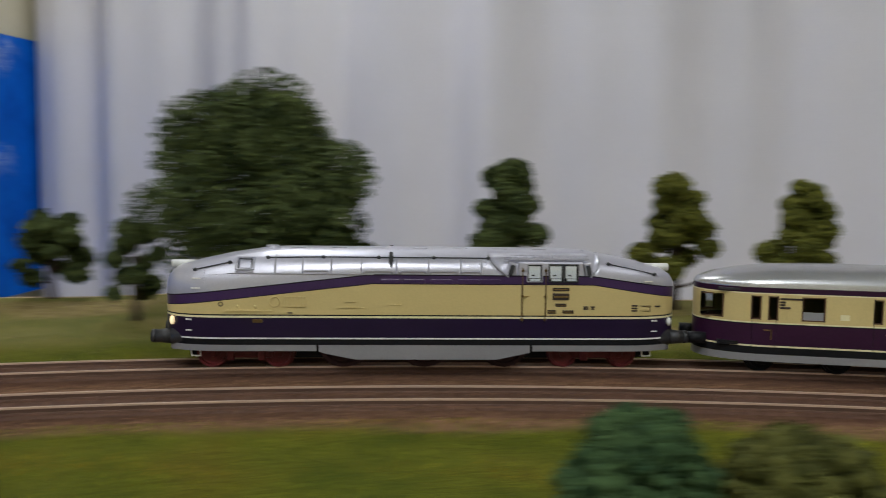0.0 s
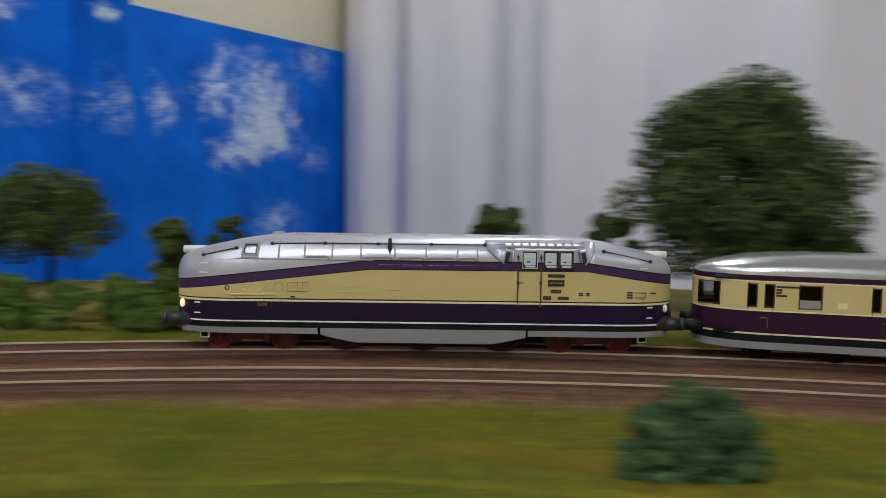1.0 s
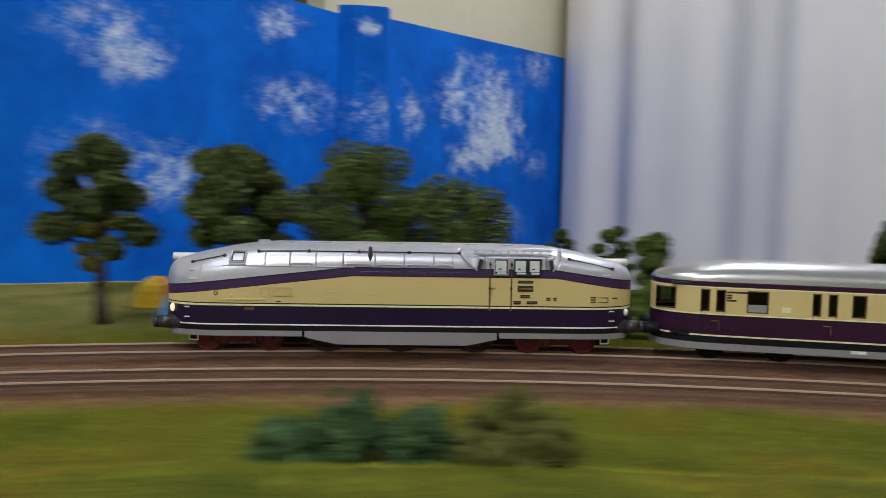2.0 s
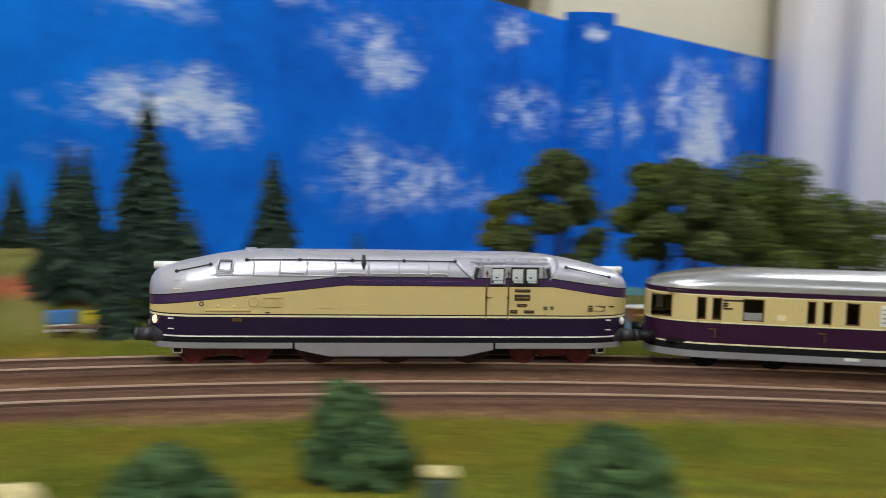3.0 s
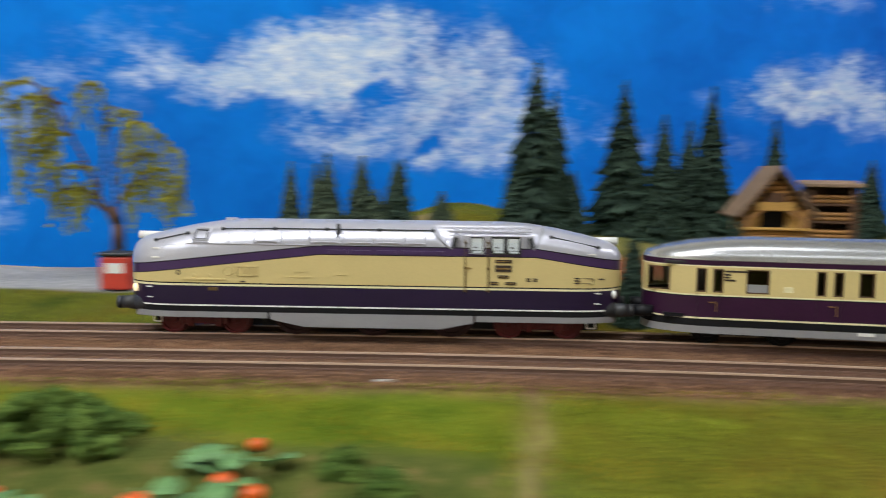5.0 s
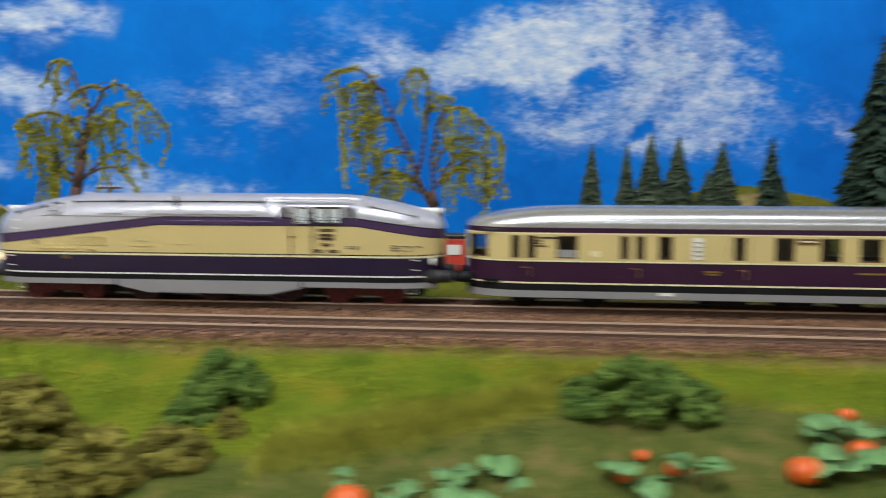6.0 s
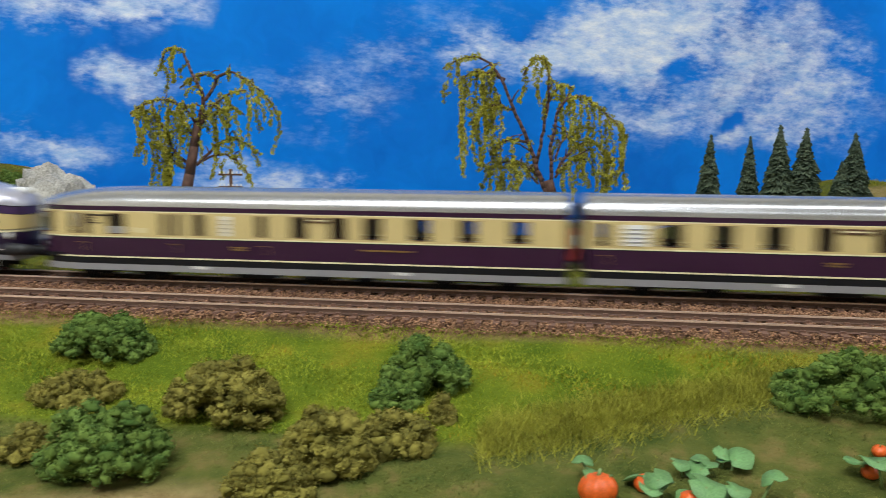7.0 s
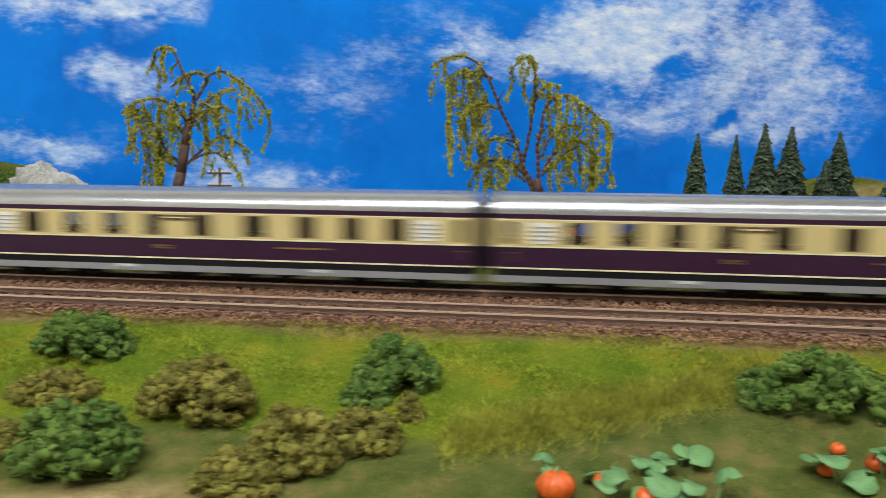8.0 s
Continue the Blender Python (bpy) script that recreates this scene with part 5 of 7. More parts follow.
    tagged(part("skirt_dash", bm, WHITE_LINE, coach), kind="stuff")
    for e, x in ((1, x1), (-1, x0)):
        if nose and e > 0:
            continue
        bm = bmesh.new()
        for i in range(2):
            add_box(bm, x + e * (0.0006 + 0.0012 * i), 0, 0.0240, 0.0007, 0.026 - 0.002 * i, 0.028, bevel=0.0003)
        part("gangway_bellows", bm, BLACK, coach, "black folded gangway bellows")
    return coach


# ---- plants ----
def leaf_cloud(blobs, count, size, rng, inner=0.55, outer=1.06, lie=0.6):
    """Small leaf quads spread over and just inside ellipsoid clumps. blobs: rows of x, y, z, rx, ry, rz."""
    b = np.asarray(blobs, float)
    area = (b[:, 3] * b[:, 4] * b[:, 5]) ** (2 / 3)
    pick = rng.choice(len(b), count, p=area / area.sum())
    d = rng.normal(size=(count, 3))
    d /= np.linalg.norm(d, axis=1, keepdims=True)
    r = inner + (outer - inner) * rng.random(count) ** 0.45
    c = b[pick, :3] + d * b[pick, 3:] * r[:, None]
    a = rng.normal(size=(count, 3)) + d * lie
    u = np.cross(a, rng.normal(size=(count, 3)))
    u /= np.linalg.norm(u, axis=1, keepdims=True)
    v = np.cross(a, u)
    v /= np.linalg.norm(v, axis=1, keepdims=True)
    k = (size * rng.uniform(0.5, 1.3, count))[:, None]
    quad = np.stack([c - u * k, c + v * k * 0.8, c + u * k, c - v * k * 0.8], 1).reshape(-1, 3)
    return quad, np.arange(4 * count).reshape(-1, 4)


def fast_mesh(name, verts, faces, mat, parent=None):
    me = bpy.data.meshes.new(name)
    v, f = np.asarray(verts, np.float32), np.asarray(faces, np.int32)
    me.vertices.add(len(v))
    me.vertices.foreach_set("co", v.ravel())
    me.loops.add(f.size)
    me.loops.foreach_set("vertex_index", f.ravel())
    me.polygons.add(len(f))
    me.polygons.foreach_set("loop_start", np.arange(0, f.size, f.shape[1], dtype=np.int32))
    me.update(calc_edges=True)
    me.materials.append(mat)
    ob = new(name, me)
    ob.parent = parent
    return ob


def limb(bm, pts, r0, r1, sides=7):
    n = len(pts) - 1
    for i in range(n):
        add_rod(bm, pts[i], pts[i + 1], r0 + (r1 - r0) * i / n, r0 + (r1 - r0) * (i + 1) / n, sides)


def broad_tree(x, y, height, spread, mat, seed, label, crown_low=0.28, leaves=9000, leaf=0.0022, blobs=26, round_top=True, lean=0.0):
    rng = np.random.default_rng(seed)
    z = stand(x, y)
    tree = thing("tree", label, "tree", at=pose(x, y, z, 0, lean, rng.uniform(0, 360)))
    bm = bmesh.new()
    top = Vector((0, 0, height * 0.62))
    limb(bm, [(0, 0, -0.002), (spread * 0.02, 0, height * 0.2), (0, spread * 0.03, height * 0.42), top], 0.035 * height + 0.0006, 0.0012)
    clumps = []
    for i in range(blobs):
        a = i * 2.399 + rng.uniform(-0.4, 0.4)
        k = (i + 0.5) / blobs
        zz = height * (crown_low + (0.93 - crown_low) * k)
        q = (k - 0.35) / 0.65 if k > 0.35 else (0.35 - k) / 0.7
        wide = spread * 0.5 * (math.sqrt(max(0.05, 1 - q * q)) if round_top else (1.05 - 0.75 * k))
        rr = wide * rng.uniform(0.4, 0.93)
        size = spread * rng.uniform(0.085, 0.165)
        c = (rr * math.cos(a), rr * math.sin(a), zz)
        clumps.append((*c, size, size, size * 0.72))
        if i % 2 == 0:
            limb(bm, [(0, 0, zz * 0.62), (c[0] * 0.5, c[1] * 0.5, zz * 0.85), (c[0] * 0.9, c[1] * 0.9, zz)], 0.012 * height, 0.0005, 5)
    part("trunk", bm, BARK, tree, smooth=True)
    v, f = leaf_cloud(clumps, leaves, leaf, rng, 0.35, 1.38)
    fast_mesh("crown", v, f, mat, tree)
    return tree


def fir_tree(x, y, top_z, width, mat, seed, label, fine=False, base_z=None):
    """Conifer of drooping whorls, each made of many narrow sprays."""
    rng = np.random.default_rng(seed)
    z0 = stand(x, y) if base_z is None else base_z
    height = top_z - z0
    tree = thing("fir_tree", label, "tree", "firs on the layout", at=pose(x, y, z0, 0, 0, rng.uniform(0, 360)))
    rod("trunk", (0, 0, -0.003), (0, 0, height * 0.97), 0.02 * height + 0.0006, BARK, tree, r1=0.0004)
    verts, faces = [], []
    width *= 1.45 if fine else 1.35
    layers = int(26 if fine else 22)
    for i in range(layers):
        k = i / (layers - 1)
        zz = height * (0.05 + 0.93 * k)
        r = width * 0.5 * ((1 - k) ** 0.85 * 0.97 + 0.03) * rng.uniform(0.86, 1.12)
        n = int(12 + 30 * (1 - k))
        for j in range(n):
            a = 2 * math.pi * (j + rng.random()) / n
            rr = r * rng.uniform(0.7, 1.12)
            droop = rr * rng.uniform(0.15, 0.5)
            c, s = math.cos(a), math.sin(a)
            wd = 0.0011 + 0.10 * rr
            zj = zz + rng.uniform(-0.5, 0.5) * height / layers
            b = len(verts)
            verts += [(0.12 * rr * c, 0.12 * rr * s, zj + 0.0012), (0.62 * rr * c - wd * s, 0.62 * rr * s + wd * c, zj - droop * 0.45), (rr * c, rr * s, zj - droop), (0.62 * rr * c + wd * s, 0.62 * rr * s - wd * c, zj - droop * 0.45)]
            faces.append((b, b + 1, b + 2, b + 3))
            b = len(verts)
            verts += [(0.2 * rr * c, 0.2 * rr * s, zj + 0.001), (0.7 * rr * c, 0.7 * rr * s, zj + 0.0015 - droop * 0.3), (0.98 * rr * c, 0.98 * rr * s, zj - droop * 1.1), (0.6 * rr * c, 0.6 * rr * s, zj - droop * 0.9 - 0.0012)]
            faces.append((b, b + 1, b + 2, b + 3))
    fast_mesh("crown", np.array(verts), np.array(faces), mat, tree)
    v, f = leaf_cloud([(0, 0, height * k, width * 0.42 * (1 - k) + 0.0008, width * 0.42 * (1 - k) + 0.0008, height * 0.06) for k in np.linspace(0.08, 0.95, 14)], 1800, 0.0011, rng, inner=0.7)
    fast_mesh("foliage", v, f, mat, tree)
    return tree


def willow(x, y, trunk, boughs, seed, label):
    """Weeping willow: crooked bare boughs whose outer ends arch over and carry hanging beaded strands.
    boughs, in millimetres: thickness, share at which the leaves begin, strands, their least and greatest length, then the bends as x, z."""
    rng = np.random.default_rng(seed)
    z0 = stand(x, y)
    _, _, h = on_line(line_coords(x, y)[0])
    tree = thing("willow_tree", label, "tree", "willows by the lane", at=pose(x, y, z0, 0, 0, math.degrees(h) + 180))
    bm = bmesh.new()
    limb(bm, [(a / 1000, 0.0, c / 1000) for a, c in trunk], 0.0046, 0.0030, 10)
    beads, twigs = [], []

    def bead(p, r):
        q = p + Vector(rng.normal(0, 0.0006, 3))
        beads.append((*q, r, r, r * rng.uniform(0.8, 1.2)))

    def strand(top, drop, drift):
        n = max(4, int(drop / 0.0010))
        sway, ph = rng.normal(0, 0.0020, 2), rng.uniform(0, 6)
        prev = top
        for i in range(n):
            k = (i + 1) / n
            wave = 0.0010 * math.sin(k * 6 + ph)
            p = top + Vector((sway[0] * k + drift * math.sin(k * 1.5) + wave, sway[1] * k + wave, -drop * k))
            if i % 3 == 2 or i == n - 1:
                twigs.append((prev, p))
                prev = p
            if rng.random() < 0.9:
                bead(p, rng.uniform(0.0009, 0.0016))
                if rng.random() < 0.18:
                    bead(p + Vector((rng.normal(0, 0.0012), rng.normal(0, 0.0012), 0)), rng.uniform(0.0008, 0.0016))

    for thick, leafy_from, count, least, most, *bends in boughs:
        knots = np.array(bends, float).reshape(-1, 2) / 1000
        t = np.r_[0, np.cumsum(np.linalg.norm(np.diff(knots, axis=0), axis=1))]
        n = max(8, int(t[-1] / 0.004))
        k = np.linspace(0, t[-1], n)
        q = np.stack([np.interp(k, t, knots[:, i]) for i in (0, 1)], 1)
        for _ in range(3):
            q[1:-1] = (q[:-2] + 2 * q[1:-1] + q[2:]) / 4
        depth = rng.uniform(-0.016, 0.016)
        pts = [Vector((a + rng.normal(0, 0.0003), depth * (i / (n - 1)) ** 1.2, c + rng.normal(0, 0.0003))) for i, (a, c) in enumerate(q)]
        limb(bm, pts, thick / 1000, 0.00045, 7)
        first = int(leafy_from * (n - 1))
        way = math.copysign(1.0, pts[-1].x - pts[0].x)
        for i in range(max(1, first), n):
            for f in (0.0, 0.25, 0.5, 0.75):
                if rng.random() < 0.75:
                    bead(pts[i - 1].lerp(pts[i], f), rng.uniform(0.0011, 0.0021))
        for j in range(count):
            i = first + (j + rng.random()) / count * (n - 1 - first)
            a = pts[min(int(i), n - 1)]
            top = a + Vector((rng.normal(0, 0.0015), rng.normal(0, 0.005), 0))
            twigs.append((a, top))
            strand(top, min(rng.uniform(least, most) / 1000, max(0.006, top.z - 0.022)), way * rng.uniform(-0.001, 0.004))
        # bare side twigs on the inner half
        for i in (n // 4, n // 2):
            e = pts[i] + Vector((rng.normal(0, 0.006), rng.normal(0, 0.006), rng.uniform(0.003, 0.008)))
            limb(bm, [pts[i], (pts[i] + e) / 2 + Vector((0, 0, 0.001)), e], 0.0006, 0.0003, 5)
            if rng.random() < 0.6:
                strand(e, rng.uniform(0.006, 0.016), 0.001)
    part("trunk", bm, WILLOW_BARK, tree, smooth=True)
    tv, tf = [], []
    for a, e in twigs:
        b = len(tv)
        for q in (a, e):
            tv += [(q.x + 0.0002 * math.cos(k), q.y + 0.0002 * math.sin(k), q.z) for k in (0, 2.09, 4.19)]
        tf += [(b, b + 1, b + 4, b + 3), (b + 1, b + 2, b + 5, b + 4), (b + 2, b, b + 3, b + 5)]
    mesh_object("branchwork", tv, tf, WILLOW_BARK, tree)
    v, f = leaf_cloud(beads, len(beads) * 20, 0.00062, rng, inner=0.3, outer=1.1)
    fast_mesh("hanging_foliage", v, f, LEAF_WILLOW, tree)
    return tree


def unit_ball(detail):
    bm = bmesh.new()
    bmesh.ops.create_icosphere(bm, subdivisions=detail, radius=1)
    v, f = np.array([q.co[:] for q in bm.verts]), np.array([[q.index for q in face.verts] for face in bm.faces])
    bm.free()
    return v, f


CRUMB_BALL = unit_ball(2)


def foam_bush(x, y, width, height, mat, seed, label, deep=0.7, z=None):
    """A lump of torn foam: crumbly knobs heaped unevenly, with hollows between them."""
    rng = np.random.default_rng(seed)
    s, d = line_coords(x, y)
    _, _, h = on_line(s, d)
    z0 = stand(x, y) if z is None else z
    bush = thing("bush", label, "bush", "foam bushes", at=pose(x, y, z0 - 0.001, 0, 0, math.degrees(h)))
    near = s > 1.0
    knob = 0.0019 if near else 0.0027
    spots = max(20, int(1.55 * width * max(height, 0.009) / knob ** 2))
    off = Vector(rng.uniform(0, 60, 3))
    clumps = [[] for _ in range(max(2, int(width / 0.012)))]
    for i in range(spots):
        a, k = rng.uniform(0, 2 * math.pi), rng.random() ** 0.55
        cx, cy = k * math.cos(a), k * math.sin(a)
        lump = 1 + 0.55 * noise.noise(Vector((cx * 2.2, cy * 2.2, 0)) + off)
        if i > 5 and noise.noise(Vector((cx * 2.4, cy * 2.4, 7)) + off) < -0.30:
            continue
        top = height * math.sqrt(max(0.06, 1 - 0.9 * k * k)) * min(1.12, lump)
        r = knob * rng.uniform(0.5, 1.35)
        zz = max(r * 0.35, (top - r) * (1 - 0.75 * rng.random() ** 2.2))
        px, py = cx * (width / 2 - r), cy * (width * deep / 2 - r * 0.7)
        clumps[int((cx + 1) / 2.001 * len(clumps))].append((px, py, zz, r))
    v0, f0 = CRUMB_BALL
    for rows in clumps:
        vs, fs = [], []
        for n, (px, py, zz, r) in enumerate(rows):
            jag = rng.uniform(0.62, 1.25, (len(v0), 1)) * (1 + 0.22 * np.sin(v0 @ rng.normal(0, 3, (3, 1)) + n))
            vs.append(v0 * jag * r * np.array([rng.uniform(0.85, 1.3), rng.uniform(0.85, 1.2), rng.uniform(0.75, 1.0)]) + (px, py, zz))
            fs.append(f0 + n * len(v0))
        if rows:
            fast_mesh("clump", np.concatenate(vs), np.concatenate(fs), mat, bush)
            loose = [(a, b, c, r, r, r) for a, b, c, r in rows]
            v, f = leaf_cloud(loose, 70 * len(rows), 0.00040 if near else 0.0006, rng, 0.9, 1.35, 0.3)
            fast_mesh("foliage", v, f, mat, bush)
    return bush


def nearer(x, y, step):
    s, d = line_coords(x, y)
    x, y, _ = on_line(s, d + step)
    return float(x), float(y)


def pumpkin(x, y, r, seed):
    rng = np.random.default_rng(seed)
    x, y = nearer(x, y, 0.007)
    r *= 0.8
    z = stand(x, y)
    ob = thing("pumpkin", "ribbed orange pumpkin lying on the field", "pumpkin", "pumpkins in the field", at=pose(x, y, z + r * 0.74, rng.uniform(-12, 12), rng.uniform(-12, 12), rng.uniform(0, 90)))
    bm = bmesh.new()
    bmesh.ops.create_uvsphere(bm, u_segments=40, v_segments=14, radius=r)
    for v in bm.verts:
        a = math.atan2(v.co.y, v.co.x)
        flat = math.hypot(v.co.x, v.co.y) / r
        k = 1 - 0.10 * flat * (0.5 + 0.5 * math.cos(10 * a)) ** 2
        dip = 0.16 * math.exp(-(flat / 0.3) ** 2)
        v.co = (v.co.x * k, v.co.y * k, v.co.z * (0.82 - dip))
    part("flesh", bm, PUMPKIN, ob, smooth=True)
    rod("stem", (0, 0, r * 0.6), (r * 0.12, 0, r * 0.98), r * 0.12, STALK, ob, "green stub stem", r1=r * 0.08, sides=7)
    return ob


def pumpkin_plant(x, y, n, spread, seed, size=0.0055):
    """Creeping stalks that hold up broad lobed leaves."""
    rng = np.random.default_rng(seed)
    x, y = nearer(x, y, 0.007)
    size *= 0.85
    z = stand(x, y)
    ob = thing("pumpkin_plant", "creeping pumpkin plant with broad lobed green leaves", "plant", "pumpkin plants", at=pose(x, y, z))
    s, _ = line_coords(x, y)
    _, _, h = on_line(s)
    for i in range(n):
        k = (i + 0.5) / n - 0.5
        px = spread * k * math.cos(h) + rng.normal(0, 0.003)
        py = spread * k * math.sin(h) + rng.normal(0, 0.004)
        hz = rng.uniform(0.002, 0.0075)
        r = size * rng.uniform(0.55, 1.1)
        leaf = []
        for j in range(18):
            a = 2 * math.pi * j / 18
            rr = r * (0.94 + 0.06 * math.cos(5 * a)) * (0.45 if j == 0 else 1)
            leaf.append((rr * math.cos(a), rr * math.sin(a), 0.18 * r * math.cos(2 * a)))
        q = pose(px, py, hz, rng.uniform(-24, 24), rng.uniform(-20, 20), rng.uniform(0, 360))
        bm = bmesh.new()
        mid = bm.verts.new(q @ Vector((0, 0, -0.10 * r)))
        ring = [bm.verts.new(q @ Vector(p)) for p in leaf]
        for a, c in zip(ring, ring[1:] + ring[:1]):
            bm.faces.new((mid, a, c))
        made = part("leaf", bm, PUMPKIN_LEAF, ob, smooth=True)
        so = made.modifiers.new("thickness", "SOLIDIFY")
        so.thickness = 0.0002
        rod("stalk", (px * 0.85, py * 0.85, -0.001), (px, py, hz - 0.0002), 0.00035, STALK, ob, sides=5)
    return ob


def placed(x, y, turn=0.0, dz=0.0):
    """A pose on the ground whose x runs along the track and whose y looks to the camera."""
    s, _ = line_coords(x, y)
    _, _, h = on_line(s)
    return pose(x, y, stand(x, y) + dz, 0, 0, math.degrees(h) + 180 + turn)


def build_hut(x, y, turn):
    """Small log hut: plank walls, open porch, steep overhanging roof; gable to the camera."""
    hut = thing("log_hut", "honey-brown log hut with steep gable roof and open porch", "hut", at=placed(x, y, turn))
    w, d, e, top = 0.033, 0.034, 0.0210, 0.0430
    def log(p, q, r):
        rod("log", p, q, r, WOOD, hut, sides=7)
    for i in range(9):
        z = 0.0012 + i * 0.0025
        for k in (-1, 1):
            log((k * w / 2, -d / 2, z), (k * w / 2, d / 2 - 0.010, z), 0.0014)
        log((-w / 2 - 0.001, -d / 2, z), (w / 2 + 0.001, -d / 2, z), 0.0014)
        if i < 4:
            log((-w / 2 - 0.001, d / 2, z), (w / 2 + 0.001, d / 2, z), 0.0013)
        for a, c in ((-w / 2 - 0.001, -0.0085), (0.0085, w / 2 + 0.001)):
            log((a, d / 2 - 0.010, z), (c, d / 2 - 0.010, z), 0.0014)
    box("doorway", 0, d / 2 - 0.0125, 0.0105, 0.017, 0.001, 0.021, BLACK, hut, "dark open doorway")
    for k in (-1, 1):
        rod("porch_post", (k * (w / 2 - 0.001), d / 2, 0), (k * (w / 2 - 0.001), d / 2, e + 0.001), 0.0018, WOOD, hut)
        rod("porch_brace", (k * (w / 2 - 0.001), d / 2, e - 0.006), (k * (w / 2 - 0.009), d / 2, e), 0.0010, WOOD, hut)
    for i in range(7):
        z = e + 0.001 + i * 0.0030
        half = w / 2 * (1 - (z - e) / (top - e))
        if half > 0.002:
            log((-half, d / 2 - 0.004, z), (half, d / 2 - 0.004, z), 0.0016)
            log((-half, -d / 2, z), (half, -d / 2, z), 0.0016)
    box("gable_opening", 0, d / 2 - 0.0020, e + 0.0075, 0.011, 0.0012, 0.0050, WOOD_DARK, hut)
    slope = math.atan2(top - e + 0.006, w / 2 + 0.0055)
    for k in (-1, 1):
        length = math.hypot(w / 2 + 0.0055, top - e + 0.006)
        for i in range(9):
            c = (i + 0.5) / 9
            m = Matrix.Rotation(k * (slope + 0.05), 4, "Y")
            box("shingle_course", k * (w / 2 + 0.0055) * (1 - c), 0, e - 0.0045 + (top - e + 0.006) * c + 0.0012, length / 9 * 1.3, d + 0.012, 0.0010, THATCH, hut, rot=m)
    box("counter", 0, d / 2 + 0.0012, 0.0108, w + 0.004, 0.0046, 0.0014, WOOD_PALE, hut, "pale plank counter", 0.0003)
    for k in (-1, 1):
        box("front_panel", k * 0.0115, d / 2 - 0.0060, 0.0160, 0.0080, 0.0012, 0.0095, WOOD_PALE, hut, "pale plank panel beside the doorway")
    box("gable_board", 0, d / 2 - 0.0006, e + 0.0025, w * 0.62, 0.0014, 0.0046, WOOD_PALE, hut, "yellow gable board")
    return hut


def build_shed(x, y, turn):
    """Open-fronted timber stack shed under a flat pale roof."""
    shed = thing("wood_shed", "dark open-fronted timber shed stacked with logs under a weathered flat roof", "shed", at=placed(x, y, turn))
    w, d, t = 0.029, 0.020, 0.034
    for k in (-1, 1):
        box("side_wall", k * w / 2, 0, t / 2, 0.0016, d, t, WOOD_DARK, shed)
        box("post", k * (w / 2 - 0.002), d / 2, t / 2, 0.0022, 0.0022, t, WOOD_DARK, shed)
    box("back_wall", 0, -d / 2, t / 2, w, 0.0014, t, WOOD_DARK, shed)
    for z in (0.0005, 0.012, 0.023):
        box("shelf", 0, 0, z, w, d * 0.9, 0.0014, WOOD_DARK, shed)
    rng = np.random.default_rng(8)
    for z, n in ((0.0045, 11), (0.0155, 12), (0.0265, 9)):
        for i in range(n):
            for j in range(2):
                rod("log", (-w / 2 + 0.003 + i * (w - 0.006) / (n - 1), -d * 0.3, z + 0.0028 * j - 0.0015), (-w / 2 + 0.003 + i * (w - 0.006) / (n - 1) + rng.normal(0, 0.0003), d * 0.42, z + 0.0028 * j - 0.0015), 0.0014, WOOD, shed, sides=7)
    box("roof", 0, 0, t + 0.0020, w + 0.006, d + 0.008, 0.0022, THATCH, shed, "weathered brown flat roof", 0.0005, Matrix.Rotation(radians(-4), 4, "X"))
    return shed


def build_ridge_tent(x, y, turn, w, d, h, mat, front, label):
    tent = thing("tent", label, "tent", "tents on the camp site", at=placed(x, y, turn))
    bm = bmesh.new()
    prof = [(-w / 2, 0), (-w / 2 * 0.92, h * 0.62), (0, h), (w / 2 * 0.92, h * 0.62), (w / 2, 0)]
    rows = [[bm.verts.new((px, k * d / 2, pz)) for px, pz in prof] for k in (-1, -0.33, 0.33, 1)]
    for a, c in zip(rows, rows[1:]):
        for i in range(4):
            bm.faces.new((a[i], a[i + 1], c[i + 1], c[i]))
    bm.faces.new(rows[0])
    bmesh.ops.recalc_face_normals(bm, faces=bm.faces)
    part("canvas", bm, mat, tent)
    bm = bmesh.new()
    bm.faces.new([bm.verts.new((px * 0.995, d / 2 - 0.0006, pz * 0.995)) for px, pz in prof])
    bmesh.ops.solidify(bm, geom=bm.faces[:], thickness=0.0006)
    part("front_flap", bm, front, tent)
    box("doorway", 0, d / 2 + 0.0002, h * 0.3, w * 0.26, 0.0006, h * 0.6, WOOD_DARK, tent, "dark tent entrance")
    return tent


def build_cone_tent(x, y, r, h, mat, label):
    tent = thing("tent", label, "tent", "tents on the camp site", at=placed(x, y))
    bm = bmesh.new()
    bmesh.ops.create_cone(bm, cap_ends=False, segments=8, radius1=r, radius2=r * 0.04, depth=h, matrix=Matrix.Translation((0, 0, h / 2)))
    part("canvas", bm, mat, tent)
    rod("pole", (0, 0, 0), (0, 0, h * 1.06), 0.0006, WOOD, tent)
    box("doorway", 0, r * 0.62, h * 0.22, r * 0.35, 0.0006, h * 0.42, WOOD_DARK, tent, rot=Matrix.Rotation(radians(24), 4, "X"))
    return tent


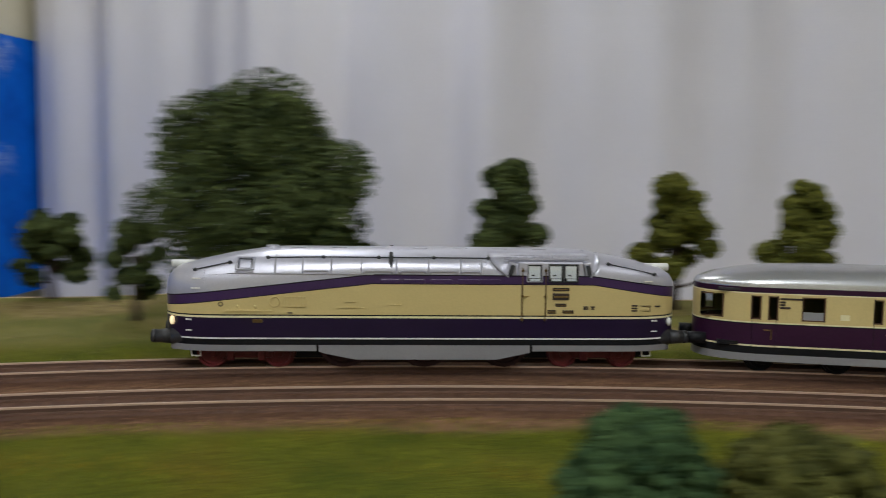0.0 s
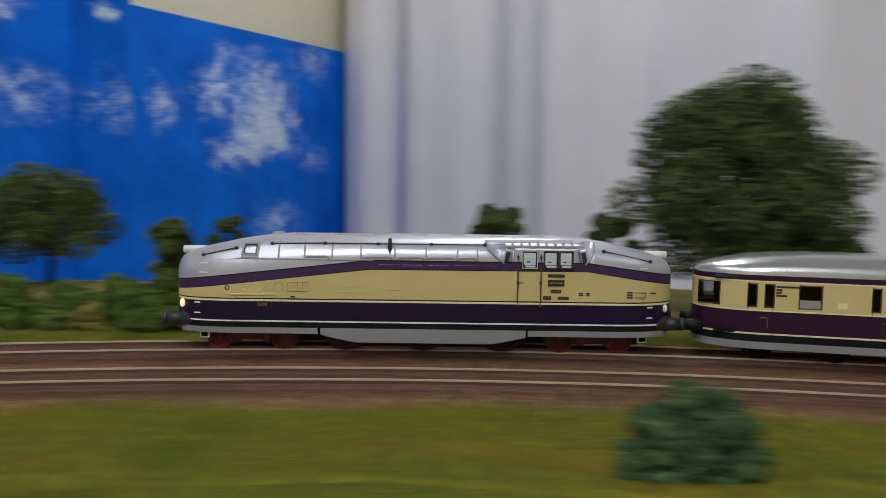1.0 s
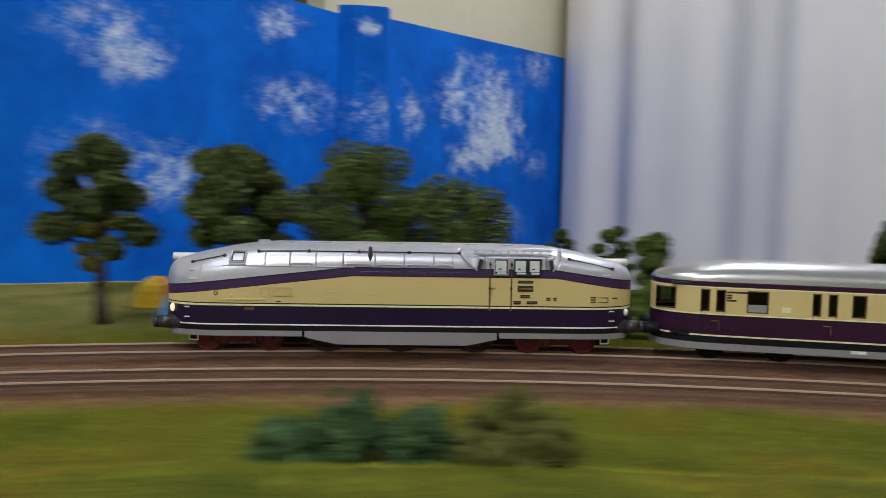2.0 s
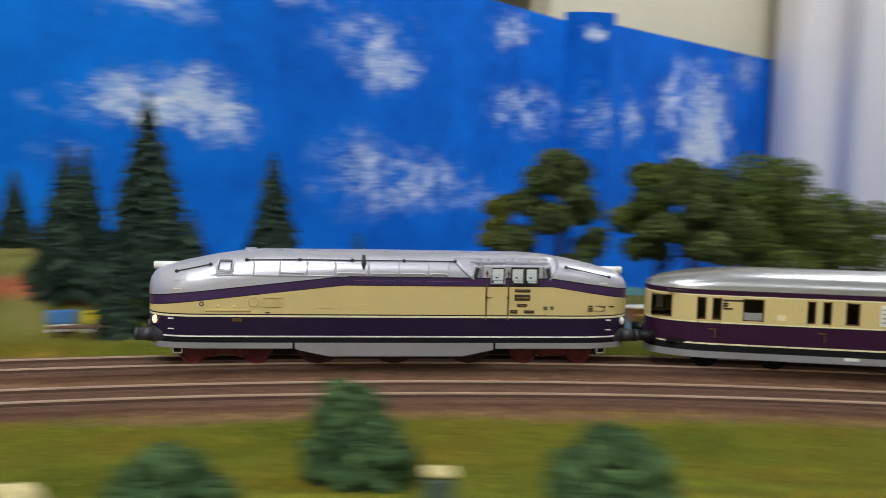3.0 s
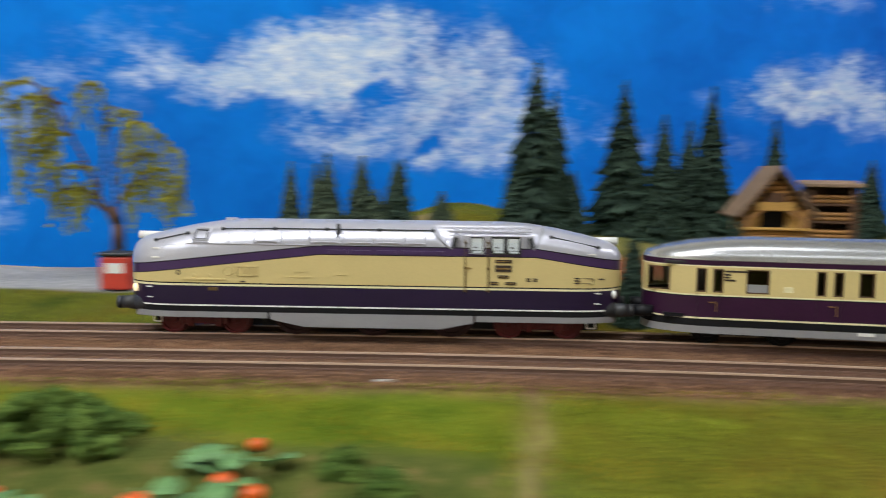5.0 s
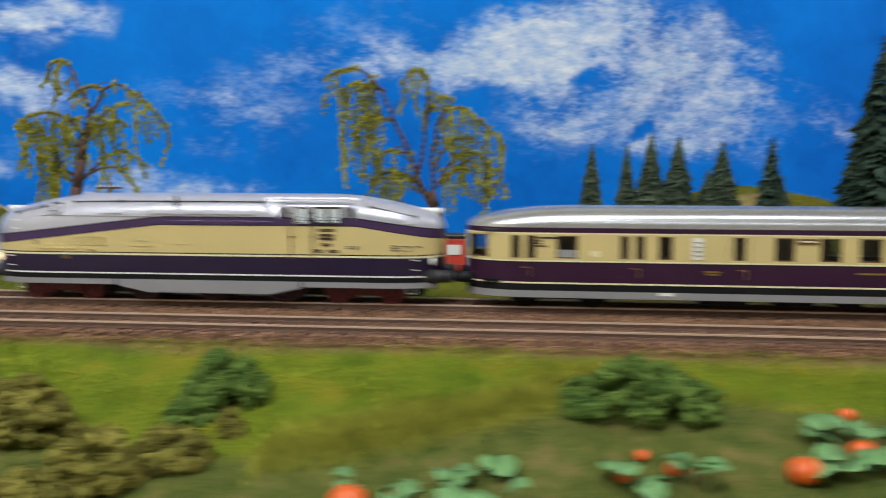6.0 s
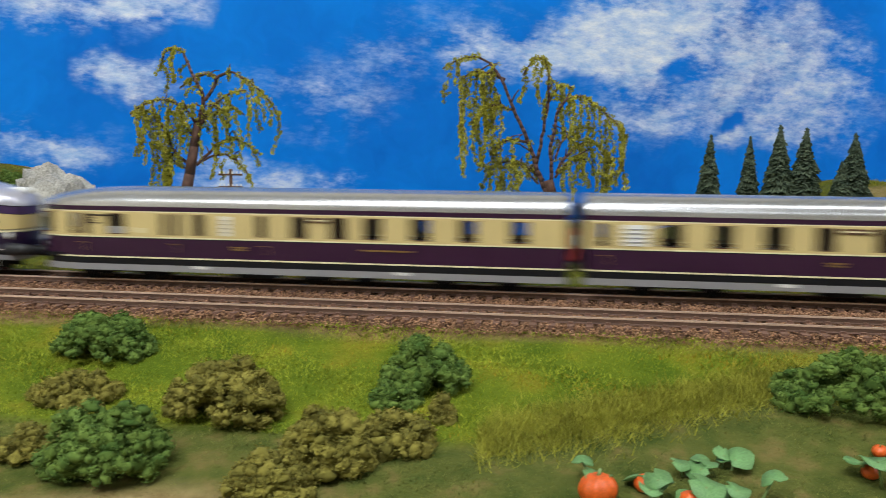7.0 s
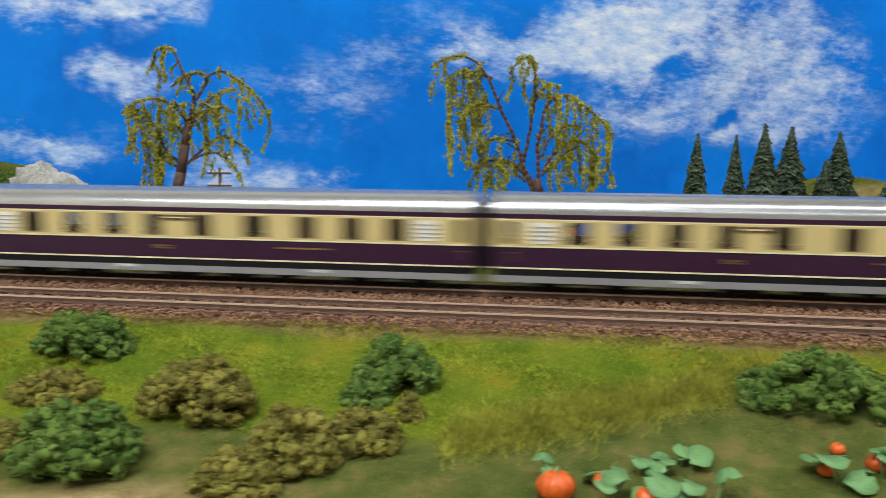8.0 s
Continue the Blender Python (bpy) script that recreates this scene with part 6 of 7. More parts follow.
def build_dome_tent(x, y, r, h):
    """Round-backed tent of yellow and orange cloth gores."""
    tent = thing("tent", "small yellow dome tent with orange gores on the camp site", "tent", "tents on the camp site", at=placed(x, y, 20))
    for g in range(8):
        bm = bmesh.new()
        rows = []
        for i in range(7):
            q = i / 6 * math.pi / 2
            rows.append([bm.verts.new((r * math.cos(q) * math.cos(a), r * math.cos(q) * math.sin(a), h * math.sin(q) ** 0.9)) for a in (g * math.pi / 4, (g + 0.5) * math.pi / 4, (g + 1) * math.pi / 4)])
        for a, c in zip(rows, rows[1:]):
            for k in (0, 1):
                bm.faces.new((a[k], a[k + 1], c[k + 1], c[k]))
        bmesh.ops.remove_doubles(bm, verts=bm.verts, dist=1e-6)
        part("gore", bm, TENT_FRONT if g == 2 else ORANGE_TENT, tent)
    return tent


def build_beehive(x, y):
    ob = thing("beehive", "white slatted beehive on a bright green stand", "beehive", at=placed(x, y, 10))
    box("stand", 0, 0, 0.0035, 0.0100, 0.0080, 0.0090, HIVE_GREEN, ob, "bright green stand", 0.0005)
    for i in range(4):
        box("board", 0, 0, 0.0092 + 0.0021 * i, 0.0104, 0.0084, 0.0018, WHITE, ob, bevel=0.0003)
    box("lid", 0, 0, 0.0175, 0.0116, 0.0096, 0.0012, WHITE, ob, bevel=0.0003)
    return ob


def build_crate(x, y, mat, label):
    ob = thing("crate", label, "crate", at=placed(x, y, 4))
    box("base", 0, 0, 0.0018, 0.0110, 0.0060, 0.0040, WHITE, ob, "white lower crate", 0.0003)
    for k in (-1, 1):
        box("long_side", 0, k * 0.0030, 0.0070, 0.0125, 0.0007, 0.0058, mat, ob, bevel=0.0002)
        box("short_side", k * 0.0060, 0, 0.0070, 0.0007, 0.0053, 0.0058, mat, ob, bevel=0.0002)
    box("filling", 0, 0, 0.0066, 0.0113, 0.0053, 0.0050, mat, ob)
    return ob


def build_garden_bench(x, y):
    ob = thing("garden_bench", "reddish-brown split log bench on the verge", "bench", at=placed(x, y, 0))
    box("board", 0, 0.006, 0.0042, 0.0240, 0.0040, 0.0012, RUST, ob, bevel=0.0004)
    for k in (-1, 1):
        rod("foot", (k * 0.008, 0.006, -0.001), (k * 0.008, 0.006, 0.0038), 0.0012, WOOD_DARK, ob, sides=7)
    return ob


def build_parasol(x, y, h, r, mat, label):
    ob = thing("parasol", label, "parasol", at=placed(x, y))
    rod("pole", (0, 0, 0), (0, 0, h), 0.0007, WHITE, ob)
    bm = bmesh.new()
    bmesh.ops.create_cone(bm, cap_ends=False, segments=10, radius1=r, radius2=0.0006, depth=h * 0.24, matrix=Matrix.Translation((0, 0, h * 0.92)))
    part("canopy", bm, mat, ob)
    bm = bmesh.new()
    add_rod(bm, (0, 0, 0), (0, 0, 0.0015), 0.003, sides=10)
    part("base", bm, DARK_GREY, ob)
    return ob


def build_picnic_table(x, y, turn, top_mat, label):
    ob = thing("picnic_table", label, "table", at=placed(x, y, turn))
    box("tabletop", 0, 0, 0.0088, 0.020, 0.010, 0.0009, top_mat, ob, bevel=0.0002)
    for k in (-1, 1):
        box("bench", 0, k * 0.0085, 0.0050, 0.020, 0.0030, 0.0007, WOOD, ob)
        box("leg", k * 0.007, 0, 0.0042, 0.0010, 0.016, 0.0084, WOOD, ob)
    return ob


def build_trough(x, y, turn):
    ob = thing("water_trough", "orange-brown hollowed log trough on the slope", "trough", at=placed(x, y, turn))
    bm = bmesh.new()
    add_box(bm, 0, 0, 0.0042, 0.028, 0.008, 0.0065, bevel=0.0012)
    part("log", bm, WOOD, ob)
    box("water", 0, 0, 0.0077, 0.024, 0.005, 0.0004, BLUE_TENT, ob)
    for k in (-1, 1):
        box("support", k * 0.009, 0, 0.0006, 0.003, 0.010, 0.0016, WOOD_DARK, ob)
    return ob


def build_barn(x, y, turn):
    ob = thing("field_barn", "low tan field barn with a broad flat roof", "barn", at=placed(x, y, turn))
    box("wall", 0, 0, 0.0085, 0.036, 0.022, 0.017, DRY_CLAY, ob, bevel=0.0006)
    box("roof", 0, 0, 0.0190, 0.043, 0.029, 0.0045, DRY_CLAY, ob, "tan overhanging roof", 0.0009)
    return ob


def build_tank(x, y, turn):
    ob = thing("tank_on_trestle", "black barrel tank on white trestle supports", "tank", at=placed(x, y, turn))
    rod("barrel", (-0.011, 0, 0.0105), (0.011, 0, 0.0105), 0.0052, BLACK, ob, sides=18)
    for k in (-1, 1):
        bm = bmesh.new()
        add_box(bm, k * 0.0075, 0, 0.0030, 0.0050, 0.010, 0.0062, bevel=0.0008)
        part("trestle", bm, WHITE, ob)
    return ob


def build_figure(x, y, mat, h, label, seated=False):
    bm = bmesh.new()
    if seated:
        add_box(bm, 0, 0, h * 0.14, h * 0.30, h * 0.3, h * 0.28, bevel=h * 0.08)
        add_box(bm, 0, -h * 0.06, h * 0.50, h * 0.28, h * 0.18, h * 0.5, bevel=h * 0.08)
        add_ball(bm, 0, 0, h * 0.88, h * 0.13)
    else:
        add_rod(bm, (0, 0, 0), (0, 0, h * 0.5), h * 0.10, h * 0.12)
        add_box(bm, 0, 0, h * 0.62, h * 0.26, h * 0.15, h * 0.36, bevel=h * 0.06)
        add_ball(bm, 0, 0, h * 0.9, h * 0.10)
    ob = part("figurine", bm, mat)
    ob.matrix_world = placed(x, y)
    return tagged(ob, label, "figurine")


def build_telegraph_pole(x, y, height):
    ob = thing("telegraph_pole", "dark wooden telegraph pole with two white-insulated crossarms", "pole", at=placed(x, y, 8))
    rod("post", (0, 0, -0.002), (0, 0, height), 0.0011, WOOD_DARK, ob)
    for z in (height - 0.0035, height - 0.0115):
        arm = box("crossarm", 0, 0.0012, z, 0.0155, 0.0012, 0.0012, WOOD_DARK, ob)
        for i in range(6):
            bm = bmesh.new()
            add_rod(bm, (-0.0068 + i * 0.00272, 0.0012, z + 0.0006), (-0.0068 + i * 0.00272, 0.0012, z + 0.0020), 0.0005, sides=8)
            part("insulator", bm, WHITE, arm, "white insulator")
    return ob


def build_rock(x, y, w, d, h, seed, mat, label, name="rock", z=None):
    rng = np.random.default_rng(seed)
    bm = bmesh.new()
    bmesh.ops.create_icosphere(bm, subdivisions=4, radius=1)
    o = Vector(rng.uniform(0, 50, 3))
    for v in bm.verts:
        p = v.co.copy()
        k = 1 + 0.34 * noise.noise(p * 1.3 + o) + 0.22 * (0.5 - abs(noise.noise(p * 3.1 + o))) + 0.10 * noise.noise(p * 8 + o)
        v.co = Vector((p.x * k * w / 2, p.y * k * d / 2, p.z * k * h))
        if v.co.z < -0.003:
            v.co.z = -0.003
    ob = part(name, bm, mat)
    ob.matrix_world = placed(x, y) if z is None else Matrix.Translation((0, 0, z - stand(x, y))) @ placed(x, y)
    return tagged(ob, label, "rock")


# ---- building everything ----
RIGHT_BOUGHS = [(1.7, 0.86, 2, 14, 30, -7, 34, -1, 47, 7, 71, 17, 92, 26, 114, 38, 126, 50, 125, 62, 117),
    (1.1, 0.3, 11, 30, 70, 23, 111, 35, 116, 47, 116, 52, 106),
    (0.9, 0.35, 4, 25, 50, 17, 92, 28, 97, 37, 94, 40, 84),
    (0.9, 0.25, 4, 14, 34, 7, 71, 18, 74, 27, 72, 32, 64),
    (1.2, 0.62, 4, 12, 34, 2, 57, -3, 82, -6, 109, -2, 127, 5, 124, 11, 113),
    (1.0, 0.45, 3, 16, 36, -3, 92, -8, 104, -15, 111, -20, 106)]
RIGHT_SPRAYS = [(1.3, 0.55, 11, 28, 56, -8, 47, -7, 69, -12, 96, -25, 103, -36, 94, -50, 83, -55, 72),
    (1.1, 0.45, 6, 18, 36, -10, 51, -20, 67, -32, 74, -43, 67, -48, 56),
    (1.1, 0.4, 6, 14, 32, -3, 47, 12, 59, 23, 60, 37, 52),
    (0.8, 0.6, 2, 14, 28, -10, 61, -17, 79, -27, 82, -36, 81),
    (0.8, 0.4, 4, 14, 30, -10, 49, -17, 57, -25, 64, -30, 61),
    (0.8, 0.5, 3, 14, 30, 0, 44, 10, 54, 15, 61, 20, 54)]
LEFT_BOUGHS = [(1.7, 0.7, 4, 14, 30, -6, 79, -13, 102, -1, 118, 4, 133, 13, 139, 22, 135, 26, 121),
    (1.3, 0.55, 2, 8, 16, -13, 99, -24, 116, -11, 119, 4, 114, 13, 108),
    (1.1, 0.4, 6, 14, 34, -21, 113, -33, 121, -46, 111, -57, 103, -66, 88),
    (1.2, 0.3, 9, 18, 40, -7, 79, -1, 92, 12, 100, 26, 97, 36, 88),
    (1.1, 0.3, 6, 12, 34, -9, 81, -20, 95, -35, 104, -48, 105),
    (0.9, 0.3, 4, 12, 30, -7, 82, -24, 90, -37, 95, -46, 88)]
LEFT_SPRAYS = [(1.2, 0.35, 11, 26, 56, 0, 52, 10, 60, 17, 79, 26, 94, 35, 86),
    (1.2, 0.4, 4, 12, 30, -5, 53, -18, 64, -31, 73, -44, 69, -55, 60),
    (0.9, 0.4, 2, 10, 22, -11, 56, -27, 62, -40, 55, -48, 42),
    (0.8, 0.3, 4, 12, 30, -5, 71, 4, 84, 8, 92, 17, 90),
    (0.8, 0.3, 4, 12, 34, -7, 75, -14, 92, -11, 97, 2, 94),
    (0.8, 0.3, 3, 20, 36, 0, 49, 12, 53, 21, 64, 30, 66)]


def build_plants():
    dark = "dark green broad-leaved model tree behind the tracks"
    broad_tree(-0.085, 0.108, 0.128, 0.112, LEAF_DARK, 1, "large round dark green broad-leaved model tree", 0.30, 34000, 0.0015, 44)
    broad_tree(-0.150, 0.115, 0.056, 0.036, LEAF_DARK, 2, "low dark green shrubby tree beside the large tree", 0.2, 3500, 0.0020, 12)
    broad_tree(-0.050, 0.100, 0.058, 0.060, LEAF_MID, 22, "low mid-green shrub under the large tree", 0.35, 5000, 0.0019, 14)
    broad_tree(0.0633, 0.1788, 0.094, 0.056, LEAF_DARK, 3, "slender dark green model tree before the curtain", 0.25, 11400, 0.0016, 16, False)
    broad_tree(0.168, 0.1622, 0.085, 0.058, LEAF_LIME, 4, "slender yellow-green model tree before the curtain", 0.22, 11400, 0.0016, 16, False)
    broad_tree(0.2443, 0.1468, 0.085, 0.052, LEAF_LIME, 5, "slender olive-green model tree before the curtain", 0.22, 11400, 0.0016, 16, False)
    broad_tree(0.335, 0.130, 0.088, 0.045, LEAF_MID, 55, "slender green model tree before the curtain", 0.22, 9500, 0.0016, 16, False)
    broad_tree(-0.2270, 0.2020, 0.058, 0.046, LEAF_DARK, 6, "small dark green model tree at the layout's edge", 0.2, 4500, 0.0023, 14)
    broad_tree(-0.4200, 0.1900, 0.046, 0.030, LEAF_MID, 7, "small green model tree at the layout's edge", 0.2, 5700, 0.0016, 10)
    broad_tree(-0.4570, 0.1780, 0.043, 0.026, LEAF_MID, 8, "small green model tree at the layout's edge", 0.2, 2600, 0.0023, 10)
    broad_tree(-0.5602, 0.0500, 0.102, 0.100, LEAF_MID, 9, "tall layered green pine above the camp site", 0.3, 11000, 0.0016, 16, False)
    broad_tree(-0.5307, 0.1378, 0.074, 0.110, LEAF_MID, 10, "wide green tree above the camp site", 0.35, 11000, 0.0016, 16)
    broad_tree(-0.5749, -0.0572, 0.100, 0.062, LEAF_DARK, 11, "dark green pine with a bare trunk on the camp site", 0.42, 8500, 0.0016, 13)
    broad_tree(-0.6000, -0.0350, 0.098, 0.056, LEAF_MID, 12, "mid-green pine with a bare trunk on the camp site", 0.4, 6500, 0.0021, 16)
    broad_tree(-0.6370, -0.0989, 0.103, 0.056, LEAF_DARK, 13, "dark green pine with a bare trunk beside the track", 0.4, 8500, 0.0016, 13)
    broad_tree(-0.7162, -0.0239, 0.075, 0.034, LEAF_LIME, 14, "small yellow-green tree before the sky backdrop", 0.25, 7600, 0.0016, 12, False)
    fir = "dark blue-green model fir on the hillside"
    for i, (x, y, top, w) in enumerate([
            (-0.8713, -0.0785, 0.0880, 0.026), (-0.8099, -0.1439, 0.0905, 0.044), (-0.8491, -0.2049, 0.1222, 0.050), (-0.8458, -0.2585, 0.0912, 0.033),
            (-0.9780, -0.2120, 0.0765, 0.022), (-1.0306, -0.3055, 0.1240, 0.030), (-1.0035, -0.2763, 0.1022, 0.022), (-0.735, -0.153, 0.046, 0.014),
            (-1.0118, -0.3653, 0.1025, 0.026), (-0.9277, -0.4610, 0.0440, 0.018), (-0.9515, -0.4737, 0.0430, 0.018), (-0.9385, -0.3819, 0.0422, 0.019),
            (-1.0244, -0.5372, 0.0730, 0.024), (-0.9785, -0.4979, 0.0700, 0.021), (-1.0374, -0.4426, 0.1325, 0.042), (-1.0472, -0.3666, 0.1258, 0.038),
            (-1.0250, -0.3310, 0.1005, 0.024), (-1.0772, -0.4004, 0.1196, 0.028), (-1.0320, -0.4180, 0.0680, 0.018), (-0.9202, -0.1988, 0.0920, 0.026), (-0.8100, -0.2247, 0.0915, 0.028),
            (-0.800, -0.215, 0.058, 0.030), (-0.870, -0.300, 0.055, 0.020), (-0.8992, -0.3308, 0.0480, 0.0150), (-0.8030, -0.2600, 0.0420, 0.0190)]):
        fir_tree(x, y, top, w, NEEDLES, 100 + i, fir)
    for i, (x, y, top, w) in enumerate([(-1.1714, -0.5514, 0.0720, 0.019), (-1.1428, -0.5434, 0.0703, 0.016), (-1.1140, -0.5460, 0.0772, 0.023), (-1.1191, -0.5207, 0.0756, 0.021),
                                        (-1.0929, -0.5084, 0.0724, 0.018), (-1.0871, -0.5242, 0.0555, 0.015), (-1.0671, -0.4899, 0.0545, 0.016)]):
        fir_tree(x, y, top, w, NEEDLES_FINE, 200 + i, "small slim dark fir on the green hill", True)
    willow(-1.1940, -0.6680, [(0, -3), (-9, 20), (-9, 36), (-6, 47)], RIGHT_BOUGHS + RIGHT_SPRAYS, 31, "weeping willow with forked limbs and yellow-green hanging strands")
    willow(-1.3396, -0.8773, [(6, -3), (4, 30), (0, 46), (-4, 66), (-7, 81)], LEFT_BOUGHS + LEFT_SPRAYS, 32, "weeping willow with dark trunk and yellow-green hanging strands")
    green, olive = "spongy dark green foam bush on the grass slope", "spongy olive-brown foam bush on the grass slope"
    for i, (x, y, w, h, mat) in enumerate([
            (-1.0306, -0.9253, 0.0390, 0.0155, FOAM_GREEN), (-1.0016, -0.9325, 0.0340, 0.0100, FOAM_OLIVE), (-0.9490, -0.9220, 0.0390, 0.0190, FOAM_GREEN), (-0.9638, -0.9425, 0.0190, 0.0104, FOAM_OLIVE),
            (-0.9690, -0.8893, 0.0380, 0.0190, FOAM_OLIVE), (-0.9617, -0.8266, 0.0310, 0.0165, FOAM_GREEN), (-0.9572, -0.8383, 0.0180, 0.0085, FOAM_GREEN), (-0.9413, -0.8287, 0.0095, 0.0085, FOAM_OLIVE),
            (-0.9267, -0.8666, 0.0270, 0.0176, FOAM_OLIVE), (-0.9296, -0.8466, 0.0245, 0.0125, FOAM_OLIVE), (-0.9215, -0.8832, 0.0251, 0.0123, FOAM_OLIVE), (-0.9010, -0.7095, 0.0530, 0.0165, FOAM_GREEN),
            (-0.8450, -0.6390, 0.0160, 0.0085, FOAM_GREEN), (-0.8290, -0.6323, 0.0160, 0.0085, FOAM_GREEN), (-0.8150, -0.6420, 0.0140, 0.0070, FOAM_GREEN)]):
        foam_bush(x, y, w, h, mat, 300 + i, olive if mat is FOAM_OLIVE else green)
    for i, (x, y, w, h, mat) in enumerate([
            (0.0451, -0.1400, 0.0421, 0.0233, FOAM_DEEP), (0.0849, -0.1440, 0.0447, 0.0180, FOAM_DUSK), (-0.4237, -0.2385, 0.0240, 0.0150, FOAM_DEEP), (-0.4106, -0.2262, 0.0260, 0.0220, FOAM_DEEP),
            (-0.3893, -0.2222, 0.0220, 0.0180, FOAM_DEEP), (-0.3600, -0.2290, 0.0340, 0.0190, FOAM_DUSK), (-0.1280, -0.1490, 0.0390, 0.0240, FOAM_DEEP), (-0.5070, -0.3520, 0.0300, 0.0165, FOAM_DEEP),
            (-0.5800, -0.4050, 0.0290, 0.0135, FOAM_DEEP), (-0.6540, -0.4760, 0.0400, 0.0240, FOAM_DEEP), (-0.5740, -0.3440, 0.0280, 0.0185, FOAM_DEEP)]):
        foam_bush(x, y, w, h, mat, 320 + i, olive if mat is FOAM_DUSK else green)
    for i, (x, y, w, h) in enumerate([(-0.4450, -0.0050, 0.036, 0.026), (-0.4150, 0.0020, 0.034, 0.023), (-0.3880, 0.0080, 0.032, 0.026), (-0.3600, 0.0090, 0.030, 0.030), (-0.3990, -0.0040, 0.020, 0.014), (-0.3700, -0.0020, 0.018, 0.015)]):
        foam_bush(x, y, w, h, FOAM_OLIVE if i == 4 else FOAM_GREEN, 340 + i, "low green hedge bush beside the meadow behind the tracks")
    broad_tree(-0.3640, 0.0130, 0.056, 0.032, LEAF_MID, 56, "small slender green model tree in the hedge", 0.2, 5000, 0.0016, 12, False)
    foam_bush(-0.5860, -0.3410, 0.0250, 0.0280, FOAM_DEEP, 360, "tall dark green foam bush on the grass slope", 0.85)
    for i, (x, y, r) in enumerate([(-0.8920, -0.8049, 0.0062), (-0.8930, -0.7905, 0.0036), (-0.8820, -0.7850, 0.0036), (-0.8870, -0.7790, 0.0026), (-0.8760, -0.7335, 0.0030), (-0.8830, -0.7240, 0.0026), (-0.8735, -0.7205, 0.0036),
                                   (-0.8575, -0.6910, 0.0058), (-0.8590, -0.6680, 0.0044), (-0.8770, -0.6540, 0.0034), (-0.8500, -0.6620, 0.0040)]):
        pumpkin(x, y, r, 400 + i)
    for i, (x, y, n, sp) in enumerate([(-0.8860, -0.7890, 13, 0.044), (-0.8690, -0.7245, 8, 0.022), (-0.8650, -0.6640, 9, 0.024), (-0.8540, -0.6760, 8, 0.022), (-0.8960, -0.7700, 5, 0.014)]):
        pumpkin_plant(x, y, n, sp, 450 + i)


def build_things():
    build_hut(-0.9640, -0.3270, 0)
    build_shed(-0.9730, -0.2610, -6)
    build_trough(-1.1000, -0.3780, 0)
    build_ridge_tent(-0.5060, -0.0380, -32, 0.036, 0.044, 0.0275, ORANGE_TENT, TENT_FRONT, "yellow frame tent with orange front on the camp site")
    build_cone_tent(-0.6095, -0.0770, 0.0080, 0.0160, BLUE_TENT, "small blue pyramid tent on the camp site")
    build_cone_tent(-0.5885, -0.0625, 0.0088, 0.0160, BLUE_TENT, "small blue pyramid tent on the camp site")
    build_dome_tent(-0.6535, -0.0380, 0.0145, 0.0185)
    build_parasol(-0.5714, -0.0110, 0.0265, 0.0150, TEAL_CLOTH, "teal parasol on a white pole")
    build_parasol(-0.6235, -0.0125, 0.0165, 0.0130, TEAL_CLOTH, "low teal parasol on a white pole")
    build_picnic_table(-0.6080, -0.0420, 20, WHITE, "pale picnic table with benches")
    build_figure(-0.6422, -0.0196, TENT_FRONT, 0.017, "plain orange figurine seated by the tents", True)
    build_figure(-0.6040, -0.0230, SKINNY, 0.015, "plain pinkish figurine seated at the camp", True)
    foam_bush(-0.5394, -0.0740, 0.046, 0.014, FOAM_GREEN, 350, "low green bush between the track and the camp site")
    build_beehive(-0.8896, -0.3338)
    build_crate(-0.8185, -0.2790, BLUE_TENT, "blue crate standing on the verge under the firs")
    build_crate(-0.8095, -0.2650, YELLOW, "yellow crate standing on the verge under the firs")
    build_garden_bench(-0.8120, -0.2740)
    build_barn(-0.3050, 0.1400, 10)
    build_rock(-0.2930, 0.0289, 0.050, 0.026, 0.012, 75, DRY_CLAY, "low sandy bank beside the field barn", "sand_bank")
    build_rock(-0.3330, 0.0589, 0.034, 0.022, 0.009, 76, DRY_CLAY, "low sandy bank beside the field barn", "sand_bank")
    build_tank(-0.2400, 0.0780, 4)
    build_figure(-0.2720, 0.0820, DARK_GREY, 0.018, "plain grey-clothed standing figurine")
    milk = thing("milk_churn_stand", "dark green stand with a pale lid on the grass slope", "stand", at=placed(-0.5279, -0.3851))
    box("body", 0, 0, 0.0060, 0.0048, 0.0046, 0.012, STAND_PAINT, milk, bevel=0.0006)
    box("lid", 0, 0, 0.0127, 0.0050, 0.0048, 0.0012, CREAM_STONE, milk, "pale cream lid", 0.0006)
    boulder = build_rock(-0.6130, -0.4230, 0.0205, 0.0130, 0.0078, 71, CREAM_STONE, "pale cream rounded boulder with a pit of painted shade on the grass slope", "boulder")
    # a dark ball set into the face stands for the shade between its humps
    bm = bmesh.new()
    add_ball(bm, 0, 0.0046, 0.0055, 0.0028, (1.25, 0.7, 0.7), 2)
    part("hollow_shade", bm, WOOD_DARK, boulder, "dark ball standing for shade in the stone", True)
    build_rock(-1.3950, -0.9700, 0.055, 0.035, 0.034, 72, ROCK, "pale grey craggy rock outcrop by the meadow")
    build_rock(-1.3780, -0.9500, 0.030, 0.025, 0.017, 73, ROCK, "pale grey craggy rock outcrop by the meadow")
    foam_bush(-1.4200, -1.0050, 0.034, 0.0150, FOAM_GREEN, 74, "dark green bush on the grassy mound")
    build_figure(-1.4120, -1.0260, WHITE, 0.015, "plain white figurine seated on the mound", True)
    build_telegraph_pole(-1.2593, -0.8564, 0.0530)
    build_figure(-1.2350, -0.7700, SKINNY, 0.013, "plain pinkish seated figurine by the lane", True)
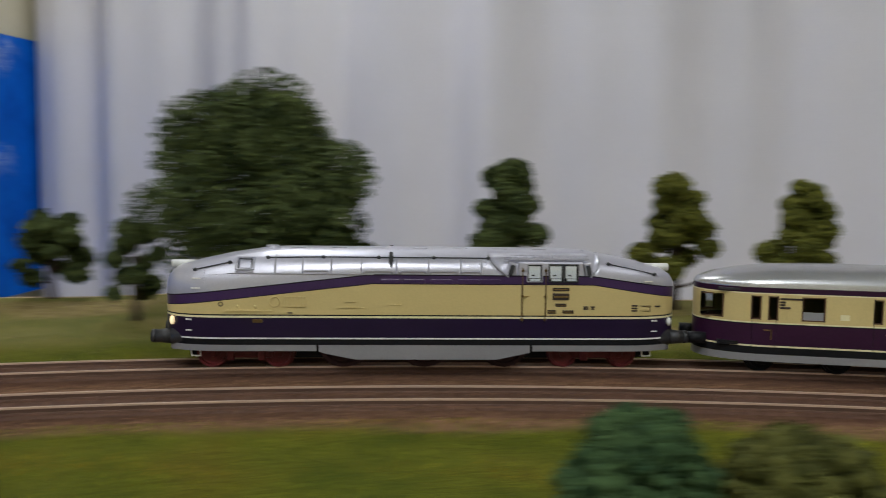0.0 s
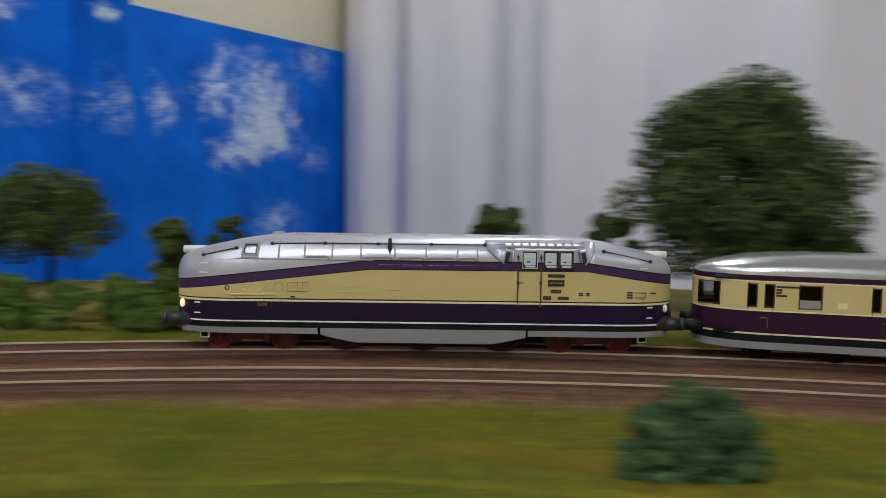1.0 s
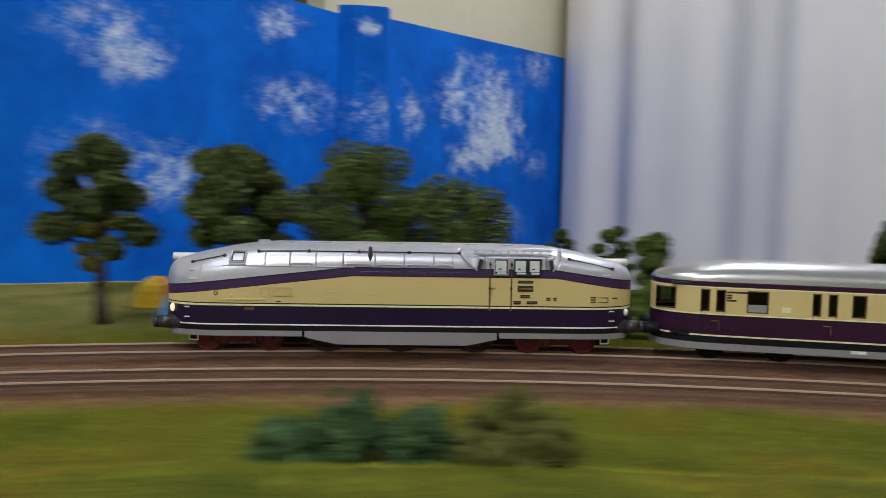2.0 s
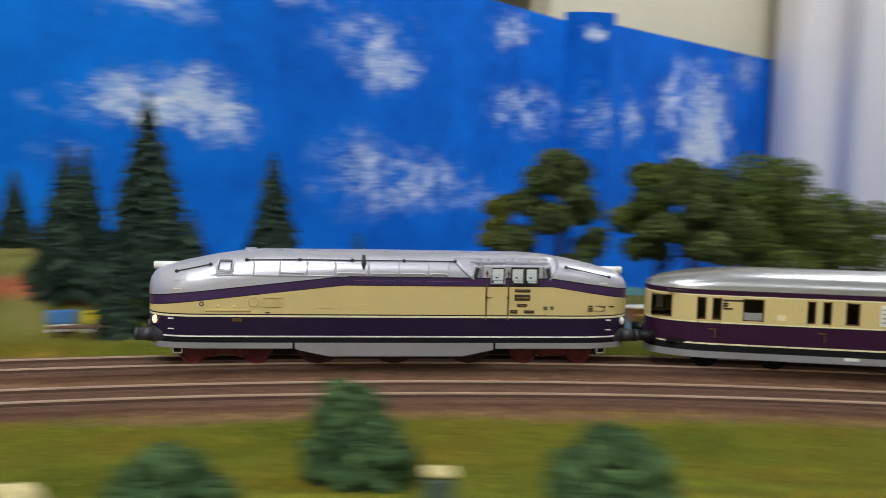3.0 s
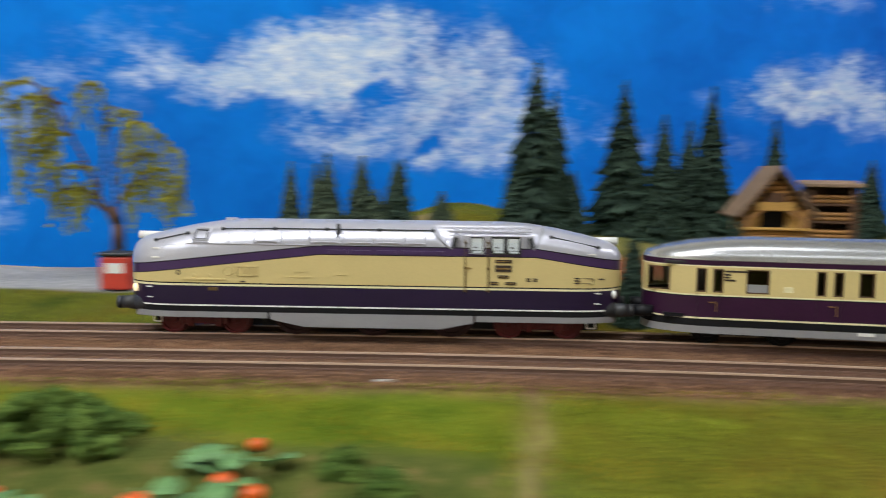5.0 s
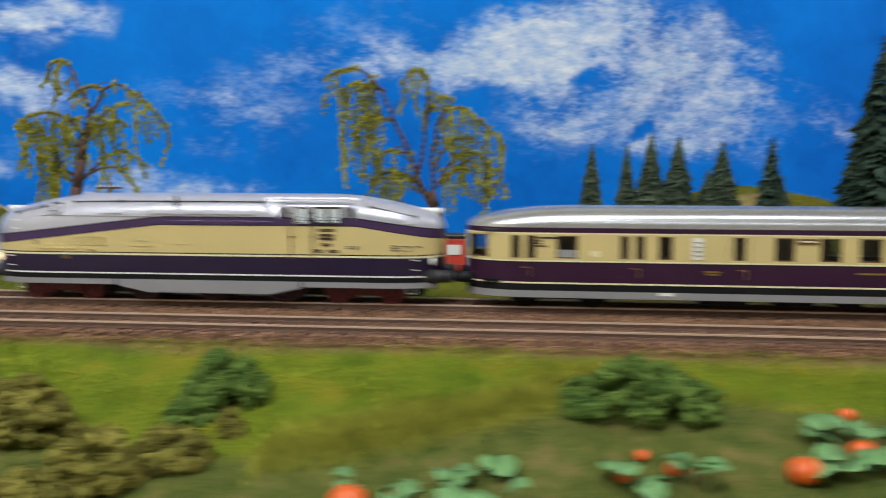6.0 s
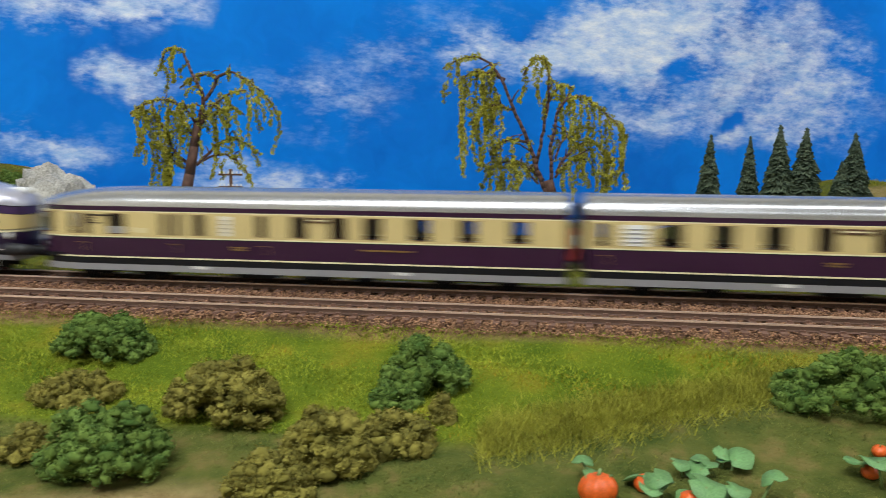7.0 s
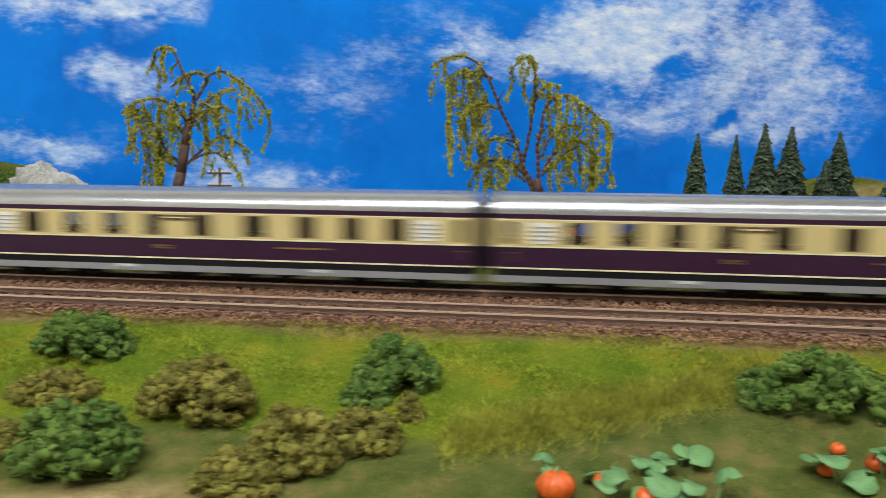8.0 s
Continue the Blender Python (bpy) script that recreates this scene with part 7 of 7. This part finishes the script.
    red = thing("red_cabin", "small red cabin car standing by the willow", "cabin", at=placed(-1.1480, -0.6650, 0))
    box("body", 0, 0, 0.011, 0.018, 0.012, 0.020, RED_PLASTIC, red, bevel=0.0012)
    box("window", 0, 0.0061, 0.014, 0.010, 0.0005, 0.006, WHITE, red)
    box("roof", 0, 0, 0.0222, 0.020, 0.014, 0.0022, DARK_GREY, red, bevel=0.0008)
    cover = thing("cable_cover", "small white strip lying by the grass edge", "strip", at=placed(-0.8860, -0.6080))
    box("strip", 0, 0, 0.0012, 0.0060, 0.0010, 0.0006, WHITE, cover)


TRAIN_T = [0.0, 0.5, 1.0, 1.5, 1.7, 2.8, 3.0, 3.5, 4.0, 4.2, 5.3, 5.5, 6.0, 6.5, 7.0, 7.5, 8.0]
TRAIN_S = [-0.0215, 0.0920, 0.2050, 0.3270, 0.3755, 0.6400, 0.6855, 0.7970, 0.9125, 0.9600, 1.2270, 1.2795, 1.4120, 1.5465, 1.6830, 1.8200, 1.9620]


def train_at(t):
    """Distance of the locomotive's middle along the line, smooth through the timed places."""
    tt, ss = np.array(TRAIN_T), np.array(TRAIN_S)
    v = np.gradient(ss, tt)
    i = int(np.clip(np.searchsorted(tt, t) - 1, 0, len(tt) - 2))
    h = tt[i + 1] - tt[i]
    k = (t - tt[i]) / h
    return float((2 * k ** 3 - 3 * k * k + 1) * ss[i] + (k ** 3 - 2 * k * k + k) * h * v[i] + (-2 * k ** 3 + 3 * k * k) * ss[i + 1] + (k ** 3 - k * k) * h * v[i + 1])


def vehicle_pose(s, pivot):
    """A rigid vehicle whose two pivots stand on the line."""
    ax, ay, _ = on_line(s + pivot)
    bx, by, _ = on_line(s - pivot)
    return pose((ax + bx) / 2, (ay + by) / 2, 0, 0, 0, math.degrees(math.atan2(ay - by, ax - bx)))


build_room()
build_backdrop()
build_curtain()
build_ground()
build_plants()
build_things()
mm = lambda c, rows: [((c - b) / 1000, (c - a) / 1000) for a, b in rows]
locomotive = build_locomotive()
baggage_coach = build_coach("cream and maroon model baggage coach with rounded front and silver roof", -0.1235, 0.1235, True,
                            mm(234.5, [(113.0, 121.0), (131.2, 134.6), (137.5, 140.9), (150.0, 158.2), (175.9, 178.9), (182.1, 185.2), (191.2, 196.4), (221.0, 225.0), (236.9, 244.0), (254.4, 261.9), (269.3, 277.4), (290.2, 298.4), (311.2, 318.6), (332.8, 340.6)]),
                            mm(234.5, [(204.6, 208.4)]), mm(234.5, [(245.2, 253.2)]), [(234.5 - v) / 1000 for v in (136.0, 180.5, 223.0)],
                            mm(234.5, [(150.0, 158.2)]), mm(234.5, [(264.0, 346.0)]))
middle_coach = build_coach("cream and maroon model passenger coach with silver roof", -0.1220, 0.1220, False,
                           mm(486, [(370.0, 374.0), (395.0, 404.5), (416.0, 424.5), (436.0, 444.5), (456.0, 463.5), (478.5, 487.5), (503.0, 513.0), (527.5, 536.0), (548.5, 557.0), (568.5, 577.0), (599.0, 602.5)]),
                           mm(486, [(380.5, 390.5), (581.0, 590.5)]), mm(486, [(465.0, 477.0)]), [(486 - v) / 1000 for v in (372.0, 600.5)], (), mm(486, [(392.0, 448.0), (500.0, 516.0)]))
rear_coach = build_coach("cream and maroon model passenger coach with silver roof", -0.1220, 0.1220, False,
                         mm(735, [(619.5, 623.5), (646.0, 655.0), (666.5, 675.5), (686.5, 695.0), (706.5, 714.5), (728.0, 737.0), (754.0, 763.0), (778.0, 787.0), (801.0, 810.0), (822.0, 830.5), (848.0, 851.0)]),
                         mm(735, [(631.0, 640.5), (833.0, 842.0)]), mm(735, [(715.8, 726.8)]), [(735 - v) / 1000 for v in (621.5, 849.5)], (), mm(735, [(643.0, 742.0)]))
build_tracks()
build_cover()


def motions():
    times = [i * 0.2 for i in range(41)]
    for vehicle, behind, pivot in ((locomotive, 0.0, 0.055), (baggage_coach, 0.2352, 0.083), (middle_coach, 0.486, 0.082), (rear_coach, 0.735, 0.082)):
        walk(vehicle, [(t, vehicle_pose(train_at(t) - behind, pivot)) for t in times])


motions()
